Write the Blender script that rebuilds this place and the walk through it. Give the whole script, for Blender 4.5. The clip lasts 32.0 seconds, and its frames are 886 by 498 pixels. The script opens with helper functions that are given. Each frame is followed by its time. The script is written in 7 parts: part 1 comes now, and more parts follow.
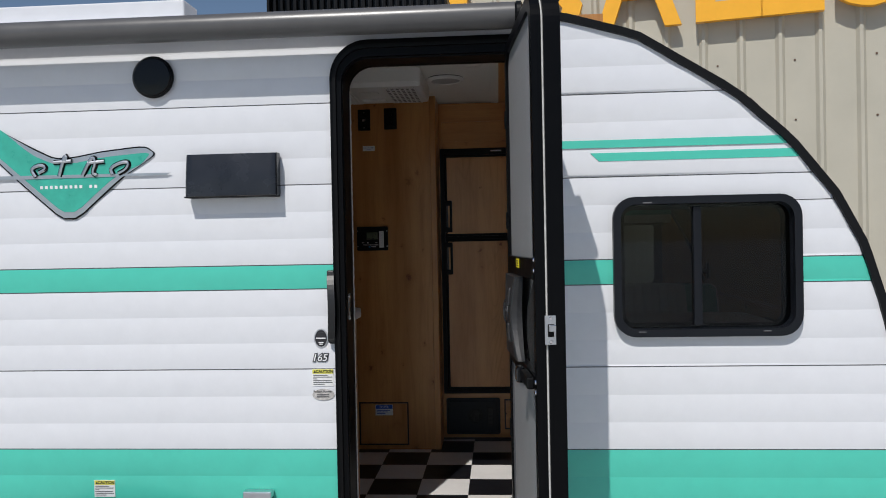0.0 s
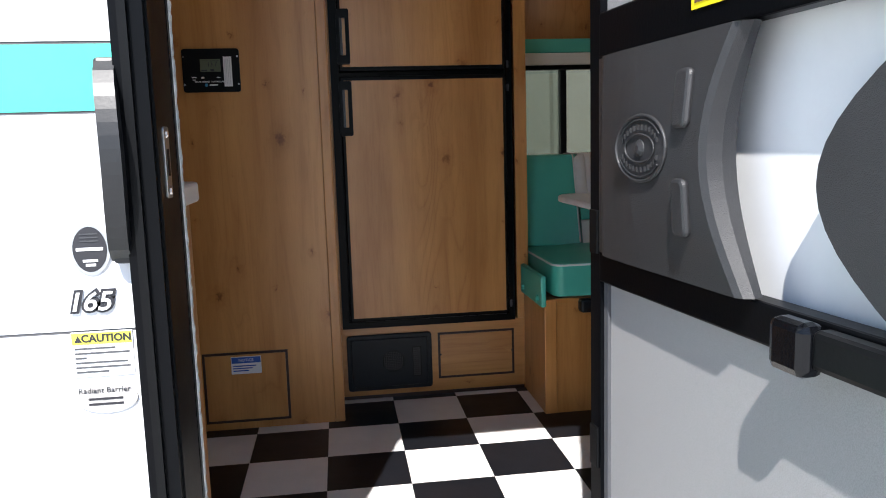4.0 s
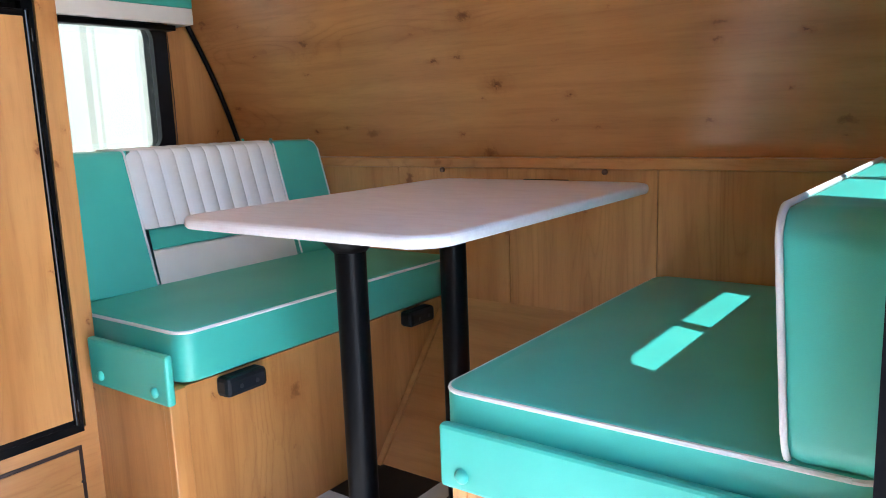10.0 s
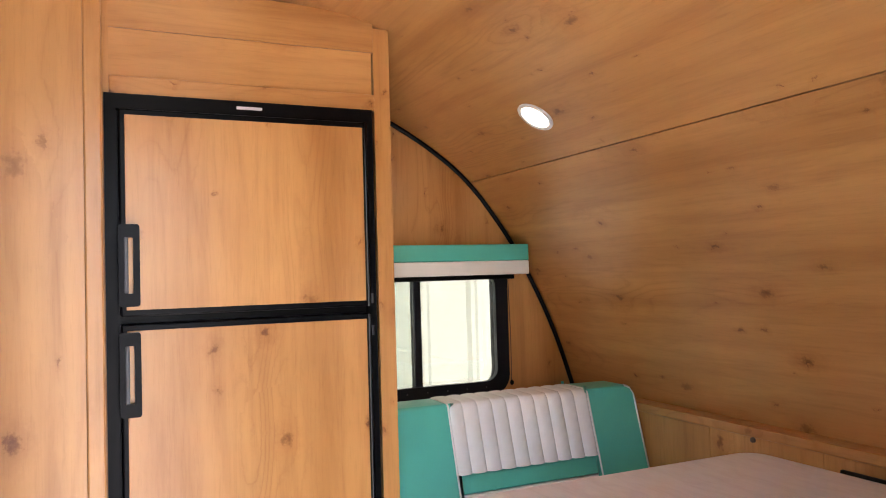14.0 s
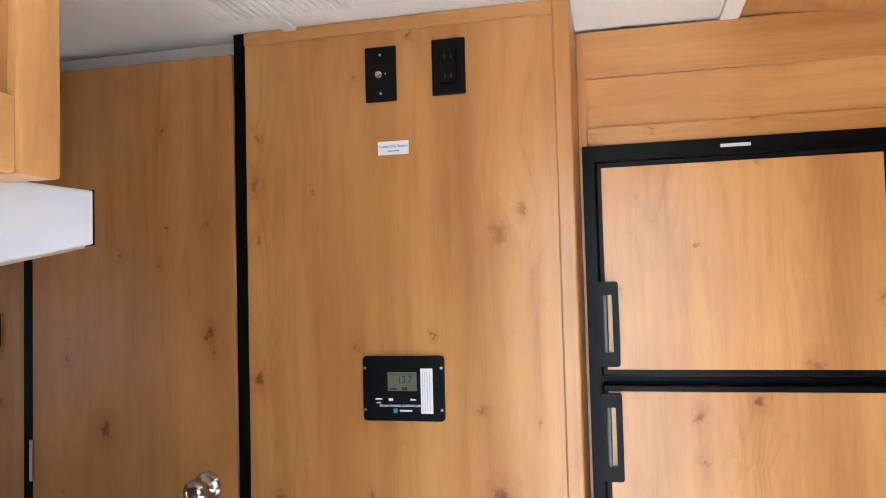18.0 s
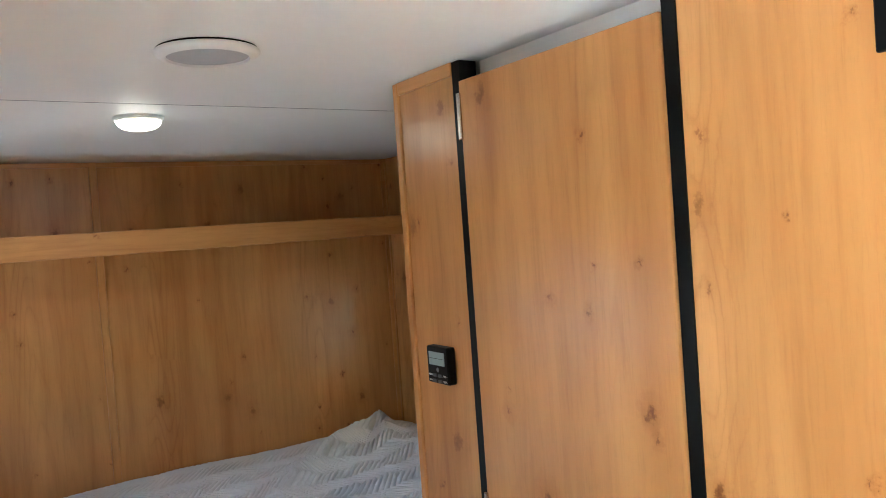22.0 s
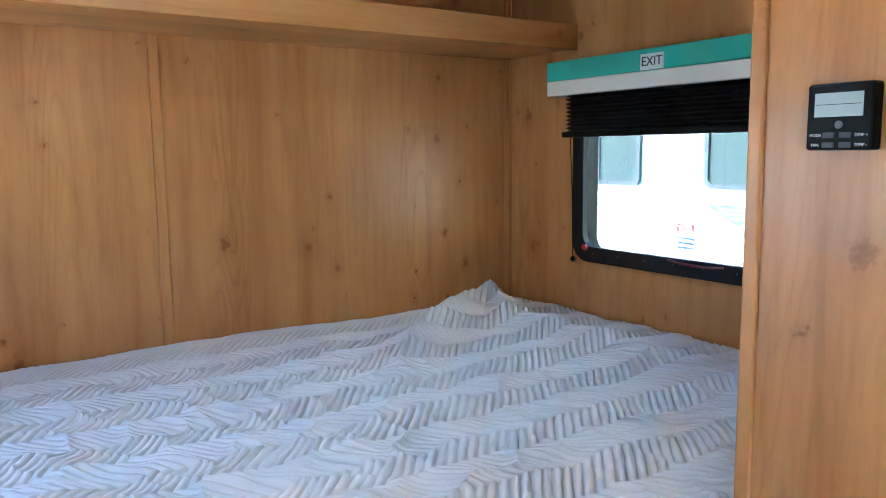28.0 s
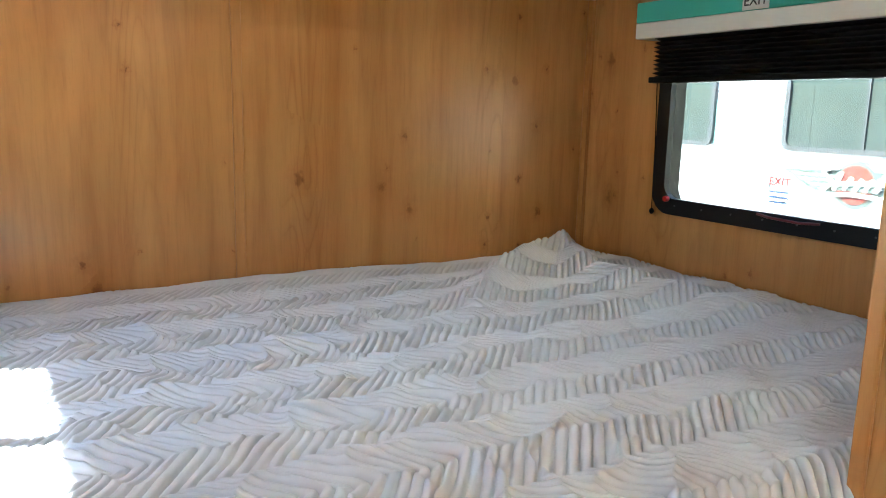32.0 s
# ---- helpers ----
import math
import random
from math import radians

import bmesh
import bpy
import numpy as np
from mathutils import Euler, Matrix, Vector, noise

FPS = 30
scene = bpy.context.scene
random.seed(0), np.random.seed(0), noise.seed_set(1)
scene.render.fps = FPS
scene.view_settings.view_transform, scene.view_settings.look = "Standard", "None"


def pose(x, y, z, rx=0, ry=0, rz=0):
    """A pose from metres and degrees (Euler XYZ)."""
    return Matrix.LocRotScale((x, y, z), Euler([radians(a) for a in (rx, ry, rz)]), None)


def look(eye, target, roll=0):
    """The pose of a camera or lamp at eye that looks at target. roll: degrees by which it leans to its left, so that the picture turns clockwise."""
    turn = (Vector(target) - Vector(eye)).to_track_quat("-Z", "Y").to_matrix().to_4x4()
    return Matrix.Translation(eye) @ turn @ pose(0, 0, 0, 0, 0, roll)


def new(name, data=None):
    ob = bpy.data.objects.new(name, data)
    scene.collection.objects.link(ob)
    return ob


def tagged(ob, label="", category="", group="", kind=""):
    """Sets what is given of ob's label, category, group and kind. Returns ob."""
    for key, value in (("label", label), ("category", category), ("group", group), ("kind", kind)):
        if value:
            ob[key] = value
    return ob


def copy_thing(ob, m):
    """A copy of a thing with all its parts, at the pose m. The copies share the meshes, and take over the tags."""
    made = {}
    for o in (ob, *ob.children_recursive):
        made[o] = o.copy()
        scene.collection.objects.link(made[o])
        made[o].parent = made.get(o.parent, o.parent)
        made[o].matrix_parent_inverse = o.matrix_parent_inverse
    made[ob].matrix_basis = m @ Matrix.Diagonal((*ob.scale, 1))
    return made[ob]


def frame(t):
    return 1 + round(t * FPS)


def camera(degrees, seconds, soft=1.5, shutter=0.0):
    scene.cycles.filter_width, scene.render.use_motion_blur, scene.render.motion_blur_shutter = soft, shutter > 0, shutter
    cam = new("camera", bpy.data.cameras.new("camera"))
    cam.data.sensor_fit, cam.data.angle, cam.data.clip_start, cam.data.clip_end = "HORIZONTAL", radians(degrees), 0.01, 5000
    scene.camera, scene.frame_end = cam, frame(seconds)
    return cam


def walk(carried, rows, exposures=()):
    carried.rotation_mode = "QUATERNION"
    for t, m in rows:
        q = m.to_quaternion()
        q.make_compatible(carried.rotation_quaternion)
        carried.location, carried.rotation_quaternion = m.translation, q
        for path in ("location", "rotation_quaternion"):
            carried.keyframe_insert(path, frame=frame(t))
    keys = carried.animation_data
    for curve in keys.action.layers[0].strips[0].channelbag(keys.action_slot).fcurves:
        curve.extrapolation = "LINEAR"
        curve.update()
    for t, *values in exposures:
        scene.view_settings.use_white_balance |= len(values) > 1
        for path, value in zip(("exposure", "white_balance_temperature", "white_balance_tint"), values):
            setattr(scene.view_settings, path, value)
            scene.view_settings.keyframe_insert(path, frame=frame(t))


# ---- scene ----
PATH = [
    (0, (0.021, 0.062, 1.63), (-0.125, 2.057, 1.612), -1.1),
    (0.5, (0.003, 0.246, 1.618), (-0.158, 2.239, 1.601), -0.8),
    (1, (-0.022, 0.44, 1.579), (-0.188, 2.433, 1.545), -0.9),
    (1.5, (-0.058, 0.666, 1.555), (-0.227, 2.657, 1.475), -0.9),
    (2, (-0.089, 0.858, 1.538), (-0.258, 2.847, 1.408), -0.6),
    (2.5, (-0.147, 1.082, 1.506), (-0.268, 3.071, 1.336), -1.9),
    (4.5, (-0.361, 1.903, 1.411), (0.086, 3.829, 1.11), -1.4),
    (5, (-0.431, 2.066, 1.415), (0.203, 3.937, 1.105), -1.9),
    (5.5, (-0.456, 2.198, 1.4), (0.333, 4.006, 1.065), -1.8),
    (6, (-0.496, 2.354, 1.394), (0.448, 4.081, 1.033), -1.7),
    (6.5, (-0.498, 2.487, 1.385), (0.567, 4.138, 1.015), -2.4),
    (7, (-0.498, 2.592, 1.391), (0.703, 4.143, 1), -2.4),
    (7.5, (-0.507, 2.675, 1.39), (0.831, 4.11, 1.004), -2.4),
    (8, (-0.509, 2.741, 1.388), (0.928, 4.08, 1.01), -2.5),
    (8.5, (-0.499, 2.782, 1.381), (1, 4.054, 1.011), -2.6),
    (9, (-0.49, 2.799, 1.39), (1.054, 4.016, 1.024), -2.3),
    (9.5, (-0.48, 2.813, 1.398), (1.1, 3.988, 1.051), -2.3),
    (10, (-0.47, 2.815, 1.413), (1.113, 3.988, 1.07), -2.1),
    (10.5, (-0.442, 2.793, 1.47), (1.102, 4.021, 1.138), -1.9),
    (11, (-0.408, 2.764, 1.511), (1.055, 4.102, 1.242), -1.7),
    (11.5, (-0.374, 2.718, 1.561), (0.986, 4.17, 1.355), -1.6),
    (12, (-0.355, 2.687, 1.611), (0.893, 4.244, 1.482), -1.6),
    (12.5, (-0.344, 2.664, 1.653), (0.82, 4.29, 1.604), -1.4),
    (13, (-0.337, 2.639, 1.689), (0.747, 4.32, 1.691), -1.2),
    (13.5, (-0.333, 2.6, 1.729), (0.62, 4.359, 1.767), -1.6),
    (15.5, (-0.269, 2.507, 1.743), (0.215, 4.445, 1.845), -1.1),
    (16, (-0.223, 2.524, 1.789), (0.063, 4.5, 1.907), -1.8),
    (16.5, (-0.204, 2.563, 1.783), (-0.124, 4.553, 1.965), -2.3),
    (17, (-0.181, 2.596, 1.835), (-0.298, 4.586, 1.993), -2.2),
    (17.5, (-0.194, 2.634, 1.872), (-0.487, 4.609, 1.991), -2.2),
    (18, (-0.218, 2.698, 1.868), (-0.684, 4.641, 1.957), -1.5),
    (18.5, (-0.228, 2.78, 1.874), (-0.864, 4.676, 1.933), -1.5),
    (19, (-0.223, 2.854, 1.882), (-1.03, 4.683, 1.941), -1.1),
    (19.5, (-0.223, 2.923, 1.927), (-1.223, 4.655, 1.959), -1.1),
    (20, (-0.219, 2.987, 1.963), (-1.383, 4.613, 1.973), -2.7),
    (20.5, (-0.233, 3.058, 1.969), (-1.548, 4.565, 1.99), -3.4),
    (21, (-0.252, 3.153, 1.986), (-1.725, 4.505, 2.014), -3.9),
    (21.5, (-0.269, 3.253, 2.024), (-1.866, 4.456, 2.024), -4.6),
    (22, (-0.284, 3.289, 2.084), (-1.954, 4.389, 2.029), -4.1),
    (22.5, (-0.317, 3.31, 2.114), (-2.045, 4.308, 1.986), -3.7),
    (23, (-0.373, 3.354, 2.101), (-2.163, 4.229, 1.932), -2.3),
    (23.5, (-0.421, 3.397, 2.093), (-2.267, 4.143, 1.901), -1.2),
    (24, (-0.456, 3.416, 2.068), (-2.331, 4.083, 1.863), 0.5),
    (24.5, (-0.514, 3.421, 2.037), (-2.391, 4.076, 1.817), 2.0),
    (25, (-0.599, 3.4, 2.001), (-2.457, 4.106, 1.784), 3.2),
    (25.5, (-0.709, 3.375, 1.955), (-2.543, 4.148, 1.764), 3.6),
    (27.5, (-1.087, 3.284, 1.78), (-2.777, 4.297, 1.569), -0.8),
    (28, (-1.177, 3.249, 1.748), (-2.808, 4.346, 1.496), -0.6),
    (28.5, (-1.258, 3.215, 1.712), (-2.809, 4.419, 1.445), -1.0),
    (29, (-1.317, 3.177, 1.709), (-2.824, 4.431, 1.421), -2.4),
    (29.5, (-1.361, 3.142, 1.691), (-2.86, 4.401, 1.388), -2.3),
    (30, (-1.373, 3.127, 1.688), (-2.883, 4.372, 1.374), -1.5),
    (30.5, (-1.373, 3.132, 1.689), (-2.885, 4.372, 1.366), -0.7),
    (31, (-1.353, 3.155, 1.686), (-2.87, 4.387, 1.352), 0.3),
    (31.5, (-1.316, 3.174, 1.704), (-2.89, 4.322, 1.337), 0.8),
    (32, (-1.261, 3.207, 1.691), (-2.943, 4.191, 1.335), 1.4),
]
cam = camera(60.3, 32.0, soft=1.0)
walk(cam, [(t, look(eye, target, roll)) for t, eye, target, roll in PATH], [(0.0, -0.58, 6300, 11), (2.5, -0.5, 6300, 11), (4.5, 2.1, 6100, 13), (5.0, 2.85, 6000, 14), (7.0, 3.35, 5550, 14), (9.0, 3.47, 5550, 13), (11.0, 3.45, 5650, 14), (13.0, 3.38, 6700, 23), (16.0, 3.38, 5900, 12), (17.0, 3.4, 5800, 11), (19.0, 3.75, 6350, 11), (20.0, 4.05, 6700, 10), (21.0, 4.35, 6700, 7), (22.0, 4.72, 5600, 1), (23.0, 5.05, 4650, -3), (25.5, 5.26, 4800, -3), (27.5, 5.36, 4700, -3), (28.0, 5.36, 4800, -3), (29.0, 5.38, 5250, -3), (30.0, 5.4, 5650, -3), (32.0, 5.27, 5850, -3)])

# ---------------------------------------------------------------- world and light
world = bpy.data.worlds.new("world")
scene.world = world
world.use_nodes = True
wn = world.node_tree.nodes
wl = world.node_tree.links
sky = wn.new("ShaderNodeTexSky")
sky.sky_type = 'NISHITA'
sky.sun_disc = False
SUN_DIR = Vector((-0.305, -1.0, 1.36)).normalized()
sky.sun_elevation = math.asin(SUN_DIR.z)
sky.sun_rotation = math.atan2(SUN_DIR.x, SUN_DIR.y)
sky.air_density, sky.dust_density, sky.ozone_density = 1.0, 0.6, 1.6
wl.new(sky.outputs[0], wn["Background"].inputs[0])
wn["Background"].inputs[1].default_value = 0.10

sun_data = bpy.data.lights.new("sun", 'SUN')
sun_data.energy = 5.0
sun_data.angle = radians(0.53)
sun_data.color = (1.0, 0.955, 0.88)
sun = new("sun", sun_data)
sun.matrix_world = look(Vector((-3, -10, 14)), Vector((-3, -10, 14)) - SUN_DIR)


def lamp(name, place, size, watts, colour, target):
    d = bpy.data.lights.new(name, 'AREA')
    d.shape, d.size, d.energy, d.color = 'DISK', size, watts, colour
    ob = new(name, d)
    ob.matrix_world = look(Vector(place), Vector(target))
    return ob


lamp("slope_downlight_lamp", (0.800, 4.390, 2.125), 0.07, 0.12, (1.0, 0.86, 0.66), (0.35, 4.39, 1.55))
lamp("ceiling_puck_lamp", (-2.352, 3.742, 2.380), 0.08, 0.06, (1.0, 0.93, 0.82), (-2.352, 3.742, 1.0))

# ---------------------------------------------------------------- materials


def shader(name):
    m = bpy.data.materials.new(name)
    m.use_nodes = True
    t = m.node_tree
    return m, t.nodes, t.links, t.nodes["Principled BSDF"]


def mapping(n, l, scale, coord="Object", rnd=0.0):
    tc = n.new("ShaderNodeTexCoord")
    mp = n.new("ShaderNodeMapping")
    mp.inputs["Scale"].default_value = scale
    l.new(tc.outputs[coord], mp.inputs["Vector"])
    if rnd:
        oi = n.new("ShaderNodeObjectInfo")
        mu = n.new("ShaderNodeMath")
        mu.operation = 'MULTIPLY'
        mu.inputs[1].default_value = rnd
        l.new(oi.outputs["Random"], mu.inputs[0])
        cb = n.new("ShaderNodeCombineXYZ")
        for k in range(3):
            l.new(mu.outputs[0], cb.inputs[k])
        l.new(cb.outputs[0], mp.inputs["Location"])
    return mp


def tex_noise(n, l, vec, scale, detail=3.0, rough=0.5, dist=0.0):
    t = n.new("ShaderNodeTexNoise")
    t.inputs["Scale"].default_value, t.inputs["Detail"].default_value = scale, detail
    t.inputs["Roughness"].default_value, t.inputs["Distortion"].default_value = rough, dist
    l.new(vec, t.inputs["Vector"])
    return t


def ramp(n, l, fac, stops):
    r = n.new("ShaderNodeValToRGB")
    e = r.color_ramp.elements
    while len(e) < len(stops):
        e.new(0.5)
    for k, (p, c) in enumerate(stops):
        e[k].position, e[k].color = p, (*c, 1.0)
    l.new(fac, r.inputs["Fac"])
    return r


def mix(n, l, fac, a, b, kind='MIX'):
    m = n.new("ShaderNodeMix")
    m.data_type, m.blend_type = 'RGBA', kind
    for sock, v in ((m.inputs[0], fac), (m.inputs[6], a), (m.inputs[7], b)):
        if isinstance(v, (float, int)):
            sock.default_value = v
        elif isinstance(v, tuple):
            sock.default_value = (*v, 1.0)
        else:
            l.new(v, sock)
    return m.outputs[2]


def bump(n, l, p, height, strength, dist=0.002):
    b = n.new("ShaderNodeBump")
    b.inputs["Strength"].default_value, b.inputs["Distance"].default_value = strength, dist
    l.new(height, b.inputs["Height"])
    l.new(b.outputs[0], p.inputs["Normal"])
    return b


def plain(name, col, rough=0.5, metal=0.0, var=0.06, scale=14.0, relief=0.12, fine=220.0, coat=0.0, spec=0.5):
    m, n, l, p = shader(name)
    mp = mapping(n, l, (1, 1, 1), rnd=3.0)
    big = tex_noise(n, l, mp.outputs[0], scale, 4.0, 0.6)
    lo = tuple(max(0.0, c * (1 - var)) for c in col)
    hi = tuple(min(1.0, c * (1 + var)) for c in col)
    r = ramp(n, l, big.outputs[0], [(0.3, lo), (0.7, hi)])
    l.new(r.outputs[0], p.inputs["Base Color"])
    p.inputs["Metallic"].default_value = metal
    rr_ = ramp(n, l, big.outputs[0], [(0.25, (rough * 0.88,) * 3), (0.75, (min(1, rough * 1.12),) * 3)])
    l.new(rr_.outputs[0], p.inputs["Roughness"])
    p.inputs["Coat Weight"].default_value = coat
    p.inputs["Specular IOR Level"].default_value = spec
    if relief:
        f = tex_noise(n, l, mp.outputs[0], fine, 2.0, 0.5)
        bump(n, l, p, f.outputs[0], relief, 0.001)
    return m


def math_node(n, l, op, a, b):
    m = n.new("ShaderNodeMath")
    m.operation = op
    for sock, v in ((m.inputs[0], a), (m.inputs[1], b)):
        if isinstance(v, (float, int)):
            sock.default_value = v
        else:
            l.new(v, sock)
    return m.outputs[0]


def wood(name, axis, base=(0.545, 0.265, 0.084), gloss=0.29, rnd=7.0):
    """Knotty alder laminate; axis is the way the grain runs."""
    m, n, l, p = shader(name)
    k = "xyz".index(axis)
    long_s = [1.0, 1.0, 1.0]
    long_s[k] = 0.075
    mp = mapping(n, l, long_s, rnd=rnd)
    mb = mapping(n, l, (1, 1, 1), rnd=rnd)
    # flat face coordinates: across and along the grain
    sep = n.new("ShaderNodeSeparateXYZ")
    l.new(mb.outputs[0], sep.inputs[0])
    o1, o2 = [q for q in range(3) if q != k]
    across = math_node(n, l, 'SUBTRACT', sep.outputs[o1], sep.outputs[o2])
    along = math_node(n, l, 'MULTIPLY', sep.outputs[k], 0.66)
    flat = n.new("ShaderNodeCombineXYZ")
    l.new(across, flat.inputs[0])
    l.new(along, flat.inputs[1])
    warp = tex_noise(n, l, mb.outputs[0], 48.0, 4.0, 0.68)
    wadd = n.new("ShaderNodeVectorMath")
    wadd.operation = 'MULTIPLY_ADD'
    wadd.inputs[1].default_value = (0.050, 0.034, 0.0)
    l.new(warp.outputs[1], wadd.inputs[0])
    l.new(flat.outputs[0], wadd.inputs[2])
    knots = []
    for scale_, gate_, r1, r2 in ((3.9, 0.22, 0.066, 0.190), (8.0, 0.60, 0.046, 0.125)):
        vor = n.new("ShaderNodeTexVoronoi")
        vor.voronoi_dimensions = '2D'
        vor.inputs["Scale"].default_value = scale_
        l.new(wadd.outputs[0], vor.inputs["Vector"])
        pick = n.new("ShaderNodeSeparateColor")
        l.new(vor.outputs["Color"], pick.inputs[0])
        gate = math_node(n, l, 'GREATER_THAN', pick.outputs[0], gate_)
        size = math_node(n, l, 'MULTIPLY_ADD', pick.outputs[1], 0.75)
        size.node.inputs[2].default_value = 0.45
        dist = math_node(n, l, 'DIVIDE', vor.outputs["Distance"], size)
        depth = math_node(n, l, 'MULTIPLY', gate, math_node(n, l, 'MULTIPLY_ADD', pick.outputs[2], 0.6))
        depth.node.inputs[1].links[0].from_node.inputs[2].default_value = 0.55
        wide_ = ramp(n, l, dist, [(0.0, (1, 1, 1)), (r2 * 3.2, (0, 0, 0))])
        halo = ramp(n, l, dist, [(0.0, (1, 1, 1)), (r1, (0.60,) * 3), (r2, (0, 0, 0))])
        core = ramp(n, l, dist, [(0.0, (1, 1, 1)), (r1 * 0.45, (0.75,) * 3), (r1 * 0.95, (0, 0, 0))])
        knots.append((wide_, halo, core, depth))
    # cathedral figure: fine lines along a slowly bent field, pushed aside by the knots
    field = tex_noise(n, l, mp.outputs[0], 4.4, 2.0, 0.45, 0.25)
    bent = math_node(n, l, 'MULTIPLY', field.outputs[0], 30.0)
    push = math_node(n, l, 'MULTIPLY', knots[0][0].outputs[0], knots[0][3])
    bent = math_node(n, l, 'ADD', bent, math_node(n, l, 'MULTIPLY', push, 2.2))
    lines = math_node(n, l, 'PINGPONG', bent, 0.5)
    fib = tex_noise(n, l, mp.outputs[0], 170.0, 4.0, 0.7)
    wide = tex_noise(n, l, mp.outputs[0], 6.5, 2.0, 0.5)
    blotch = tex_noise(n, l, mb.outputs[0], 2.6, 3.0, 0.55)
    strength = tex_noise(n, l, mp.outputs[0], 5.5, 1.0, 0.5)
    c_wide = ramp(n, l, wide.outputs[0], [(0.30, tuple(c * f for c, f in zip(base, (0.76, 0.68, 0.58)))), (0.5, base), (0.70, tuple(min(1, c * f) for c, f in zip(base, (1.12, 1.17, 1.24))))])
    c_line = ramp(n, l, lines, [(0.0, (0.72, 0.62, 0.51)), (0.05, (0.84, 0.78, 0.71)), (0.15, (0.97, 0.96, 0.94)), (0.30, (1.02, 1.02, 1.02)), (0.5, (1.06, 1.08, 1.10))])
    f_line = ramp(n, l, strength.outputs[0], [(0.50, (0.04,) * 3), (0.66, (0.48,) * 3)])
    c1 = mix(n, l, f_line.outputs[0], c_wide.outputs[0], c_line.outputs[0], 'MULTIPLY')
    c_blotch = ramp(n, l, blotch.outputs[0], [(0.3, (0.90, 0.85, 0.80)), (0.7, (1.08, 1.09, 1.10))])
    c1 = mix(n, l, 0.8, c1, c_blotch.outputs[0], 'MULTIPLY')
    streak = tex_noise(n, l, mp.outputs[0], 30.0, 3.0, 0.6, 0.5)
    c_streak = ramp(n, l, streak.outputs[0], [(0.32, (0.80, 0.73, 0.66)), (0.52, (1, 1, 1)), (0.72, (1.07, 1.09, 1.12))])
    c1 = mix(n, l, 0.6, c1, c_streak.outputs[0], 'MULTIPLY')
    c_fib = ramp(n, l, fib.outputs[0], [(0.30, (0.74, 0.68, 0.60)), (0.48, (1, 1, 1)), (0.8, (1.05, 1.06, 1.08))])
    c2 = mix(n, l, 0.32, c1, c_fib.outputs[0], 'MULTIPLY')
    for wide_, halo, core, depth in knots:
        for r_, col, amount in ((wide_, (0.90, 0.84, 0.77), 0.40), (halo, (0.70, 0.56, 0.44), 0.75), (core, (0.36, 0.24, 0.15), 0.80)):
            g = math_node(n, l, 'MULTIPLY', math_node(n, l, 'MULTIPLY', r_.outputs[0], depth), amount)
            c2 = mix(n, l, g, c2, col, 'MULTIPLY')
    l.new(c2, p.inputs["Base Color"])
    rg = ramp(n, l, fib.outputs[0], [(0.3, (gloss * 1.06,) * 3), (0.7, (gloss * 0.96,) * 3)])
    l.new(rg.outputs[0], p.inputs["Roughness"])
    p.inputs["Specular IOR Level"].default_value = 0.5
    bump(n, l, p, math_node(n, l, 'ADD', fib.outputs[0], math_node(n, l, 'MULTIPLY', lines, 0.6)), 0.035, 0.0010)
    return m


WOOD_V = wood("alder_laminate_upright", 'z')
WOOD_H = wood("alder_laminate_along_x", 'x')
WOOD_Y = wood("alder_laminate_along_y", 'y')
WOOD_DARK = plain("dark_wood_edge", (0.034, 0.014, 0.010), 0.45)
BLACK = plain("black_plastic", (0.003, 0.0032, 0.0037), 0.42, spec=0.16)
BLACK_TEX = plain("black_textured_plastic", (0.027, 0.0272, 0.029), 0.40, relief=0.6, fine=900.0, spec=0.46)
BLACK_GLOSS = plain("gloss_black", (0.003, 0.0034, 0.0045), 0.16, spec=0.3)
BLACK_PAINT = plain("black_painted_aluminium", (0.0024, 0.0027, 0.0035), 0.36, spec=0.10)
WINDOW_BLACK = plain("black_window_frame", (0.0085, 0.0100, 0.0140), 0.36, spec=0.26)
CHARCOAL = plain("charcoal_plastic", (0.010, 0.0125, 0.016), 0.42, relief=0.3, spec=0.22)
GREY = plain("grey_plastic", (0.16, 0.16, 0.17), 0.45)
GREY_SEAL = plain("grey_rubber_seal", (0.05, 0.052, 0.057), 0.7, var=0.15, scale=60.0, relief=0.5)
DARK_GREY = plain("dark_grey_handle", (0.07, 0.072, 0.078), 0.45)
PERFORATED = plain("dark_perforated_metal", (0.016, 0.018, 0.022), 0.35)
HANDLE_BLACK = plain("black_handle_plastic", (0.016, 0.0165, 0.018), 0.40, spec=0.4)
WHITE_SKIN = plain("white_aluminium_siding", (0.74, 0.75, 0.78), 0.22, var=0.02, relief=0.05, fine=40.0)
GREEN_SKIN = plain("seafoam_aluminium_siding", (0.085, 0.56, 0.435), 0.24, var=0.03, relief=0.05, fine=40.0)
TRIM_BLACK = plain("black_roof_trim", (0.006, 0.0065, 0.008), 0.5, spec=0.2)
CEIL = plain("white_ceiling_panel", (0.85, 0.85, 0.825), 0.45, var=0.015, relief=0.1)
WHITE_PLASTIC = plain("white_plastic", (0.80, 0.80, 0.79), 0.4, var=0.02)
WHITE_DOOR = plain("white_door_skin", (0.74, 0.75, 0.76), 0.4, var=0.03)
CREAM = plain("cream_vinyl", (0.76, 0.75, 0.68), 0.5, var=0.03)
CHROME = plain("chrome", (0.78, 0.78, 0.80), 0.12, metal=1.0, var=0.03, relief=0.0)
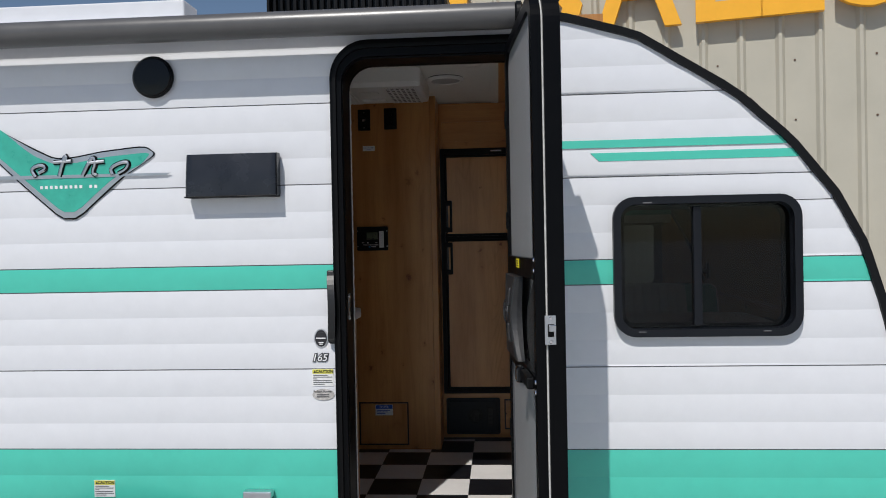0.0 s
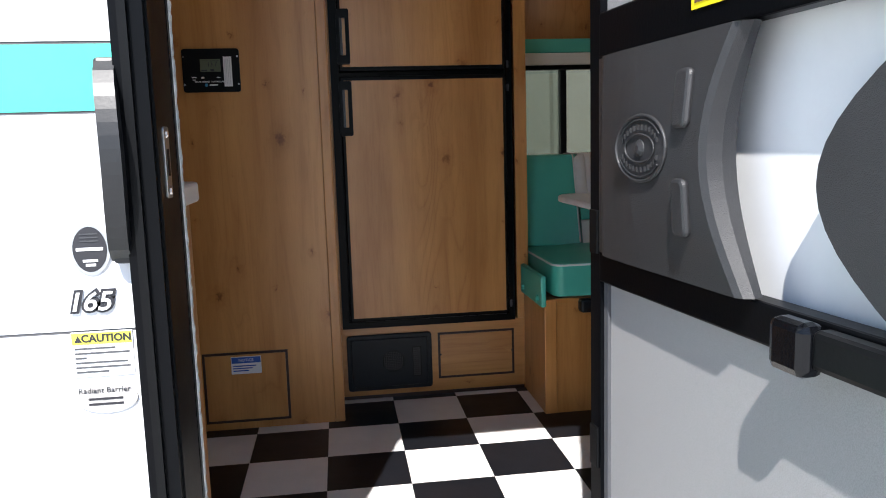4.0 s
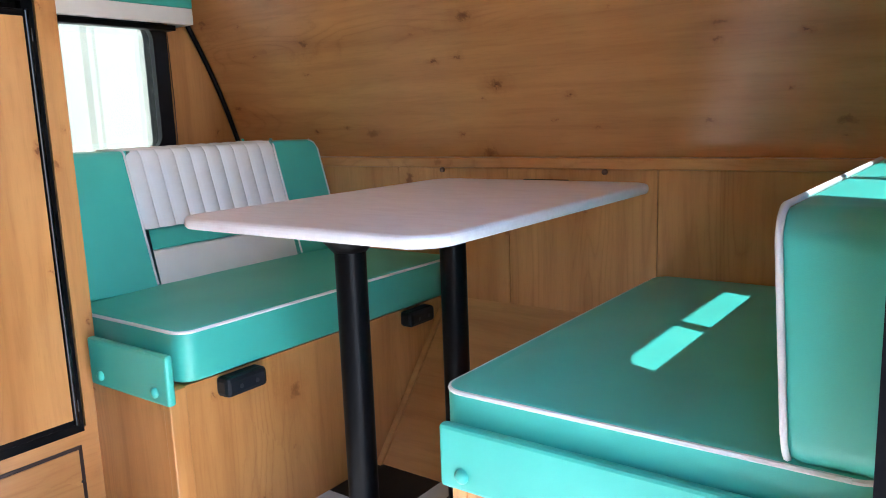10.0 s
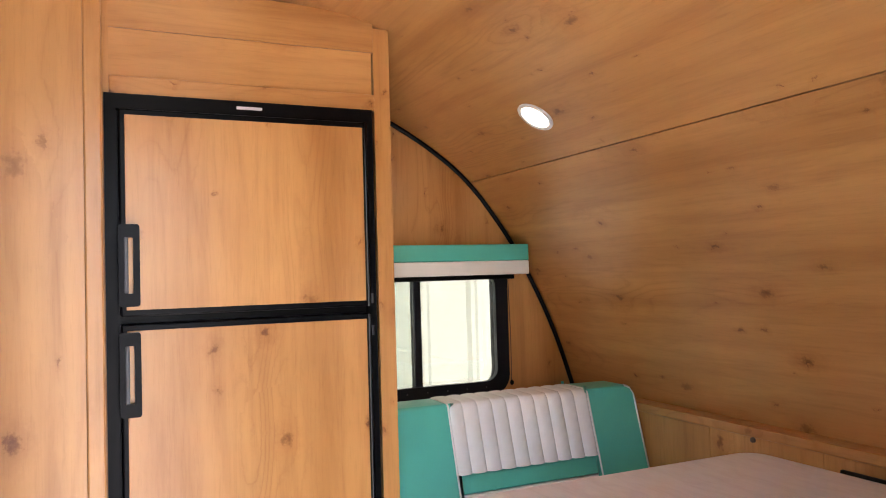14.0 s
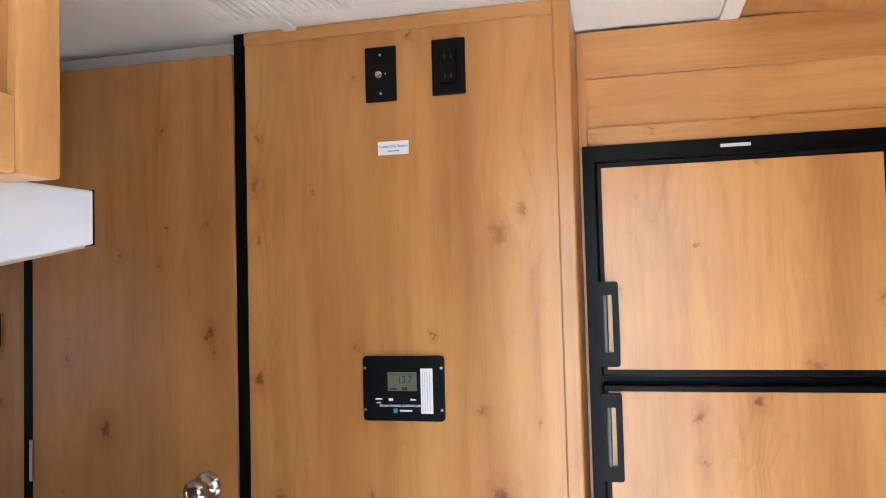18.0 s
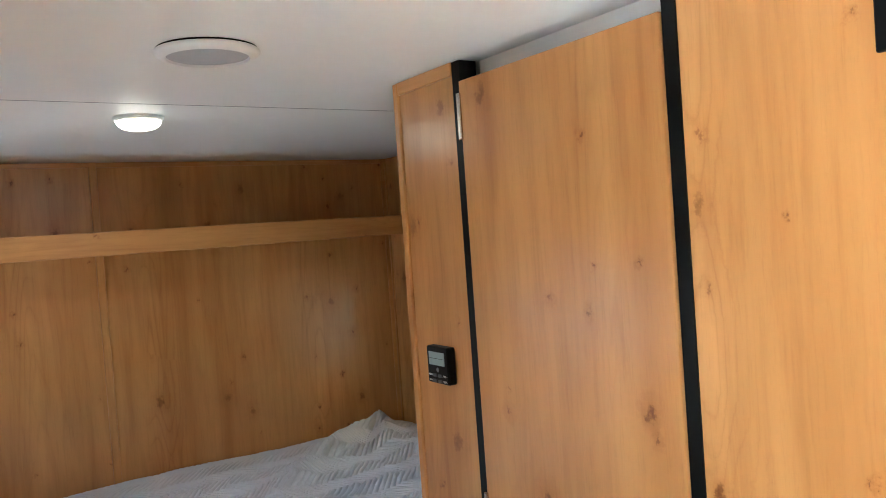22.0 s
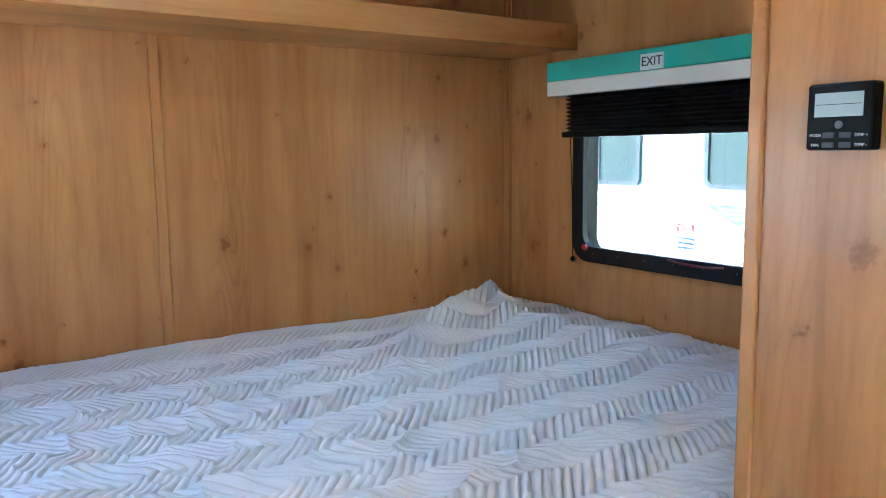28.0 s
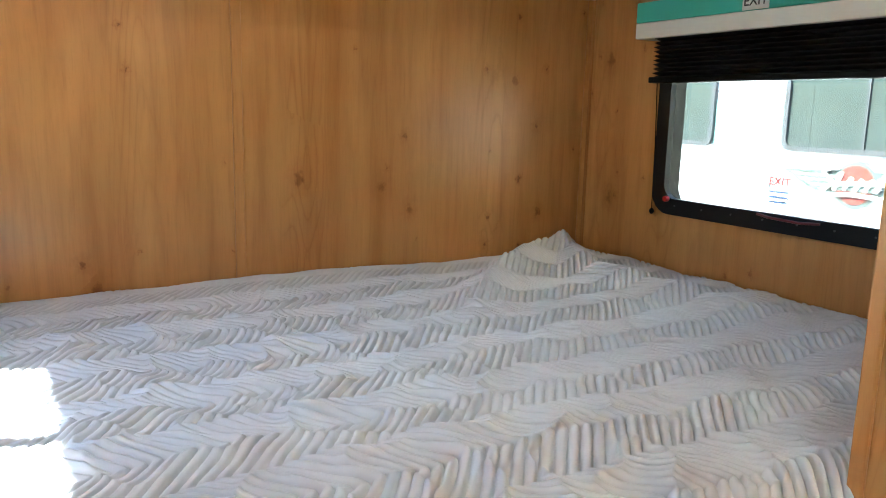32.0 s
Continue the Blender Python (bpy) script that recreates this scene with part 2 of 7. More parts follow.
NICKEL = plain("brushed_nickel", (0.56, 0.50, 0.45), 0.24, metal=1.0, var=0.05, relief=0.0)
STEEL = plain("zinc_steel", (0.62, 0.64, 0.67), 0.32, metal=1.0, var=0.06)
# White base colour stands in for bright reflections on the stainless hood.
HOOD_SHEEN = plain("hood_reflection_white", (0.64, 0.67, 0.72), 0.34, var=0.02, relief=0.03)
YELLOW = plain("yellow_label", (0.85, 0.70, 0.01), 0.5)
PALE_YELLOW = plain("faded_yellow_green_label", (0.68, 0.64, 0.075), 0.5)
PAPER = plain("white_label", (0.78, 0.78, 0.77), 0.5, var=0.02)
INK = plain("black_ink", (0.02, 0.02, 0.025), 0.5)
PALE_PRINT = plain("pale_grey_print", (0.42, 0.42, 0.43), 0.5)
INK_BLUE = plain("blue_ink", (0.03, 0.10, 0.42), 0.5)
INK_RED = plain("red_ink", (0.62, 0.04, 0.03), 0.5)
INK_WHITE = plain("white_ink", (0.80, 0.80, 0.80), 0.5)
LCD = plain("lcd_glass", (0.13, 0.15, 0.10), 0.2)
LCD_GREY = plain("lcd_grey_glass", (0.36, 0.43, 0.44), 0.2)
DARK_RED = plain("dark_red_bar", (0.16, 0.012, 0.012), 0.4)
RED = plain("red_plastic", (0.45, 0.01, 0.02), 0.35)
RUBBER = plain("tyre_rubber", (0.015, 0.015, 0.016), 0.7)
FUZZ = plain("pale_insulation_edge", (0.60, 0.60, 0.58), 0.9, var=0.2, scale=60, relief=1.0, fine=500.0)
ORANGE = plain("orange_sign_letter", (0.88, 0.42, 0.015), 0.45, var=0.03)
BEIGE_METAL = plain("beige_ribbed_steel", (0.47, 0.44, 0.36), 0.45, var=0.05, scale=2.0)
BROWN_METAL = plain("brown_steel_trim", (0.12, 0.07, 0.045), 0.5)
TABLE_WHITE = None


def vinyl(name, col, rough=0.36):
    m, n, l, p = shader(name)
    mp = mapping(n, l, (1, 1, 1), rnd=2.0)
    big = tex_noise(n, l, mp.outputs[0], 6.0, 3.0, 0.5)
    r = ramp(n, l, big.outputs[0], [(0.3, tuple(c * 0.93 for c in col)), (0.7, tuple(min(1, c * 1.05) for c in col))])
    l.new(r.outputs[0], p.inputs["Base Color"])
    p.inputs["Roughness"].default_value = rough
    v = n.new("ShaderNodeTexVoronoi")
    v.inputs["Scale"].default_value = 700.0
    l.new(mp.outputs[0], v.inputs["Vector"])
    bump(n, l, p, v.outputs["Distance"], 0.16, 0.0006)
    return m


TEAL = vinyl("seafoam_vinyl", (0.082, 0.470, 0.370))
WHITE_VINYL = vinyl("white_vinyl", (0.74, 0.74, 0.72))


def marble():
    m, n, l, p = shader("pale_laminate_tabletop")
    mp = mapping(n, l, (6, 1.6, 6))
    a = tex_noise(n, l, mp.outputs[0], 6.0, 6.0, 0.65, 0.6)
    r = ramp(n, l, a.outputs[0], [(0.3, (0.70, 0.675, 0.67)), (0.5, (0.765, 0.75, 0.745)), (0.75, (0.82, 0.81, 0.805))])
    l.new(r.outputs[0], p.inputs["Base Color"])
    p.inputs["Roughness"].default_value = 0.34
    return m


TABLE_WHITE = marble()


def floor_vinyl(name, col, dirt):
    m, n, l, p = shader(name)
    mp = mapping(n, l, (1, 1, 1), rnd=5.0)
    a = tex_noise(n, l, mp.outputs[0], 5.0, 5.0, 0.65)
    b = tex_noise(n, l, mp.outputs[0], 160.0, 2.0, 0.5)
    r = ramp(n, l, a.outputs[0], [(0.32, tuple(c * (1 - dirt) for c in col)), (0.62, col)])
    l.new(r.outputs[0], p.inputs["Base Color"])
    rg = ramp(n, l, a.outputs[0], [(0.3, (0.42,) * 3), (0.7, (0.28,) * 3)])
    l.new(rg.outputs[0], p.inputs["Roughness"])
    bump(n, l, p, b.outputs[0], 0.12, 0.0008)
    p.inputs["Specular IOR Level"].default_value = 0.5 if col[0] > 0.3 else 0.22
    return m


TILE_BLACK = floor_vinyl("black_floor_tile", (0.008, 0.0085, 0.011), 0.25)
TILE_WHITE = floor_vinyl("white_floor_tile", (0.74, 0.72, 0.70), 0.12)


def quilt_cloth():
    m, n, l, p = shader("white_quilted_cotton")
    mp = mapping(n, l, (1, 1, 1))
    a = tex_noise(n, l, mp.outputs[0], 4.0, 4.0, 0.6)
    r = ramp(n, l, a.outputs[0], [(0.3, (0.62, 0.63, 0.675)), (0.7, (0.71, 0.725, 0.77))])
    l.new(r.outputs[0], p.inputs["Base Color"])
    p.inputs["Roughness"].default_value = 0.85
    p.inputs["Sheen Weight"].default_value = 0.25
    w = tex_noise(n, l, mp.outputs[0], 520.0, 2.0, 0.6)
    bump(n, l, p, w.outputs[0], 0.25, 0.001)
    return m


QUILT = quilt_cloth()


def glass(name, tint, gloss=0.035):
    m = bpy.data.materials.new(name)
    m.use_nodes = True
    n, l = m.node_tree.nodes, m.node_tree.links
    n.remove(n["Principled BSDF"])
    tr = n.new("ShaderNodeBsdfTransparent")
    tr.inputs[0].default_value = (*tint, 1)
    gl = n.new("ShaderNodeBsdfGlossy")
    gl.inputs["Roughness"].default_value = 0.015
    gl.inputs[0].default_value = (0.9, 0.95, 1, 1)
    lw = n.new("ShaderNodeLayerWeight")
    lw.inputs[0].default_value = 0.5
    grazing = math_node(n, l, 'POWER', lw.outputs["Facing"], 5.0)
    gain = math_node(n, l, 'MULTIPLY_ADD', grazing, 0.9)
    gain.node.inputs[2].default_value = gloss
    ms = n.new("ShaderNodeMixShader")
    l.new(gain, ms.inputs[0])
    l.new(tr.outputs[0], ms.inputs[1])
    l.new(gl.outputs[0], ms.inputs[2])
    l.new(ms.outputs[0], n["Material Output"].inputs[0])
    return m


GLASS = glass("tinted_window_glass", (0.34, 0.375, 0.36))
GLASS_CLEAR = glass("clear_window_glass", (0.47, 0.485, 0.50))
GLASS_PALE = glass("pale_window_glass", (0.40, 0.43, 0.42))
GLASS_GREY = glass("grey_tinted_glass", (0.385, 0.39, 0.382))
GLASS_DARK = glass("dark_privacy_glass", (0.39, 0.405, 0.41), 0.022)


def screen_mesh():
    m = bpy.data.materials.new("fine_insect_mesh")
    m.use_nodes = True
    n, l = m.node_tree.nodes, m.node_tree.links
    p = n["Principled BSDF"]
    p.inputs["Base Color"].default_value = (0.33, 0.325, 0.325, 1)
    p.inputs["Roughness"].default_value = 0.6
    tr = n.new("ShaderNodeBsdfTransparent")
    ms = n.new("ShaderNodeMixShader")
    mp = mapping(n, l, (1, 1, 1))
    w = tex_noise(n, l, mp.outputs[0], 900.0, 1.0, 0.5)
    r = ramp(n, l, w.outputs[0], [(0.35, (0.64,) * 3), (0.65, (0.76,) * 3)])
    l.new(r.outputs[0], ms.inputs[0])
    l.new(tr.outputs[0], ms.inputs[1])
    l.new(p.outputs[0], ms.inputs[2])
    l.new(ms.outputs[0], n["Material Output"].inputs[0])
    return m


SCREEN = screen_mesh()


def clear_sticker():
    m = bpy.data.materials.new("half_clear_sticker")
    m.use_nodes = True
    n, l = m.node_tree.nodes, m.node_tree.links
    p = n["Principled BSDF"]
    p.inputs["Base Color"].default_value = (0.75, 0.78, 0.74, 1)
    p.inputs["Roughness"].default_value = 0.5
    tr = n.new("ShaderNodeBsdfTransparent")
    mp = mapping(n, l, (1, 1, 1))
    w = tex_noise(n, l, mp.outputs[0], 60.0, 2.0, 0.5)
    r = ramp(n, l, w.outputs[0], [(0.3, (0.26,) * 3), (0.7, (0.34,) * 3)])
    ms = n.new("ShaderNodeMixShader")
    l.new(r.outputs[0], ms.inputs[0])
    l.new(tr.outputs[0], ms.inputs[1])
    l.new(p.outputs[0], ms.inputs[2])
    l.new(ms.outputs[0], n["Material Output"].inputs[0])
    return m


CLEAR_STICKER = clear_sticker()


def glow(name, colour, strength):
    m, n, l, p = shader(name)
    p.inputs["Base Color"].default_value = (0.8, 0.8, 0.78, 1)
    p.inputs["Emission Color"].default_value = (*colour, 1)
    p.inputs["Emission Strength"].default_value = strength
    return m


LED = glow("lit_led_lens", (1.0, 0.90, 0.70), 0.45)


def ground_mat():
    m, n, l, p = shader("pale_gravel_asphalt")
    mp = mapping(n, l, (1, 1, 1))
    a = tex_noise(n, l, mp.outputs[0], 0.6, 5.0, 0.6)
    b = tex_noise(n, l, mp.outputs[0], 60.0, 3.0, 0.6)
    r = ramp(n, l, a.outputs[0], [(0.3, (0.42, 0.415, 0.40)), (0.7, (0.56, 0.55, 0.53))])
    r2 = ramp(n, l, b.outputs[0], [(0.3, (0.75,) * 3), (0.7, (1.1,) * 3)])
    l.new(mix(n, l, 0.8, r.outputs[0], r2.outputs[0], 'MULTIPLY'), p.inputs["Base Color"])
    p.inputs["Roughness"].default_value = 0.9
    bump(n, l, p, b.outputs[0], 0.6, 0.01)
    return m


GROUND = ground_mat()

# ---------------------------------------------------------------- building helpers


def thing(name, base, label, category, group="", kind=""):
    e = new(name)
    e.empty_display_size = 0.1
    e.location = base
    return tagged(e, label, category, group, kind)


def world_base(ob):
    v = Vector((0, 0, 0))
    while ob is not None:
        v += ob.location
        ob = ob.parent
    return v


def part(name, bm, material, parent=None, label="", smooth=False):
    """Links a bmesh given in world metres as one mesh object under a thing or a part."""
    off = world_base(parent)
    bmesh.ops.recalc_face_normals(bm, faces=bm.faces)
    if smooth:
        bmesh.ops.split_edges(bm, edges=[e for e in bm.edges if e.is_manifold and e.calc_face_angle() > 1.25])
    if parent is not None:
        bmesh.ops.translate(bm, vec=-off, verts=bm.verts)
    me = bpy.data.meshes.new(name)
    bm.to_mesh(me)
    bm.free()
    me.materials.append(material)
    if smooth:
        for f in me.polygons:
            f.use_smooth = True
    ob = new(name, me)
    ob.parent = parent
    if label:
        ob["label"] = label
    return ob


def setting(name, bm, material, label, category, smooth=False):
    return tagged(part(name, bm, material, None, "", smooth), label, category, "", "structure")


def box(x0, x1, y0, y1, z0, z1, bevel=0.0, bm=None, seg=2):
    own = bmesh.new()
    bmesh.ops.create_cube(own, size=1.0)
    for v in own.verts:
        v.co = Vector(((x0 + x1) / 2 + v.co.x * (x1 - x0), (y0 + y1) / 2 + v.co.y * (y1 - y0), (z0 + z1) / 2 + v.co.z * (z1 - z0)))
    if bevel:
        bmesh.ops.bevel(own, geom=own.edges[:], offset=bevel, segments=seg, profile=0.5, affect='EDGES')
    return merge(bm, own)


def merge(bm, own):
    if bm is None:
        return own
    me = bpy.data.meshes.new("tmp")
    own.to_mesh(me)
    own.free()
    bm.from_mesh(me)
    bpy.data.meshes.remove(me)
    return bm


def at_axis(axis, a, p):
    return Vector((a, p[0], p[1])) if axis == 'x' else Vector((p[0], a, p[1])) if axis == 'y' else Vector((p[0], p[1], a))


def prism(pts, axis, a0, a1, bevel=0.0, bm=None, seg=2):
    """A flat outline pushed along an axis; the outline is in the two other axes."""
    own = bmesh.new()
    lo = [own.verts.new(at_axis(axis, a0, p)) for p in pts]
    hi = [own.verts.new(at_axis(axis, a1, p)) for p in pts]
    own.faces.new(lo)
    top = own.faces.new(hi)
    k = len(pts)
    for i in range(k):
        own.faces.new((lo[i], lo[(i + 1) % k], hi[(i + 1) % k], hi[i]))
    if bevel:
        bmesh.ops.recalc_face_normals(own, faces=own.faces)
        rim = [e for e in own.edges if (e.verts[0] in lo) == (e.verts[1] in lo)]
        bmesh.ops.bevel(own, geom=rim, offset=bevel, segments=seg, profile=0.5, affect='EDGES')
    return merge(bm, own)


def ring(outer, inner, axis, a0, a1, bm=None):
    own = bmesh.new()
    k = len(outer)
    rows = [[own.verts.new(at_axis(axis, a, p)) for p in pts] for pts, a in ((outer, a0), (outer, a1), (inner, a1), (inner, a0))]
    for r in range(4):
        A, B = rows[r], rows[(r + 1) % 4]
        for i in range(k):
            own.faces.new((A[i], A[(i + 1) % k], B[(i + 1) % k], B[i]))
    return merge(bm, own)


def rr(u0, u1, v0, v1, r, n=6, corners="1111"):
    """A rounded rectangle; corners switch each round corner on, from the low corner anticlockwise."""
    out = []
    for (cu, cv, a), on in zip(((u0 + r, v0 + r, 180), (u1 - r, v0 + r, 270), (u1 - r, v1 - r, 0), (u0 + r, v1 - r, 90)), corners):
        for i in range(n + 1):
            t = radians(a + 90 * i / n)
            if on == "1":
                out.append((cu + r * math.cos(t), cv + r * math.sin(t)))
            else:
                sx = -1 if a in (180, 90) else 1
                sy = -1 if a in (180, 270) else 1
                e = 1e-4 * i
                out.append((cu + sx * (r - (e if a in (270, 90) else 0)), cv + sy * (r - (e if a in (180, 0) else 0))))
    return out


def disc(c, r, axis, a0, a1, n=28, bevel=0.0, bm=None):
    pts = [(c[0] + r * math.cos(2 * math.pi * i / n), c[1] + r * math.sin(2 * math.pi * i / n)) for i in range(n)]
    return prism(pts, axis, a0, a1, bevel, bm)


def lathe(profile, centre, axis='z', n=28, bm=None):
    """Turns (radius, height) pairs round an axis through centre."""
    own = bmesh.new()
    rows = []
    for r, h in profile:
        row = []
        for i in range(n):
            t = 2 * math.pi * i / n
            a, b = max(r, 1e-4) * math.cos(t), max(r, 1e-4) * math.sin(t)
            d = {'z': (a, b, h), 'y': (a, h, b), 'x': (h, a, b)}[axis]
            row.append(own.verts.new(Vector(centre) + Vector(d)))
        rows.append(row)
    for A, B in zip(rows, rows[1:]):
        for i in range(n):
            own.faces.new((A[i], A[(i + 1) % n], B[(i + 1) % n], B[i]))
    own.faces.new(rows[0])
    own.faces.new(rows[-1])
    return merge(bm, own)


def tube(points, r, n=8, bm=None):
    """A round bar along a line of points."""
    own = bmesh.new()
    pts = [Vector(p) for p in points]
    rows = []
    for i, p in enumerate(pts):
        d = (pts[min(i + 1, len(pts) - 1)] - pts[max(i - 1, 0)]).normalized()
        a = d.orthogonal().normalized() if not rows else (ref - d * ref.dot(d)).normalized()
        ref = a
        b = d.cross(a)
        rows.append([own.verts.new(p + (a * math.cos(2 * math.pi * k / n) + b * math.sin(2 * math.pi * k / n)) * r) for k in range(n)])
    for A, B in zip(rows, rows[1:]):
        for k in range(n):
            own.faces.new((A[k], A[(k + 1) % n], B[(k + 1) % n], B[k]))
    own.faces.new(rows[0])
    own.faces.new(rows[-1])
    return merge(bm, own)


def words(text, size, place, rot, material, parent, name="lettering", depth=0.0008, align='CENTER', sx=1.0, bold=0.0):
    """Raised lettering in the built-in font, as a mesh."""
    cu = bpy.data.curves.new(name, 'FONT')
    cu.body, cu.size, cu.extrude, cu.align_x, cu.align_y = text, size, depth, align, 'CENTER'
    cu.offset = bold
    cu.resolution_u = 3
    tmp = new("tmp_text", cu)
    bpy.context.view_layer.update()
    me = bpy.data.meshes.new_from_object(tmp.evaluated_get(bpy.context.evaluated_depsgraph_get()))
    bpy.data.objects.remove(tmp)
    bpy.data.curves.remove(cu)
    m = Matrix.Translation(Vector(place) - world_base(parent)) @ pose(0, 0, 0, *rot).to_3x3().to_4x4() @ Matrix.Diagonal((sx, 1, 1, 1))
    me.transform(m)
    me.name = name
    me.materials.clear()
    me.materials.append(material)
    ob = new(name, me)
    ob.parent = parent
    return ob


def wall_grid(u_cuts, v_cuts, holes, axis, a0, a1):
    """A slab cut into blocks so that rectangular openings go right through."""
    bm = bmesh.new()
    us = sorted(set(u_cuts + [h[0] for h in holes] + [h[1] for h in holes]))
    vs = sorted(set(v_cuts + [h[2] for h in holes] + [h[3] for h in holes]))
    us = [u for u in us if u_cuts[0] <= u <= u_cuts[-1]]
    vs = [v for v in vs if v_cuts[0] <= v <= v_cuts[-1]]
    nu, nv = len(us) - 1, len(vs) - 1

    def solid(i, j):
        if not (0 <= i < nu and 0 <= j < nv):
            return False
        u, v = (us[i] + us[i + 1]) / 2, (vs[j] + vs[j + 1]) / 2
        return not any(h[0] < u < h[1] and h[2] < v < h[3] for h in holes)

    cache = {}

    def vert(i, j, s):
        if (i, j, s) not in cache:
            cache[i, j, s] = bm.verts.new(at_axis(axis, (a0, a1)[s], (us[i], vs[j])))
        return cache[i, j, s]

    for i in range(nu):
        for j in range(nv):
            if not solid(i, j):
                continue
            for s in (0, 1):
                bm.faces.new([vert(i, j, s), vert(i + 1, j, s), vert(i + 1, j + 1, s), vert(i, j + 1, s)])
            for di, dj, e in ((-1, 0, ((i, j), (i, j + 1))), (1, 0, ((i + 1, j), (i + 1, j + 1))), (0, -1, ((i, j), (i + 1, j))), (0, 1, ((i, j + 1), (i + 1, j + 1)))):
                if not solid(i + di, j + dj):
                    (p, q), (r, s2) = e
                    bm.faces.new([vert(p, q, 0), vert(r, s2, 0), vert(r, s2, 1), vert(p, q, 1)])
    return bm

# ---------------------------------------------------------------- plan, in metres
FLOOR = 0.5
WALL_OUT, WALL_IN = 2.774, 2.825      # door-side wall
FAR_IN, FAR_OUT = 5.052, 5.10         # far wall
BED_END, REAR = -3.415, 1.300          # end walls
CEILING = 2.425
BATH_Y = 4.200                       # face of the bathroom wall
FRIDGE_Y = 4.410                      # face of the fridge column


def interp(t, xs, ys):
    return float(np.interp(t, xs, ys))


OUT_Z = [0.40, 0.90, 1.15, 1.396, 1.600, 1.776, 1.964, 2.135, 2.342, 2.411, 2.445]
OUT_X = [1.400, 1.400, 1.385, 1.329, 1.267, 1.176, 1.029, 0.842, 0.510, 0.267, 0.06]


def outer_x(z):
    return interp(z, OUT_Z, OUT_X)


def outer_z(x):
    return interp(x, OUT_X[::-1], OUT_Z[::-1])


# ---------------------------------------------------------------- ground and surroundings
bm = bmesh.new()
bmesh.ops.create_grid(bm, x_segments=8, y_segments=8, size=400)
setting("ground", bm, GROUND, "pale gravelly asphalt of the sales yard", "ground")


def ribbed_wall(x0, x1, z0, z1, pitch=0.305):
    bm_ = bmesh.new()
    prof = []
    x = x0
    while x < x1:
        for dx, dy in ((0, 0), (pitch - 0.075, 0), (pitch - 0.05, -0.03), (pitch - 0.025, -0.03)):
            prof.append((x + dx, dy))
        x += pitch
    rows = [[bm_.verts.new((a, b, z)) for a, b in prof] for z in (z0, z1)]
    for i in range(len(prof) - 1):
        bm_.faces.new((rows[0][i], rows[0][i + 1], rows[1][i + 1], rows[1][i]))
    return bm_


TURN_B = Matrix.Translation((1.5, 6.9, 0)) @ pose(0, 0, 0, 0, 0, -13)


def turned(bm_, m):
    bmesh.ops.transform(bm_, matrix=m, verts=bm_.verts)
    return bm_


shop = thing("metal_building", (1.5, 6.9, 0), "beige ribbed steel sales building behind the camper", "building")
part("wall", turned(ribbed_wall(-3.6, 14.0, 0.0, 5.6), TURN_B), BEIGE_METAL, shop)
part("wall_core", turned(box(-3.6, 14.0, 0.02, 3.0, 0.0, 5.58), TURN_B), BEIGE_METAL, shop)
part("eave", turned(box(-3.8, 14.2, -0.2, 3.2, 5.6, 5.8, 0.02), TURN_B), BROWN_METAL, shop, "brown steel eave trim")
frame_b = part("door_frame", turned(box(2.62, 2.72, -0.06, 0.02, 0.0, 2.35, 0.01), TURN_B), BROWN_METAL, shop, "brown door frame")
part("door_frame", turned(box(3.6, 3.7, -0.06, 0.02, 0.0, 2.35, 0.01), TURN_B), BROWN_METAL, shop, "brown door frame")
part("door_frame", turned(box(2.62, 3.7, -0.06, 0.02, 2.35, 2.45, 0.01), TURN_B), BROWN_METAL, shop, "brown door frame")
for k in range(12):
    for z in (2.6, 3.1):
        part("screw", turned(disc((-2.0 + k * 0.61, z), 0.009, 'y', -0.006, 0.0, 8), TURN_B), BROWN_METAL, shop)

sign = thing("building_sign", (1.5, 6.86, 3.4), "large orange raised sign letters on the steel wall", "sign")
sign.rotation_euler = (0, 0, 0)
for ch, x, w in (("S", -0.98, 0.58), ("A", -0.21, 0.72), ("L", 0.53, 0.53), ("E", 1.02, 0.48), ("S", 1.62, 0.55)):
    ob = words(ch, 1.30, (0, 0, 0), (90, 0, 0), ORANGE, None, "letter", 0.03, 'CENTER', 1.0, 0.022)
    me = ob.data
    xs = [v.co.x for v in me.vertices]
    zs = [v.co.z for v in me.vertices]
    sc = w / (max(xs) - min(xs))
    me.transform(TURN_B @ Matrix.Translation((x, -0.10, 3.46 - min(zs))) @ Matrix.Diagonal((sc, 1, 1, 1)) @ Matrix.Translation((-(max(xs) + min(xs)) / 2, 0, 0)))
    me.transform(Matrix.Translation(-Vector(sign.location)))
    ob.parent = sign
part("letter", turned(prism(rr(-2.35, -1.75, 3.45, 4.4, 0.16), 'y', -0.13, -0.07), TURN_B), ORANGE, sign)

# the neighbouring trailer seen through the bedroom window
ny = 7.30
nb = thing("travel_trailer", (-5.5, 8.4, 0), "white travel trailer with a seafoam band parked behind the camper", "trailer")
lap_bm = bmesh.new()
z = 0.45
rows = []
while z < 2.75:
    for dz, dy in ((0.0, 0.0), (0.012, -0.008), (0.05, -0.006), (0.088, -0.001)):
        rows.append((z + dz, ny + dy))
    z += 0.1
for (z0, y0), (z1, y1) in zip(rows, rows[1:]):
    vs = [lap_bm.verts.new(c) for c in ((-9.0, y0, z0), (-2.95, y0, z0), (-2.95, y1, z1), (-9.0, y1, z1))]
    lap_bm.faces.new(vs)
part("siding", lap_bm, WHITE_SKIN, nb)
part("body", box(-9.0, -2.95, ny + 0.01, ny + 2.3, 0.45, 2.78, 0.03), WHITE_SKIN, nb)
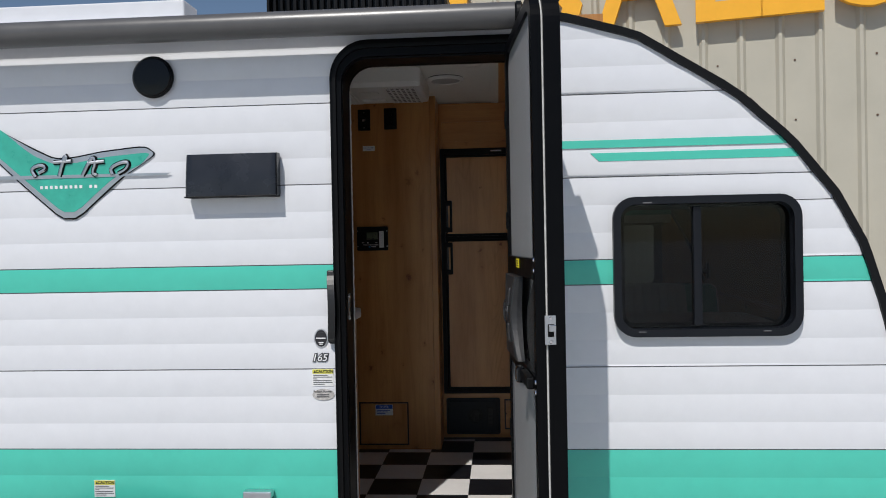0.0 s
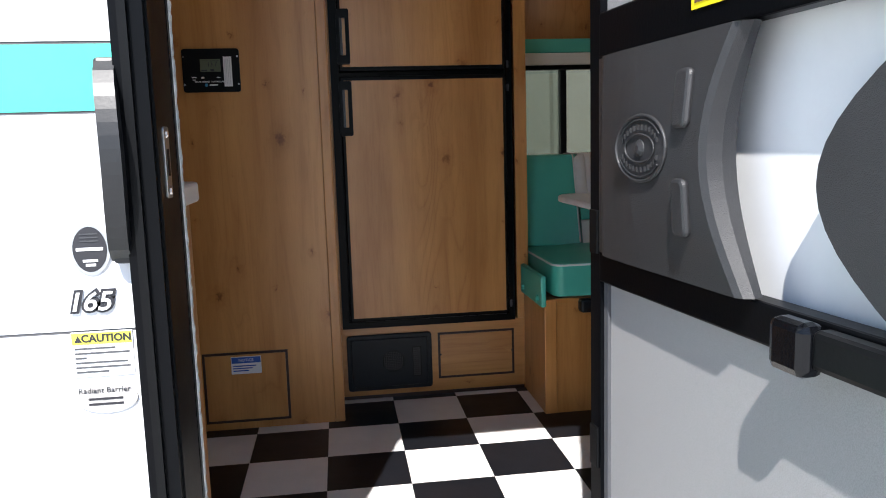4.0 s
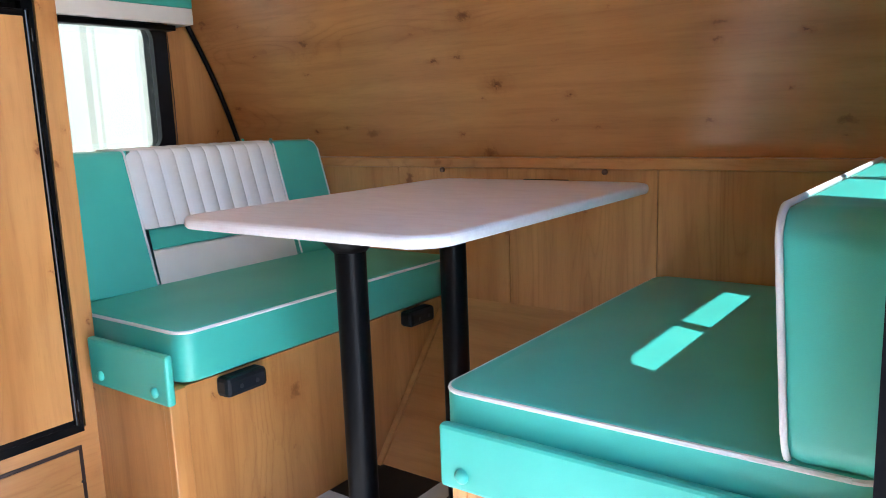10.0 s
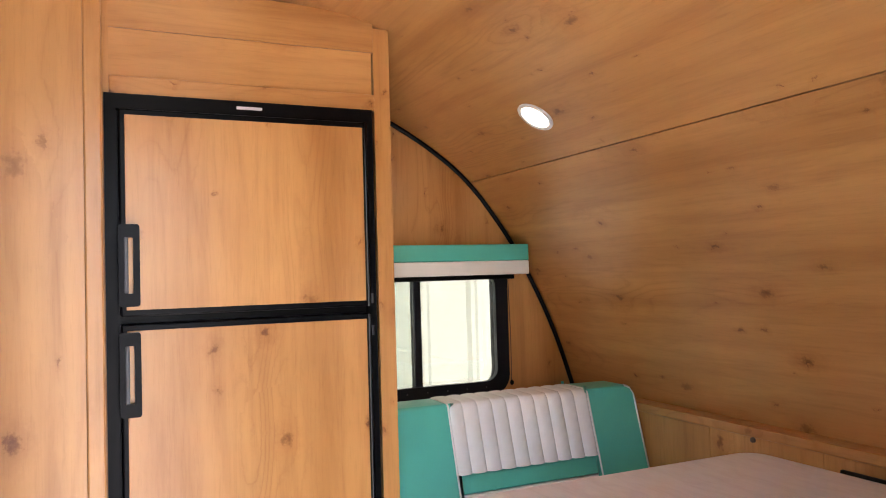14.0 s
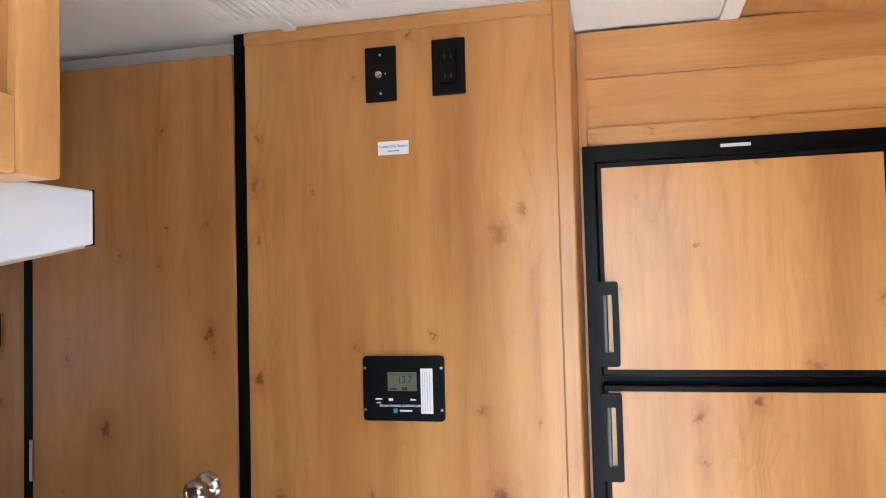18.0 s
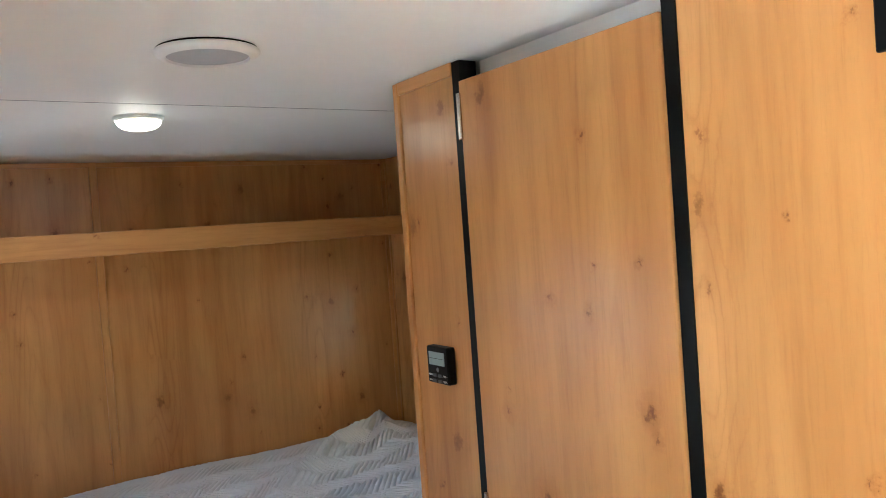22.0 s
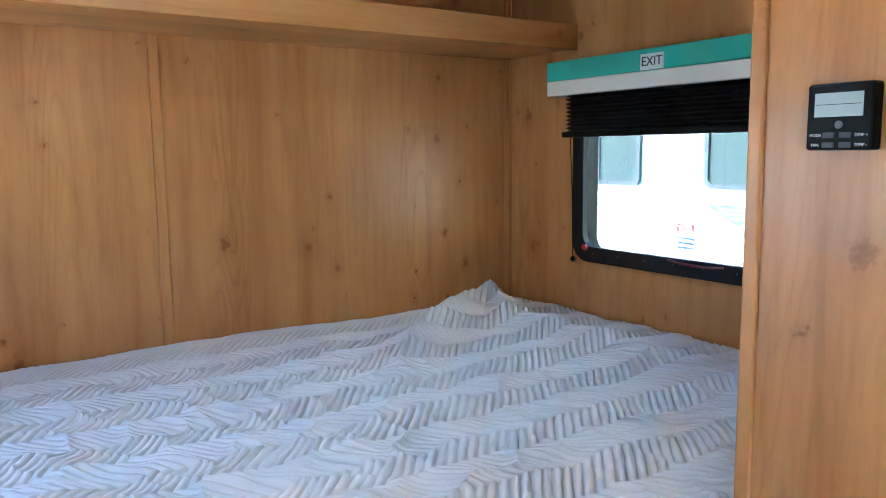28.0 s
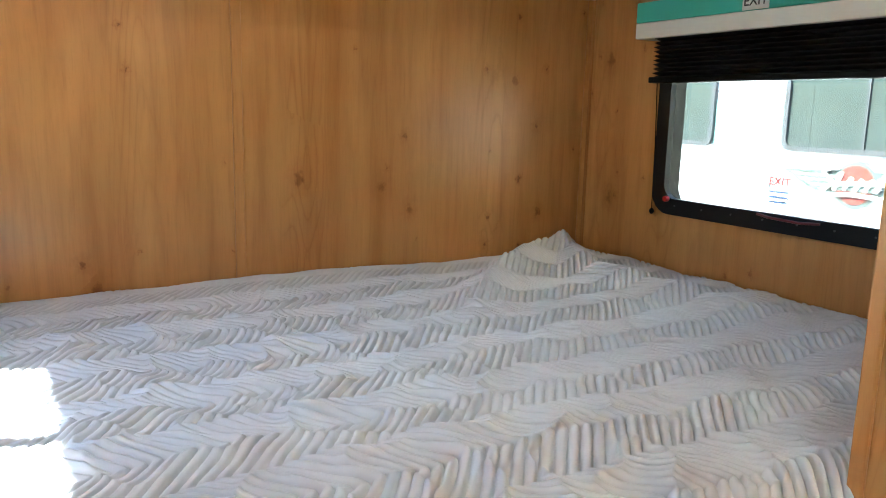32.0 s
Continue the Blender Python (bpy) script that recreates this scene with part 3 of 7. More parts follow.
part("stripe", box(-9.0, -2.96, ny - 0.012, ny + 0.005, 1.515, 1.79), plain("pale_seafoam_stripe", (0.20, 0.33, 0.30), 0.3), nb, "pale seafoam band")
for x0, x1 in ((-4.23, -3.30), (-5.6, -4.75)):
    wnd = part("window", ring(rr(x0, x1, 1.50, 2.05, 0.06), rr(x0 + 0.03, x1 - 0.03, 1.53, 2.02, 0.04), 'y', ny - 0.035, ny), DARK_GREY, nb, "dark grey framed trailer window")
    part("pane", box(x0 + 0.02, x1 - 0.02, ny - 0.018, ny - 0.012, 1.52, 2.03), plain("dull_reflecting_glass", (0.040, 0.055, 0.052), 0.12), wnd)
    part("mullion", box((x0 + x1) / 2 + 0.03, (x0 + x1) / 2 + 0.045, ny - 0.03, ny - 0.012, 1.53, 2.02), DARK_GREY, wnd)
for xx in (-5.6, -6.35):
    tw = part("wheel", lathe([(0.18, -0.10), (0.31, -0.10), (0.345, -0.06), (0.345, 0.06), (0.31, 0.10), (0.18, 0.10)], (xx, ny + 0.14, 0.345), 'y', 32), RUBBER, nb, "black trailer tyre", True)
    part("rim", lathe([(0.19, -0.09), (0.10, -0.05), (0.001, -0.06)], (xx, ny + 0.14, 0.345), 'y', 24), WHITE_PLASTIC, tw, "white rim", True)
for xx in (-8.6, -3.4):
    part("stabiliser_jack", tube([(xx, ny + 0.3, 0.5), (xx, ny + 0.3, 0.0)], 0.035), DARK_GREY, nb, "grey stabiliser jack")
DECAL = plain("grey_green_decal", (0.11, 0.145, 0.135), 0.4)
emb = part("emblem", prism([(-4.21, 1.400), (-3.33, 1.425), (-3.52, 1.300), (-3.62, 1.265), (-3.92, 1.255), (-4.05, 1.315)], 'y', ny - 0.022, ny - 0.012), DECAL, nb, "winged emblem decal")
for k in range(3):
    part("wing_line", box(-4.12 + 0.05 * k, -3.46 - 0.05 * k, ny - 0.024, ny - 0.0225, 1.372 - 0.026 * k, 1.379 - 0.026 * k), INK_WHITE, emb)
part("badge_rim", disc((-3.745, 1.335), 0.130, 'y', ny - 0.027, ny - 0.0225), DECAL, emb, "grey badge rim")
part("badge", disc((-3.745, 1.335), 0.108, 'y', ny - 0.030, ny - 0.027), plain("dull_red_decal", (0.24, 0.05, 0.04), 0.45), emb, "red round badge")
part("badge_bar", box(-3.875, -3.615, ny - 0.033, ny - 0.030, 1.300, 1.345, 0.004), DECAL, emb)
for q in (((-3.84, 1.44), (-3.93, 1.40), (-3.87, 1.34), (-3.95, 1.27), (-4.03, 1.25)), ((-3.82, 1.40), (-3.86, 1.30)), ((-3.76, 1.375), (-3.80, 1.305)), ((-3.70, 1.37), (-3.74, 1.305)), ((-3.64, 1.37), (-3.68, 1.305)), ((-3.57, 1.41), (-3.62, 1.305)), ((-3.50, 1.37), (-3.55, 1.31)), ((-3.84, 1.335), (-3.66, 1.352), (-3.49, 1.345)), ((-3.97, 1.265), (-3.75, 1.283), (-3.52, 1.272))):
    part("script_stroke", tube([(a, ny - 0.036, b) for a, b in q], 0.0125, 6), INK_WHITE, emb, "white script stroke")

# ---------------------------------------------------------------- camper shell: door side
DOOR_HOLE = (-0.540, 0.155, 0.44, 2.31)
WIN1 = (0.418, 1.055, 1.287, 1.774)
WIN4 = (-2.99, -2.20, 1.36, 1.93)


def hole(w, m=0.022):
    return (w[0] + m, w[1] - m, w[2] + m, w[3] - m)


seams = [0.38, 0.60, 0.888, 1.179, 1.468, 1.556, 1.845, 2.136, 2.430]
laps = []
for a, b in zip(seams, seams[1:]):
    k = 1 if b - a < 0.15 else 3
    for i in range(k):
        laps.append((a + (b - a) * i / k, a + (b - a) * (i + 1) / k, i == 0))
HOLES = [DOOR_HOLE, hole(WIN1), hole(WIN4)]
siding = thing("wall_door_side_siding", (-1.0, WALL_OUT, 0.4), "white lapped aluminium siding with seafoam bands", "siding", kind="structure")


def lap_spans(z):
    spans = [(-3.47, outer_x(z))]
    for h in HOLES:
        if h[2] < z < h[3]:
            nxt = []
            for a, b in spans:
                if h[0] > a and h[1] < b:
                    nxt += [(a, h[0]), (h[1], b)]
                else:
                    nxt.append((a, b))
            spans = nxt
    return spans


PROFILE = [(0.0, 0.0)] + [(q / 10, 0.0022 + 0.0100 * (q / 10) * (1 - q / 10)) for q in range(11)]
for z0, z1, groove in laps:
    bm = bmesh.new()
    h = z1 - z0
    lift = 0.0038 if groove else 0.0
    zs = sorted(set([z0 + lift + (h - lift) * t for t, _ in PROFILE] + [c for hh in HOLES for c in (hh[2], hh[3]) if z0 < c < z1]))
    ys = [WALL_OUT - interp((q - z0 - lift) / (h - lift), [t for t, _ in PROFILE[1:]], [d for _, d in PROFILE[1:]]) for q in zs]
    for za, zb, ya, yb in zip(zs, zs[1:], ys, ys[1:]):
        sa, sb = lap_spans((za + zb) / 2), None
        for a, b in sa:
            ra = outer_x(za) if abs(b - outer_x((za + zb) / 2)) < 1e-6 else b
            rb = outer_x(zb) if abs(b - outer_x((za + zb) / 2)) < 1e-6 else b
            bm.faces.new([bm.verts.new(c) for c in ((a, ya, za), (ra, ya, za), (rb, yb, zb), (a, yb, zb))])
    for a, b in lap_spans(z0 + lift + 0.001) if groove else ():
        bm.faces.new([bm.verts.new(c) for c in ((a, WALL_OUT + 0.003, z0 + lift), (b, WALL_OUT + 0.003, z0 + lift), (b, WALL_OUT - 0.0022, z0 + lift), (a, WALL_OUT - 0.0022, z0 + lift))])
    bmesh.ops.remove_doubles(bm, verts=bm.verts, dist=1e-5)
    green = z1 < 0.90 or (1.46 < z0 and z1 < 1.57)
    part("siding_lap", bm, GREEN_SKIN if green else WHITE_SKIN, siding, "seafoam lap" if green else "", smooth=True)
# dark seam behind the joints
SEAM = plain("dark_siding_joint", (0.10, 0.10, 0.105), 0.7)
for z0, z1, groove in laps:
    if groove and z0 > 0.5:
        for a, b in lap_spans(z0 + 0.002):
            part("joint", box(a, b, WALL_OUT - 0.0008, WALL_OUT + 0.0036, z0 - 0.0015, z0 + 0.0042), SEAM, siding, "dark joint")
# wall body with its openings
bm = wall_grid([-3.47, 0.40], [0.38, 2.42], [DOOR_HOLE, hole(WIN4)], 'y', WALL_OUT + 0.004, WALL_IN)
x = 0.40
hw = hole(WIN1)
while x < 1.36:
    x2 = min([x + 0.031] + [c for c in (hw[0], hw[1]) if c > x + 1e-4])
    top = min(outer_z(x2), 2.42) - 0.004
    if hw[0] < (x + x2) / 2 < hw[1]:
        box(x, x2, WALL_OUT + 0.004, WALL_IN, 0.40, hw[2], 0, bm)
        box(x, x2, WALL_OUT + 0.004, WALL_IN, hw[3], top, 0, bm)
    else:
        box(x, x2, WALL_OUT + 0.004, WALL_IN, 0.40, top, 0, bm)
    x = x2
setting("wall_door_side", bm, WOOD_V, "honey alder panelled inner wall beside the entry door", "wall")
# stripes at the rear quarter
stripe_t = thing("stripe_decal", (0.6, WALL_OUT - 0.005, 2.0), "pair of seafoam stripe decals on white siding", "decal")
for za, zb, xa, xb in ((1.949, 1.976, 0.205, 0.0), (1.902, 1.931, 0.376, 0.347)):
    pts = [(xa, za), (outer_x(za) - 0.012, za), (outer_x(zb) - 0.012, zb), (xb if xb else xa, zb)]
    part("stripe", prism(pts, 'y', WALL_OUT - 0.0062, WALL_OUT - 0.0040), GREEN_SKIN, stripe_t)
# black edge moulding round the rear curve
edge = [(outer_x(zz), zz) for zz in np.linspace(0.42, 2.33, 46)] + [(xx, outer_z(xx)) for xx in np.linspace(0.52, 0.07, 10)] + [(-1.0, 2.448), (-3.47, 2.448)]
bm = bmesh.new()
ring_rows = []
for i, (ex, ez) in enumerate(edge):
    a, b = edge[max(0, i - 1)], edge[min(len(edge) - 1, i + 1)]
    d = Vector((b[0] - a[0], b[1] - a[1])).normalized()
    nrm = Vector((d.y, -d.x))
    row = []
    for off, y in ((-0.016, WALL_OUT - 0.016), (0.010, WALL_OUT - 0.020), (0.014, WALL_OUT - 0.004), (0.014, WALL_OUT + 0.07), (-0.004, WALL_OUT + 0.07), (-0.016, WALL_OUT)):
        row.append(bm.verts.new((ex + nrm.x * off, y, ez + nrm.y * off)))
    ring_rows.append(row)
for A, B in zip(ring_rows, ring_rows[1:]):
    for k in range(6):
        bm.faces.new((A[k], A[(k + 1) % 6], B[(k + 1) % 6], B[k]))
setting("trim", bm, TRIM_BLACK, "black edge moulding along the curved roofline", "trim")

# ---------------------------------------------------------------- windows


def rv_window(name, w, y_face, y_back, out, split, gl, label, gl2=None, shaded=False, depth=None):
    """Black framed window; out is the way out (-1 or +1 along y)."""
    x0, x1, z0, z1 = w
    gl2 = gl2 or gl
    t = thing(name, ((x0 + x1) / 2, y_face, z0), label, "window", kind="structure")
    lo, hi = sorted((y_face + out * 0.022, y_face - out * 0.006))
    part("window_frame", ring(rr(x0, x1, z0, z1, 0.075), rr(x0 + 0.026, x1 - 0.026, z0 + 0.026, z1 - 0.026, 0.055), 'y', lo, hi), WINDOW_BLACK, t)
    lo, hi = sorted((y_face - out * 0.004, y_back - out * 0.012))
    part("window_frame", ring(rr(x0 + 0.0225, x1 - 0.0225, z0 + 0.0225, z1 - 0.0225, 0.06), rr(x0 + 0.027, x1 - 0.027, z0 + 0.027, z1 - 0.027, 0.056), 'y', lo, hi), WINDOW_BLACK, t)
    inset = 0.050 if depth is None else 0.037
    lo, hi = sorted((y_back - out * 0.022, y_back - out * 0.001))
    inn = part("window_frame", ring(rr(x0, x1, z0, z1, 0.07), rr(x0 + inset, x1 - inset, z0 + inset, z1 - inset, 0.045), 'y', lo, hi), WINDOW_BLACK, t, "black inner window frame")
    y_sc = y_back - out * 0.023
    for k in range(7):
        xx = x0 + 0.10 + (x1 - x0 - 0.20) * k / 6
        part("screw", lathe([(0.003, -0.0008), (0.0026, 0.001)], (xx, y_sc, z0 + 0.03), 'y', 8), DARK_GREY, inn)
    ym = (y_face + y_back) / 2 if depth is None else y_face - out * depth
    if split is not None:
        part("window_mullion", box(split - 0.014, split + 0.014, ym - 0.018, ym + 0.018, z0 + 0.036, z1 - 0.036, 0.003), WINDOW_BLACK, t)
        cuts = [(x0 + 0.028, split), (split, x1 - 0.028)]
    else:
        cuts = [(x0 + 0.028, x1 - 0.028)]
    for i, (a, b) in enumerate(cuts):
        yy = ym + (0.008 if i else -0.002)
        p_ = part("pane", box(a, b, yy, yy + 0.003, z0 + 0.028, z1 - 0.028), gl2 if i else gl, t)
        p_.visible_shadow = shaded
    return t


win1 = rv_window("window_1", WIN1, WALL_OUT - 0.009, WALL_IN, -1, 0.708, GLASS_DARK, "dark tinted sliding window in a black rounded frame", None, True, 0.014)
sash = part("sash", ring(rr(0.452, 0.704, 1.324, 1.738, 0.040), rr(0.461, 0.697, 1.333, 1.729, 0.032), 'y', WALL_OUT + 0.007, WALL_OUT + 0.014), BLACK_PAINT, win1, "black sliding sash frame")
part("latch", box(0.728, 0.752, WALL_OUT + 0.004, WALL_OUT + 0.018, 1.505, 1.520, 0.003), BLACK, win1, "black window latch")
part("latch", box(0.742, 0.750, WALL_OUT + 0.004, WALL_OUT + 0.016, 1.485, 1.540, 0.002), BLACK, win1, "black window latch")
part("weep_slot", box(0.50, 0.525, WALL_OUT - 0.034, WALL_OUT - 0.0305, 1.304, 1.307), GREY, win1)
part("weep_slot", box(0.92, 0.945, WALL_OUT - 0.034, WALL_OUT - 0.0305, 1.304, 1.307), GREY, win1)
part("weep_slot", box(0.52, 0.55, WALL_OUT - 0.034, WALL_OUT - 0.0305, 1.750, 1.755), GREY, win1)
rv_window("window_4", WIN4, WALL_OUT - 0.009, WALL_IN, -1, -2.59, GLASS_CLEAR, "clear sliding window over the bed", None, True)
WIN2 = (0.40, 1.062, 1.292, 1.78)
WIN3 = (-3.048, -2.206, 1.382, 1.95)
rv_window("window_2", WIN2, FAR_OUT, FAR_IN, 1, 0.712, GLASS, "black framed sliding window above the dinette bench", GLASS_PALE)
win3 = rv_window("window_3", WIN3, FAR_OUT, FAR_IN, 1, None, GLASS_GREY, "black framed exit window over the bed")
part("exit_sticker", box(-2.646, -2.576, FAR_IN + 0.014, FAR_IN + 0.016, 1.445, 1.535), CLEAR_STICKER, win3)
words("EXIT", 0.030, (-2.610, FAR_IN + 0.0125, 1.517), (90, 0, 0), INK_RED, win3, "exit_lettering", 0.0004, sx=1.1, bold=0.0004)
for k in range(3):
    part("text_bar", box(-2.641, -2.582, FAR_IN + 0.0125, FAR_IN + 0.0135, 1.487 - k * 0.014, 1.491 - k * 0.014), INK_BLUE, win3)
part("release_tab", lathe([(0.009, -0.016), (0.010, -0.006), (0.006, 0.0)], (-2.975, FAR_IN - 0.024, 1.432), 'y', 12), RED, win3, "red release tab")
part("release_handle", tube([(-2.64, FAR_IN - 0.03, 1.427), (-2.59, FAR_IN - 0.045, 1.424), (-2.50, FAR_IN - 0.045, 1.421), (-2.45, FAR_IN - 0.03, 1.424)], 0.0038), DARK_RED, win3, "dark red release handle")

# ---------------------------------------------------------------- far wall, end walls, ceiling, floor
bm = wall_grid([BED_END - 0.05, 0.60, 1.45], [0.40, 2.44], [hole(WIN2), hole(WIN3)], 'y', FAR_IN, FAR_OUT)
setting("wall_far", bm, WOOD_V, "honey alder panelled wall opposite the door", "wall")
setting("wall_bed_end", box(BED_END - 0.05, BED_END, WALL_IN, FAR_IN, 0.40, CEILING + 0.02), WOOD_V, "honey alder panelled wall at the bed end", "wall")
bm = wall_grid([BED_END - 0.056, 0.60, 1.42], [0.40, 2.44], [hole(WIN2), hole(WIN3)], 'y', FAR_OUT + 0.001, FAR_OUT + 0.006)
setting("wall_far_skin", bm, WHITE_SKIN, "white outer skin of the far camper side", "siding")
setting("wall_bed_end_skin", box(BED_END - 0.056, BED_END - 0.051, WALL_OUT + 0.006, FAR_OUT, 0.40, CEILING + 0.03), WHITE_SKIN, "white outer skin of the camper front end", "siding")
t = thing("trim_battens", (BED_END, 3.8, 1.0), "narrow alder battens over the panel joints", "trim", kind="structure")
for y0, y1 in ((3.778, 3.806), (2.83, 2.85), (5.030, 5.052)):
    part("batten", box(BED_END, BED_END + 0.010, y0, y1, 1.0, CEILING, 0.003), WOOD_V, t)
part("batten", box(BED_END + 0.0, BED_END + 0.022, FAR_IN - 0.006, FAR_IN, 1.0, CEILING, 0.002), WOOD_V, t)
part("batten", box(BED_END, BED_END + 0.008, WALL_IN, FAR_IN, CEILING - 0.02, CEILING - 0.001, 0.002), WOOD_Y, t)

bm = box(BED_END - 0.05, -2.1635, WALL_IN - 0.05, FAR_OUT, CEILING, CEILING + 0.03)
box(-2.1605, 0.012, WALL_IN - 0.05, FAR_OUT, CEILING, CEILING + 0.03, 0, bm)
setting("ceiling", bm, CEIL, "white smooth ceiling panels with a narrow joint", "ceiling")
setting("ceiling_joint", box(-2.1634, -2.1606, WALL_IN, FAR_IN, CEILING - 0.0004, CEILING + 0.03), DARK_GREY, "thin grey joint between the ceiling panels", "trim")
setting("roof", box(BED_END - 0.1, 0.10, WALL_OUT + 0.01, FAR_OUT, CEILING + 0.031, CEILING + 0.05), WHITE_SKIN, "white flat camper roof", "roof")
setting("ceiling_trim", box(-0.006, 0.034, WALL_IN, FAR_IN, CEILING - 0.010, CEILING - 0.001, 0.002), CEIL, "white strip where ceiling meets wood", "trim")

SLOPE = [(-0.005, 2.423), (0.20, 2.418), (0.371, 2.382), (0.58, 2.300), (0.77, 2.197), (0.935, 2.072), (1.105, 1.850), (1.233, 1.612), (1.30, 1.455), (1.353, 1.294), (1.385, 1.19)]
cum = [0.0]
for a, b in zip(SLOPE, SLOPE[1:]):
    cum.append(cum[-1] + math.hypot(b[0] - a[0], b[1] - a[1]))


def slope_point(s):
    """A point on the rounded inner roofline, s metres along it."""
    w = 0.09
    xs = [interp(min(max(s + d, 0), cum[-1]), cum, [p[0] for p in SLOPE]) for d in (-w, -w / 2, 0, w / 2, w)]
    zs = [interp(min(max(s + d, 0), cum[-1]), cum, [p[1] for p in SLOPE]) for d in (-w, -w / 2, 0, w / 2, w)]
    return sum(xs) / 5, sum(zs) / 5


def slope_panel(s0, s1, thick=0.022):
    bm_ = bmesh.new()
    ss = np.linspace(s0, s1, 22)
    ys = [WALL_IN - 0.012, 3.0, 3.2, 3.4, 4.0, 4.6, FAR_IN]
    grid = []
    for s in ss:
        px, pz = slope_point(s)
        qx, qz = slope_point(s + 0.01)
        d = Vector((qx - px, qz - pz)).normalized()
        nx, nz = -d.y, d.x
        row = []
        for y in ys:
            f = max(0.0, min(1.0, (3.4 - y) / 0.58))
            pull = 0.035 * f * f * (3 - 2 * f) * max(0.0, min(1.0, px / 0.5))
            row.append((bm_.verts.new((px - pull, y, pz)), bm_.verts.new((px - pull + nx * thick, y, pz + nz * thick))))
        grid.append(row)
    for A, B in zip(grid, grid[1:]):
        for k in range(len(ys) - 1):
            for s in (0, 1):
                bm_.faces.new((A[k][s], A[k + 1][s], B[k + 1][s], B[k][s]))
        for k in (0, len(ys) - 1):
            bm_.faces.new((A[k][0], A[k][1], B[k][1], B[k][0]))
    for R in (grid[0], grid[-1]):
        for k in range(len(ys) - 1):
            bm_.faces.new((R[k][0], R[k + 1][0], R[k + 1][1], R[k][1]))
    return bm_


S_SEAM = cum[5]
setting("ceiling_curved_upper", slope_panel(0.0, S_SEAM - 0.0018), WOOD_Y, "curved alder ceiling panel over the dinette", "ceiling", True)
setting("ceiling_curved_lower", slope_panel(S_SEAM + 0.0018, cum[-1]), WOOD_Y, "curved alder wall panel behind the dinette", "wall", True)
bm = slope_panel(S_SEAM - 0.03, S_SEAM + 0.03, 0.02)
bmesh.ops.translate(bm, vec=(0.022, 0, 0.016), verts=bm.verts)
setting("seam_backing", bm, WOOD_DARK, "dark joint between the curved panels", "trim")
# outer skin of the curve
bm = bmesh.new()
rows = []
for s in np.linspace(0.0, cum[-1] + 0.0, 30):
    px, pz = slope_point(s)
    qx, qz = slope_point(s + 0.01)
    d = Vector((qx - px, qz - pz)).normalized()
    rows.append([bm.verts.new((px - d.y * 0.066, y, pz + d.x * 0.066)) for y in (3.0, FAR_OUT)])
rows.append([bm.verts.new((1.43, y, 0.40)) for y in (3.0, FAR_OUT)])
for A, B in zip(rows, rows[1:]):
    bm.faces.new((A[0], A[1], B[1], B[0]))
setting("roof_curved", bm, WHITE_SKIN, "white curved rear skin of the camper", "roof", True)
setting("wall_rear_corner", box(1.37, 1.42, WALL_IN, 3.02, 0.40, 1.12), WHITE_SKIN, "white rear corner of the camper", "wall")
# black trim on the far wall along the curve
pts = []
for s in np.linspace(cum[2] + 0.02, cum[-1] - 0.02, 40):
    px, pz = slope_point(s)
    pts.append((px - 0.006, FAR_IN - 0.008, pz - 0.005))
setting("trim_curve", tube(pts, 0.0085, 8), BLACK, "black cord trim where the curved panel meets the wall", "trim", True)

setting("floor", box(BED_END, 1.42, WALL_OUT + 0.0, FAR_OUT, 0.42, FLOOR - 0.003), plain("dark_subfloor", (0.03, 0.03, 0.032), 0.7), "black and white checkered vinyl floor", "floor")
setting("floor_sill", box(-0.538, 0.153, 2.72, 2.86, 0.442, FLOOR + 0.004, 0.003), STEEL, "metal threshold of the entry door", "trim")

# ---------------------------------------------------------------- entry door
fr = thing("door_frame", (-0.21, WALL_OUT, 0.46), "black aluminium entry door frame with rounded top corners", "door frame", kind="structure")
part("frame_flange", ring(rr(-0.568, 0.205, 0.41, 2.352, 0.135, 10), rr(-0.527, 0.140, 0.452, 2.292, 0.095, 10), 'y', 2.740, 2.7685), BLACK_PAINT, fr)
part("frame_bead", ring(rr(-0.556, 0.188, 0.43, 2.334, 0.12, 10), rr(-0.545, 0.175, 0.44, 2.321, 0.11, 10), 'y', 2.731, 2.744), BLACK, fr, "black rubber bead")
part("jamb", ring(rr(-0.5395, 0.1545, 0.441, 2.3095, 0.10, 10), rr(-0.524, 0.136, 0.456, 2.286, 0.09, 10), 'y', 2.752, 2.862), BLACK_PAINT, fr)
part("jamb_edge", ring(rr(-0.540, 0.156, 0.44, 2.31, 0.105, 10), rr(-0.523, 0.133, 0.458, 2.284, 0.09, 10), 'y', 2.8622, 2.876), BLACK_PAINT, fr, "black inner jamb edge")
bm = bmesh.new()
rows = []
for zz in np.linspace(0.50, 2.18, 300):
    f = 0.0012 * noise.noise(Vector((0.0, 1.0, zz * 38.0))) + 0.0018 * noise.noise(Vector((3.0, 1.0, zz * 110.0)))
    rows.append([bm.verts.new(c) for c in ((-0.541, 2.8765, zz), (-0.521 + f, 2.8765, zz), (-0.520 + f, 2.882 + f, zz), (-0.541, 2.886, zz))])
for A, B in zip(rows, rows[1:]):
    for k in range(4):
        bm.faces.new((A[k], A[(k + 1) % 4], B[(k + 1) % 4], B[k]))
part("jamb_seal", box(0.1328, 0.1358, 2.851, 2.8615, 0.56, 2.18, 0.001), GREY_SEAL, fr, "grey rubber door seal")
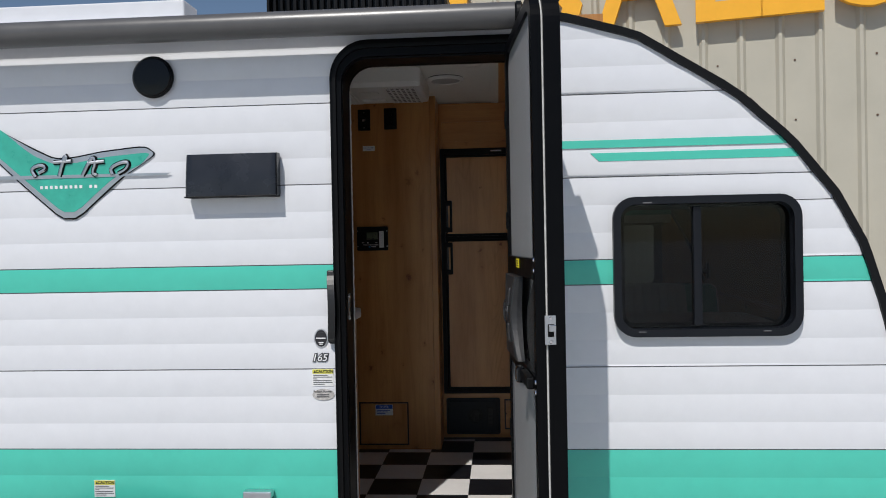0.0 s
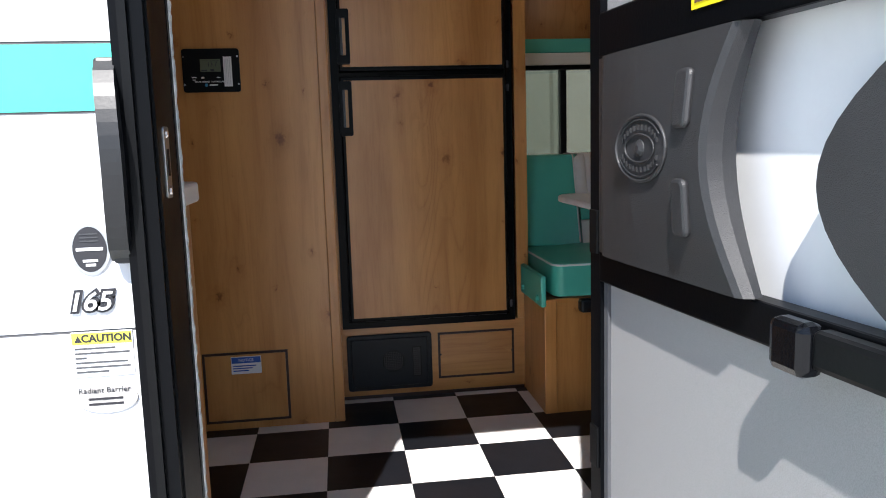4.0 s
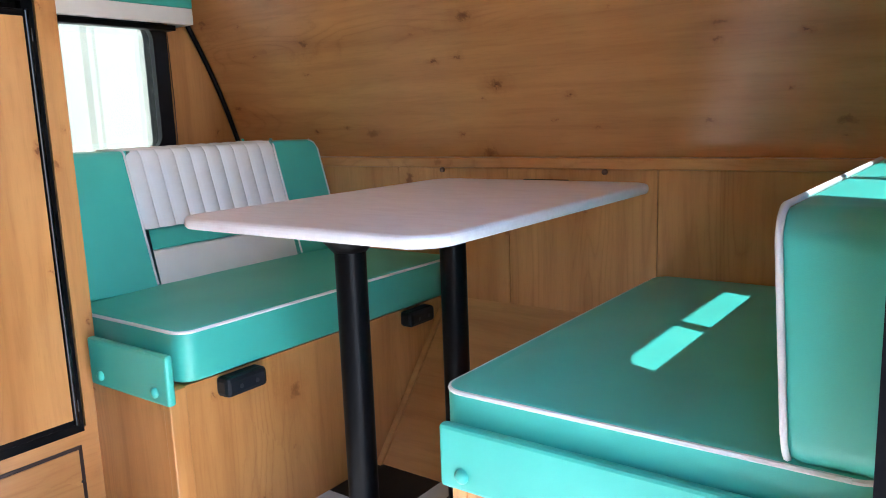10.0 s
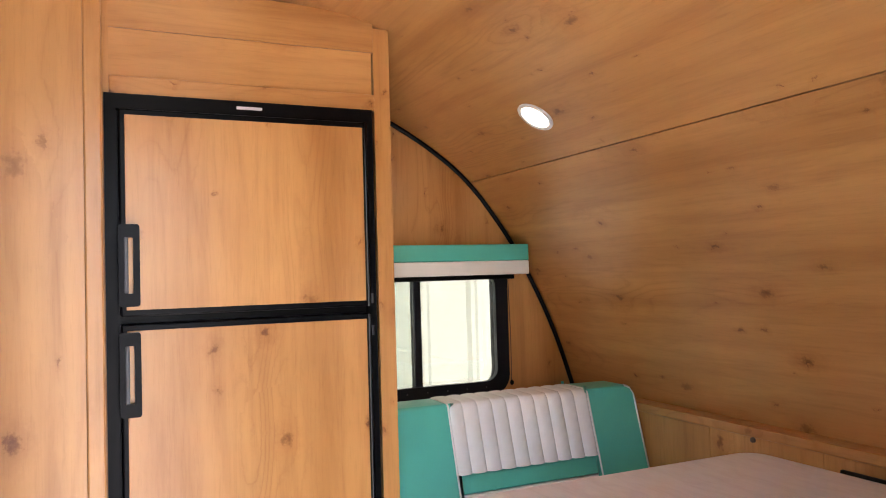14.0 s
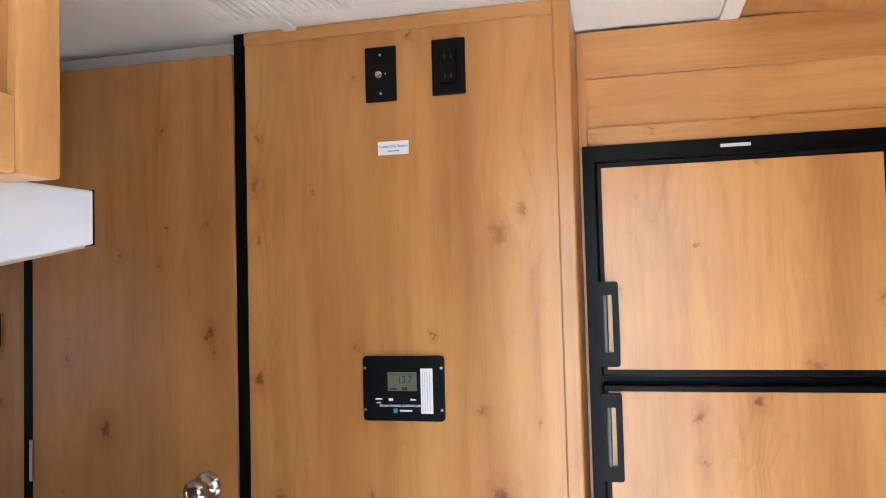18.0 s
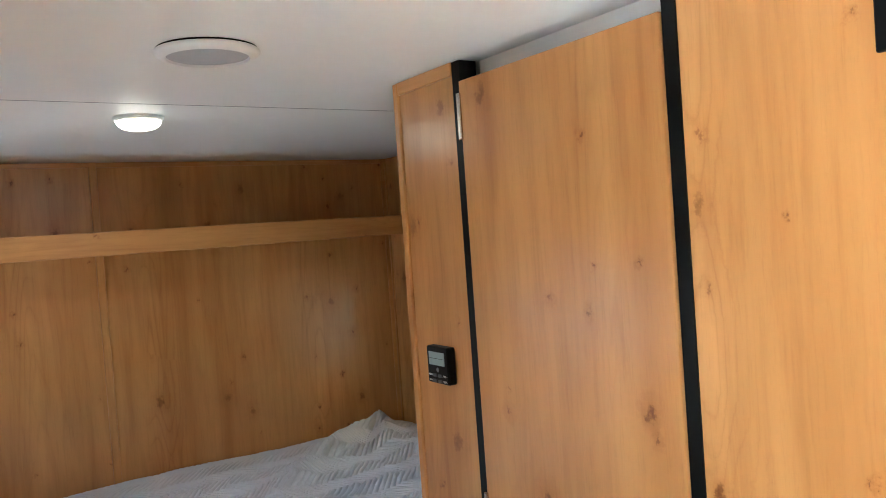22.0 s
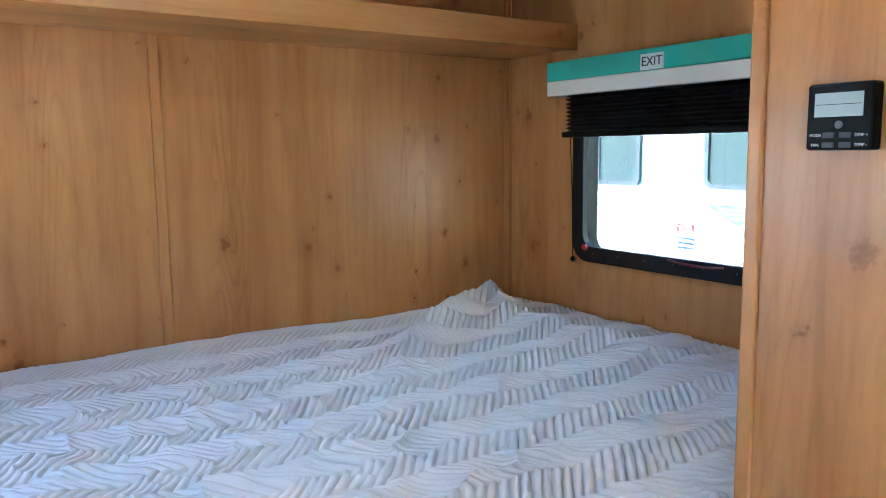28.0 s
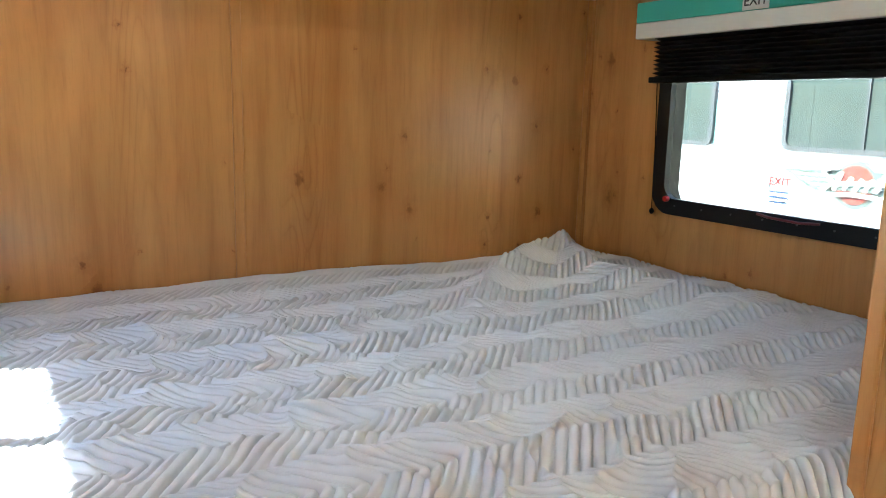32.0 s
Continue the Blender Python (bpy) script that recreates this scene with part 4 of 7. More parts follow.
for zb in (1.331, 1.249):
    hp = part("jamb_plate", box(0.1342, 0.1359, 2.796, 2.836, zb, zb + 0.039, 0.0006), BLACK, fr, "black riveted hinge plate")
    for dz in (0.008, 0.028):
        part("rivet", lathe([(0.0048, 0.0), (0.0042, -0.0016), (0.002, -0.0024)], (0.1342, 2.808, zb + dz), 'x', 10), STEEL, hp, "bright rivet", True)
part("frayed_edge", bm, FUZZ, fr, "pale frayed insulation edge")
st = part("strike_plate", prism(rr(2.786, 2.814, 1.354, 1.450, 0.005), 'x', -0.5245, -0.5225), STEEL, fr, "zinc strike plate")
for zz in (1.364, 1.440):
    part("screw", lathe([(0.006, 0.0), (0.004, 0.003)], (-0.523, 2.800, zz), 'x', 10), CHROME, st)
part("strike_slot", box(-0.5226, -0.5215, 2.795, 2.805, 1.384, 1.42), BLACK, st)

HX, HY = 0.055, 2.715
U = Vector((0.101, -0.9949, 0)).normalized()
N = Vector((0.9949, 0.101, 0)).normalized()
LEAF = Matrix(((U.x, N.x, 0, HX), (U.y, N.y, 0, HY), (0, 0, 1, 0), (0, 0, 0, 1)))


def on_leaf(bm_):
    return turned(bm_, LEAF)


leaf = thing("entry_door", (HX, HY, 0.5), "open camper entry door with a black frame and white skin", "door")
part("door_skin", on_leaf(prism(rr(0.02, 0.60, 0.47, 2.305, 0.10, 8), 'y', 0.036, 0.072)), WHITE_DOOR, leaf, "white door skin")
part("door_edge", on_leaf(ring(rr(0.0, 0.614, 0.448, 2.328, 0.12, 10), rr(0.05, 0.566, 0.498, 2.278, 0.08, 10), 'y', 0.032, 0.078)), BLACK_PAINT, leaf, "black aluminium door edge")
part("edge_seal", on_leaf(ring(rr(0.006, 0.605, 0.458, 2.318, 0.115, 10), rr(0.012, 0.597, 0.466, 2.308, 0.11, 10), 'y', 0.0275, 0.0318)), FUZZ, leaf, "pale door seal")
lp = part("latch_plate", on_leaf(box(0.614, 0.617, 0.022, 0.052, 1.351, 1.429, 0.001)), STEEL, leaf, "zinc latch plate")
part("latch_slot", on_leaf(box(0.6165, 0.6185, 0.030, 0.046, 1.372, 1.406)), BLACK, lp)
part("latch_bolt", on_leaf(prism([(0.616, 1.386), (0.632, 1.388), (0.632, 1.403), (0.616, 1.405)], 'y', 0.032, 0.050, 0.002)), STEEL, lp)
for zz in (1.359, 1.421):
    part("screw", on_leaf(lathe([(0.006, 0.0), (0.004, 0.003)], (0.617, 0.038, zz), 'x', 10)), CHROME, lp)
part("door_holder", on_leaf(box(0.35, 0.50, 0.078, 0.10, 2.30, 2.325, 0.006)), BLACK, leaf, "black door holder arm")

sc = thing("screen_door", (HX, HY, 0.5), "black framed insect screen door folded open against the entry door", "screen door")
part("screen_frame", on_leaf(ring(rr(-0.030, 0.606, 0.46, 2.305, 0.09, 8), rr(0.002, 0.568, 0.496, 2.268, 0.06, 8), 'y', 0.0, 0.027)), BLACK_PAINT, sc)
part("screen_mesh", on_leaf(box(-0.002, 0.572, 0.010, 0.0108, 1.55, 2.27)), SCREEN, sc, "fine dark insect mesh")
part("screen_mesh", on_leaf(box(-0.002, 0.572, 0.010, 0.0108, 0.492, 1.235)), SCREEN, sc, "fine dark insect mesh")
part("spline", on_leaf(box(0.003, 0.014, 0.005, 0.012, 0.50, 1.22)), DARK_GREY, sc, "dark woven spline")
part("crossbar", on_leaf(box(0.001, 0.580, -0.002, 0.022, 1.522, 1.580, 0.003)), BLACK_PAINT, sc)
part("crossbar", on_leaf(box(0.001, 0.580, -0.002, 0.022, 1.222, 1.263, 0.003)), BLACK_PAINT, sc)
part("label", on_leaf(box(0.225, 0.292, -0.0035, -0.002, 1.546, 1.574)), YELLOW, sc, "yellow warning label")
for k in range(3):
    part("text_bar", on_leaf(box(0.232, 0.285, -0.0042, -0.0035, 1.552 + k * 0.007, 1.5545 + k * 0.007)), BROWN_METAL, sc)
# shield with a curved free edge
pts = [(0.040, 1.265)]
for i in range(15):
    q = i / 14
    pts.append((0.340 - 0.040 * math.sin(math.pi * q) + 0.006 * math.cos(math.pi * q), 1.265 + 0.255 * q))
pts.append((0.040, 1.520))
bm = bmesh.new()
front, back = [], []
for (ue, vz) in [(0.340, 1.265)] + pts[1:-1] + [(0.340, 1.520)]:
    bow = 0.012 * math.sin(math.pi * (vz - 1.265) / 0.255)
    cols = [(0.004, 0.010), (0.006, -0.004), (0.022, -0.007), (0.034, -0.013 - 0.1 * bow), (0.048, -0.0175 - 0.2 * bow), (0.072, -0.019 - 0.3 * bow)] + [(0.072 + (ue - 0.084) * f, -0.020 - bow * min(1.0, 0.3 + 2.2 * f)) for f in (0.16, 0.32, 0.5, 0.75, 1.0)] + [(ue - 0.004, -0.016 - bow), (ue, -0.006 - bow * 0.6), (ue - 0.003, 0.004)]
    front.append([bm.verts.new((u_, n_, vz)) for u_, n_ in cols])
for A, B in zip(front, front[1:]):
    for k in range(len(A) - 1):
        bm.faces.new((A[k], A[k + 1], B[k + 1], B[k]))
    bm.faces.new((A[-1], A[0], B[0], B[-1]))
bm.faces.new(front[0])
bm.faces.new(front[-1])
bmesh.ops.remove_doubles(bm, verts=bm.verts, dist=1e-5)
shield = part("shield", on_leaf(bm), BLACK_TEX, sc, "black moulded sliding shield")


def on_shield(bm_):
    for v_ in bm_.verts:
        v_.co.y -= 0.012 * math.sin(math.pi * (v_.co.z - 1.265) / 0.255)
    return on_leaf(bm_)


part("shield_rib", on_shield(prism(rr(0.245, 0.272, 1.425, 1.485, 0.008), 'y', -0.028, -0.019, 0.004)), BLACK_TEX, shield)
part("shield_rib", on_shield(prism(rr(0.245, 0.272, 1.315, 1.375, 0.008), 'y', -0.028, -0.019, 0.004)), BLACK_TEX, shield)


def oval(cu, cv, a, b, w, n0, n1, n=36):
    o = [(cu + a * math.cos(2 * math.pi * i / n), cv + b * math.sin(2 * math.pi * i / n)) for i in range(n)]
    q = [(cu + (a - w) * math.cos(2 * math.pi * i / n), cv + (b - w) * math.sin(2 * math.pi * i / n)) for i in range(n)]
    return ring(o, q, 'y', n0, n1)


lg = part("maker_badge", on_shield(tube([(0.172 + 0.0565 * math.cos(2 * math.pi * i / 40), -0.0215, 1.405 + 0.0365 * math.sin(2 * math.pi * i / 40)) for i in range(41)], 0.0022, 6)), BLACK_TEX, shield, "raised oval badge", True)
part("badge_floor", on_shield(prism([(0.172 + 0.0565 * math.cos(2 * math.pi * i / 40), 1.405 + 0.0365 * math.sin(2 * math.pi * i / 40)) for i in range(40)], 'y', -0.0212, -0.018)), BLACK_TEX, lg)
part("badge_ring", on_shield(tube([(0.172 + 0.033 * math.cos(2 * math.pi * i / 32), -0.0220, 1.405 + 0.0155 * math.sin(2 * math.pi * i / 32)) for i in range(33)], 0.0014, 6)), BLACK_TEX, lg, "", True)
part("badge_ring", on_shield(tube([(0.172 + 0.049 * math.cos(0.5 + 2.1 * i / 20), -0.0220, 1.405 + 0.0315 * math.sin(0.5 + 2.1 * i / 20)) for i in range(21)], 0.0011, 6)), BLACK_TEX, lg, "", True)
part("badge_ring", on_shield(tube([(0.172 + 0.049 * math.cos(3.6 + 2.1 * i / 20), -0.0220, 1.405 + 0.0315 * math.sin(3.6 + 2.1 * i / 20)) for i in range(21)], 0.0011, 6)), BLACK_TEX, lg, "", True)
part("badge_eye", on_shield(lathe([(0.011, 0.0), (0.010, -0.003), (0.004, -0.006)], (0.172, -0.019, 1.405), 'y', 16)), BLACK_TEX, lg)
for k in range(30):
    aa = 2 * math.pi * k / 30
    if abs(math.sin(aa)) < 0.22:
        continue
    part("badge_mark", on_shield(box(0.172 + 0.0425 * math.cos(aa) - 0.0013, 0.172 + 0.0425 * math.cos(aa) + 0.0013, -0.0235, -0.019, 1.405 + 0.0235 * math.sin(aa) - 0.0028, 1.405 + 0.0235 * math.sin(aa) + 0.0028)), BLACK_TEX, lg)
pts = [(0.576, 1.265)]
for i in range(15):
    q = i / 14
    pts.insert(0, (0.560 - 0.150 * math.sin(math.pi * (0.12 + 0.86 * q)), 1.265 + 0.252 * q))
pts.insert(0, (0.576, 1.520))
part("shield_stop", on_leaf(prism(pts, 'y', 0.002, 0.012)), BLACK_TEX, sc, "curved black end of the shield")
lt = part("screen_latch", on_leaf(box(0.44, 0.585, -0.024, -0.002, 1.226, 1.260, 0.006)), BLACK, sc, "black screen door latch")
part("latch_knob", on_leaf(box(0.40, 0.445, -0.034, -0.010, 1.218, 1.265, 0.008)), BLACK_GLOSS, lt)
for zz in (1.577, 1.548, 1.247, 1.219):
    part("screw", on_leaf(lathe([(0.0065, 0.0), (0.006, -0.003), (0.002, -0.004)], (0.588, -0.0005, zz), 'y', 10)), CHROME, sc)
for zz in (0.70, 0.98, 1.29, 1.70, 2.05):
    hp = part("hinge_plate", on_leaf(box(-0.026, -0.002, -0.004, 0.0, zz - 0.03, zz + 0.03, 0.001)), BLACK, sc, "black hinge plate")


# door catch on the jamb by the bench
ct = thing("door_catch", (0.187, WALL_IN, 1.0), "chrome door catch on the wall by the bench", "door hardware")
part("catch_base", box(0.168, 0.206, WALL_IN, WALL_IN + 0.012, 1.015, 1.075, 0.004), BLACK, ct)
part("catch_disc", lathe([(0.017, 0.0), (0.018, 0.004), (0.015, 0.008)], (0.187, WALL_IN + 0.012, 1.040), 'y', 20), CHROME, ct)
part("catch_loop", tube([(0.187, WALL_IN + 0.012, 1.040), (0.187, WALL_IN + 0.06, 1.042), (0.186, WALL_IN + 0.088, 1.034), (0.185, WALL_IN + 0.092, 1.015), (0.185, WALL_IN + 0.08, 1.005)], 0.004), CHROME, ct)

# ---------------------------------------------------------------- fittings on the outside wall
SIDE = 2.71
before = set(scene.objects)
aw = thing("awning", (-1.6, 2.60, 2.37), "rolled dark grey awning along the roof edge", "awning")
part("awning_roll", prism([(2.600 + 0.043 * math.cos(q), 2.416 + 0.043 * math.sin(q)) for q in np.linspace(0, 2 * math.pi, 28, endpoint=False)], 'x', -3.4, 0.045), plain("dark_grey_awning", (0.10, 0.098, 0.098), 0.32), aw, "dark grey roll", smooth=True)
part("awning_rail", box(-3.4, 0.05, 2.655, 2.695, 2.435, 2.470, 0.006), plain("grey_awning_rail", (0.20, 0.20, 0.20), 0.35), aw)
ec = part("end_cap", lathe([(0.040, 0.0), (0.045, 0.006), (0.045, 0.02), (0.030, 0.028)], (0.045, 2.600, 2.416), 'x', 24), BLACK, aw, "black end cap")
part("bracket", box(0.062, 0.080, 2.60, 2.70, 2.395, 2.45, 0.006), BLACK, aw, "black bracket")
setting("roof_edge", box(-3.4, -1.13, 2.83, 2.96, CEILING + 0.051, 2.552, 0.006), WHITE_SKIN, "white raised roof edge", "roof")

ac = thing("rooftop_air_conditioner", (-0.57, 3.7, CEILING + 0.05), "black slatted rooftop air conditioner shroud", "air conditioner")
part("shroud", box(-0.96, -0.18, 3.30, 4.15, CEILING + 0.051, 2.74, 0.03), CHARCOAL, ac)
for k in range(26):
    part("slat", box(-0.95 + k * 0.0295, -0.938 + k * 0.0295, 3.27, 3.305, CEILING + 0.06, 2.73, 0.002), BLACK, ac)

vt = thing("vent_cover", (-0.92, SIDE, 1.855), "black plastic range vent cover on the siding", "vent")
flap = bmesh.new()
rows = []
for i in range(13):
    q = i / 12
    zz = 1.856 + 0.145 * q
    sag = 0.003 * math.sin(math.pi * q)
    fall = 0.049 - 0.016 * q + sag
    xa, xb = -1.087, -0.768
    line = [(xa, SIDE - 0.006), (xa, SIDE - fall + 0.006), (xa + 0.006, SIDE - fall)]
    for k in range(1, 12):
        u = k / 12
        line.append((xa + (xb - xa) * u, SIDE - fall - 0.0035 * math.sin(math.pi * u) + 0.0009 * noise.noise(Vector((u * 4.0, q * 3.0, 2.0)))))
    line += [(xb - 0.006, SIDE - fall), (xb, SIDE - fall + 0.006), (xb, SIDE - 0.006)]
    rows.append([flap.verts.new((px, py, zz)) for px, py in line])
for A, B in zip(rows, rows[1:]):
    for k in range(len(A) - 1):
        flap.faces.new((A[k], A[k + 1], B[k + 1], B[k]))
flap.faces.new(rows[-1])
part("cover", flap, plain("satin_blue_black_plastic", (0.016, 0.018, 0.024), 0.27, var=0.25, scale=9.0, spec=0.55), vt, "bowed satin black flap", True)
part("lower_lip", box(-1.089, -0.766, SIDE - 0.054, SIDE - 0.006, 1.850, 1.8555, 0.002), BLACK, vt, "black lower lip")
part("side_lip", box(-0.7675, -0.7655, SIDE - 0.047, SIDE - 0.006, 1.858, 2.000, 0.0005), BLACK_GLOSS, vt, "gloss black side")
part("base_flange", box(-1.066, -0.786, SIDE - 0.010, SIDE - 0.002, 1.858, 1.998, 0.003), BLACK, vt)
part("screw", lathe([(0.003, 0.0), (0.002, -0.003)], (-0.925, SIDE - 0.048, 1.872), 'y', 8), CHROME, vt)

sp = thing("outdoor_speaker", (-1.206, SIDE, 2.278), "round black outdoor speaker on the siding", "speaker")
part("grille", lathe([(0.070, 0.0), (0.070, -0.016), (0.063, -0.022), (0.03, -0.024), (0.001, -0.024)], (-1.206, SIDE - 0.004, 2.278), 'y', 36), BLACK_GLOSS, sp, smooth=False)
part("rim", lathe([(0.073, -0.004), (0.073, -0.012), (0.066, -0.020)], (-1.206, SIDE - 0.004, 2.278), 'y', 36), BLACK, sp)

gh = thing("grab_handle", (-0.60, SIDE, 1.345), "curved dark grey grab handle beside the door", "handle")
bm = bmesh.new()
rows = []
for i in range(17):
    q = i / 16
    zc = 1.590 - 0.248 * q
    out = 0.012 + 0.050 * math.sin(math.pi * q) ** 0.6
    rows.append([bm.verts.new((-0.594 + dx + 0.010 * math.sin(math.pi * q), SIDE - out + dy, zc)) for dx, dy in ((-0.012, -0.006), (0.012, -0.006), (0.012, 0.010), (-0.012, 0.010))])
for A, B in zip(rows, rows[1:]):
    for k in range(4):
        bm.faces.new((A[k], A[(k + 1) % 4], B[(k + 1) % 4], B[k]))
bm.faces.new(rows[0])
bm.faces.new(rows[-1])
part("grip", bm, HANDLE_BLACK, gh, smooth=False)
part("mount", box(-0.608, -0.580, SIDE - 0.022, SIDE - 0.004, 1.560, 1.592, 0.005), HANDLE_BLACK, gh)
part("mount", box(-0.604, -0.576, SIDE - 0.022, SIDE - 0.004, 1.338, 1.372, 0.005), HANDLE_BLACK, gh)

# winged chevron emblem
em = thing("chevron_emblem", (-1.52, SIDE, 1.78), "seafoam chevron emblem with silver script on white siding", "emblem")
E0 = SIDE - 0.0035


def rounded(pts, turns=2):
    """A closed outline with its corners cut round."""
    for _ in range(turns):
        pts = [q for a, b in zip(pts, pts[1:] + pts[:1]) for q in ((a[0] * 0.84 + b[0] * 0.16, a[1] * 0.84 + b[1] * 0.16), (a[0] * 0.16 + b[0] * 0.84, a[1] * 0.16 + b[1] * 0.84))]
    return pts


def flowing(pts, turns=2):
    """An open stroke with its bends rounded."""
    for _ in range(turns):
        pts = [pts[0]] + [q for a, b in zip(pts, pts[1:]) for q in ((a[0] * 0.75 + b[0] * 0.25, a[1] * 0.75 + b[1] * 0.25), (a[0] * 0.25 + b[0] * 0.75, a[1] * 0.25 + b[1] * 0.75))] + [pts[-1]]
    return pts


def chevron(g):
    return rounded([(-1.800 - g, 2.128), (-1.66, 2.035 + g * 1.2), (-1.575, 1.995 + g), (-1.50, 1.998 + g), (-1.40, 2.016 + g), (-1.245, 2.030 + g * 1.1), (-1.215 + g, 2.012), (-1.26, 1.975), (-1.345 + g, 1.93 - g * 0.4), (-1.523, 1.775 - g * 1.3), (-1.70 - g, 1.93 - g * 0.4), (-1.82 - g, 2.04)])


part("outline", prism(chevron(0.011), 'y', E0, E0 + 0.004), BLACK_GLOSS, em, "black outline")
part("silver_edge", prism(chevron(0.006), 'y', E0 - 0.001, E0 + 0.003), STEEL, em, "silver edge")
part("field", prism(chevron(-0.012), 'y', E0 - 0.002, E0 + 0.002), plain("deep_seafoam_decal", (0.05, 0.42, 0.32), 0.3, var=0.1, scale=30), em, "seafoam field")
part("script_bar", prism([(-1.82, 1.932), (-1.17, 1.936), (-1.152, 1.944), (-1.82, 1.946)], 'y', E0 - 0.004, E0 - 0.002), STEEL, em)
for pts in (((-1.64, 1.94), (-1.66, 1.97), (-1.62, 1.985), (-1.60, 1.97), (-1.63, 1.955)), ((-1.555, 1.94), (-1.545, 1.975), (-1.53, 2.02), (-1.53, 1.99)), ((-1.575, 1.99), (-1.51, 1.994)), ((-1.47, 1.94), (-1.455, 1.97), (-1.43, 2.01), (-1.42, 1.985), (-1.435, 1.95), (-1.42, 1.94)), ((-1.45, 1.985), (-1.39, 1.99)), ((-1.36, 1.942), (-1.37, 1.965), (-1.33, 1.985), (-1.30, 1.985), (-1.31, 1.96), (-1.34, 1.945))):
    part("stroke_outline", tube([(a, E0 - 0.0005, b) for a, b in flowing(list(pts))], 0.0100, 8), BLACK_GLOSS, em, "black stroke outline")
    part("script_stroke", tube([(a, E0 - 0.004, b) for a, b in flowing(list(pts))], 0.0072, 8), STEEL, em, "silver script stroke")
for k in range(12):
    if k != 9:
        part("letter_mark", box(-1.628 + k * 0.018, -1.618 + k * 0.018, E0 - 0.0028, E0 - 0.002, 1.897, 1.908), INK_WHITE, em)

# stickers by the door
SK = SIDE - 0.0015
s1 = thing("seal_sticker", (-0.636, SK, 1.356), "oval black and silver seal sticker", "sticker")


def ellipse(xc, zc, a_, b_):
    return [(xc + a_ * math.cos(q), zc + b_ * math.sin(q)) for q in np.linspace(0, 2 * math.pi, 36, endpoint=False)]


part("rim", prism(ellipse(-0.636, 1.356, 0.0245, 0.033), 'y', SK, SK + 0.003), STEEL, s1, "silver rim")
part("face", prism(ellipse(-0.636, 1.356, 0.0205, 0.029), 'y', SK - 0.001, SK + 0.002), INK, s1)
part("text_bar", box(-0.652, -0.620, SK - 0.002, SK - 0.001, 1.3545, 1.3585), INK_WHITE, s1)
for x0_, w_, z_ in ((-0.645, 0.018, 1.340), (-0.642, 0.012, 1.3345)):
    part("text_bar", box(x0_, x0_ + w_, SK - 0.002, SK - 0.001, z_, z_ + 0.0032), INK_WHITE, s1)
for k in range(3):
    part("text_bar", box(-0.647, -0.625, SK - 0.002, SK - 0.001, 1.366 + k * 0.0045, 1.3675 + k * 0.0045), GREY_SEAL, s1)
s2 = thing("number_sticker", (-0.640, SK, 1.288), "black outlined model number sticker", "sticker")
words("165", 0.040, (-0.640, SK - 0.0005, 1.288), (90, 0, 0), INK, s2, "number_outline", 0.0006, sx=1.05, bold=0.0042)
words("165", 0.040, (-0.640, SK - 0.0025, 1.288), (90, 0, 0), INK_WHITE, s2, "number", 0.0006, sx=1.05, bold=0.0004)
for o in s2.children:
    o.data.transform(Matrix(((0.86, 0, 0.22, 0), (0, 1, 0, 0), (0, 0, 0.86, 0), (0, 0, 0, 1))))


def caution(xc, zc):
    s = thing("caution_sticker", (xc, SK, zc), "white caution sticker with a yellow heading", "sticker")
    part("sheet", box(xc - 0.0375, xc + 0.0375, SK, SK + 0.003, zc - 0.030, zc + 0.029), PAPER, s)
    part("heading", box(xc - 0.0365, xc + 0.0365, SK - 0.0008, SK, zc + 0.013, zc + 0.028), PALE_YELLOW, s)
    words("CAUTION", 0.0135, (xc + 0.006, SK - 0.0014, zc + 0.0205), (90, 0, 0), INK, s, "caution_lettering", 0.0004, bold=0.0004)
    part("warning_mark", prism([(xc - 0.033, zc + 0.016), (xc - 0.024, zc + 0.016), (xc - 0.0285, zc + 0.025)], 'y', SK - 0.0014, SK), INK, s)
    for k in range(6):
        part("text_bar", box(xc - 0.034, xc + (0.016, 0.033, -0.020, 0.030, 0.033, 0.006)[k], SK - 0.0007, SK, zc + 0.0062 - k * 0.0062, zc + 0.0086 - k * 0.0062), DARK_GREY, s)
    return s


caution(-0.632, 1.220)
caution(-1.420, 0.830)
s4 = thing("oval_sticker", (-0.632, SK, 1.160), "silver oval barrier sticker", "sticker")
part("face", prism([(-0.632 + 0.038 * math.cos(q), 1.160 + 0.020 * math.sin(q)) for q in np.linspace(0, 2 * math.pi, 32, endpoint=False)], 'y', SK, SK + 0.003), plain("silver_sticker", (0.47, 0.45, 0.43), 0.35, var=0.4, scale=60), s4)
words("Radiant Barrier", 0.0105, (-0.634, SK - 0.0008, 1.171), (90, 0, 0), INK, s4, "barrier_lettering", 0.0003)
for k in range(2):
    part("text_bar", box(-0.655, -0.612, SK - 0.0007, SK, 1.158 - k * 0.007, 1.161 - k * 0.007), INK, s4)
bx = thing("utility_box", (-0.86, SIDE, 0.74), "small zinc and brown utility box low on the siding", "utility box")
part("case", box(-0.907, -0.813, SIDE - 0.035, SIDE - 0.004, 0.73, 0.828, 0.005), plain("brown_box", (0.20, 0.12, 0.08), 0.5), bx)
part("lid", box(-0.910, -0.810, SIDE - 0.042, SIDE - 0.004, 0.808, 0.832, 0.004), STEEL, bx, "zinc lid")
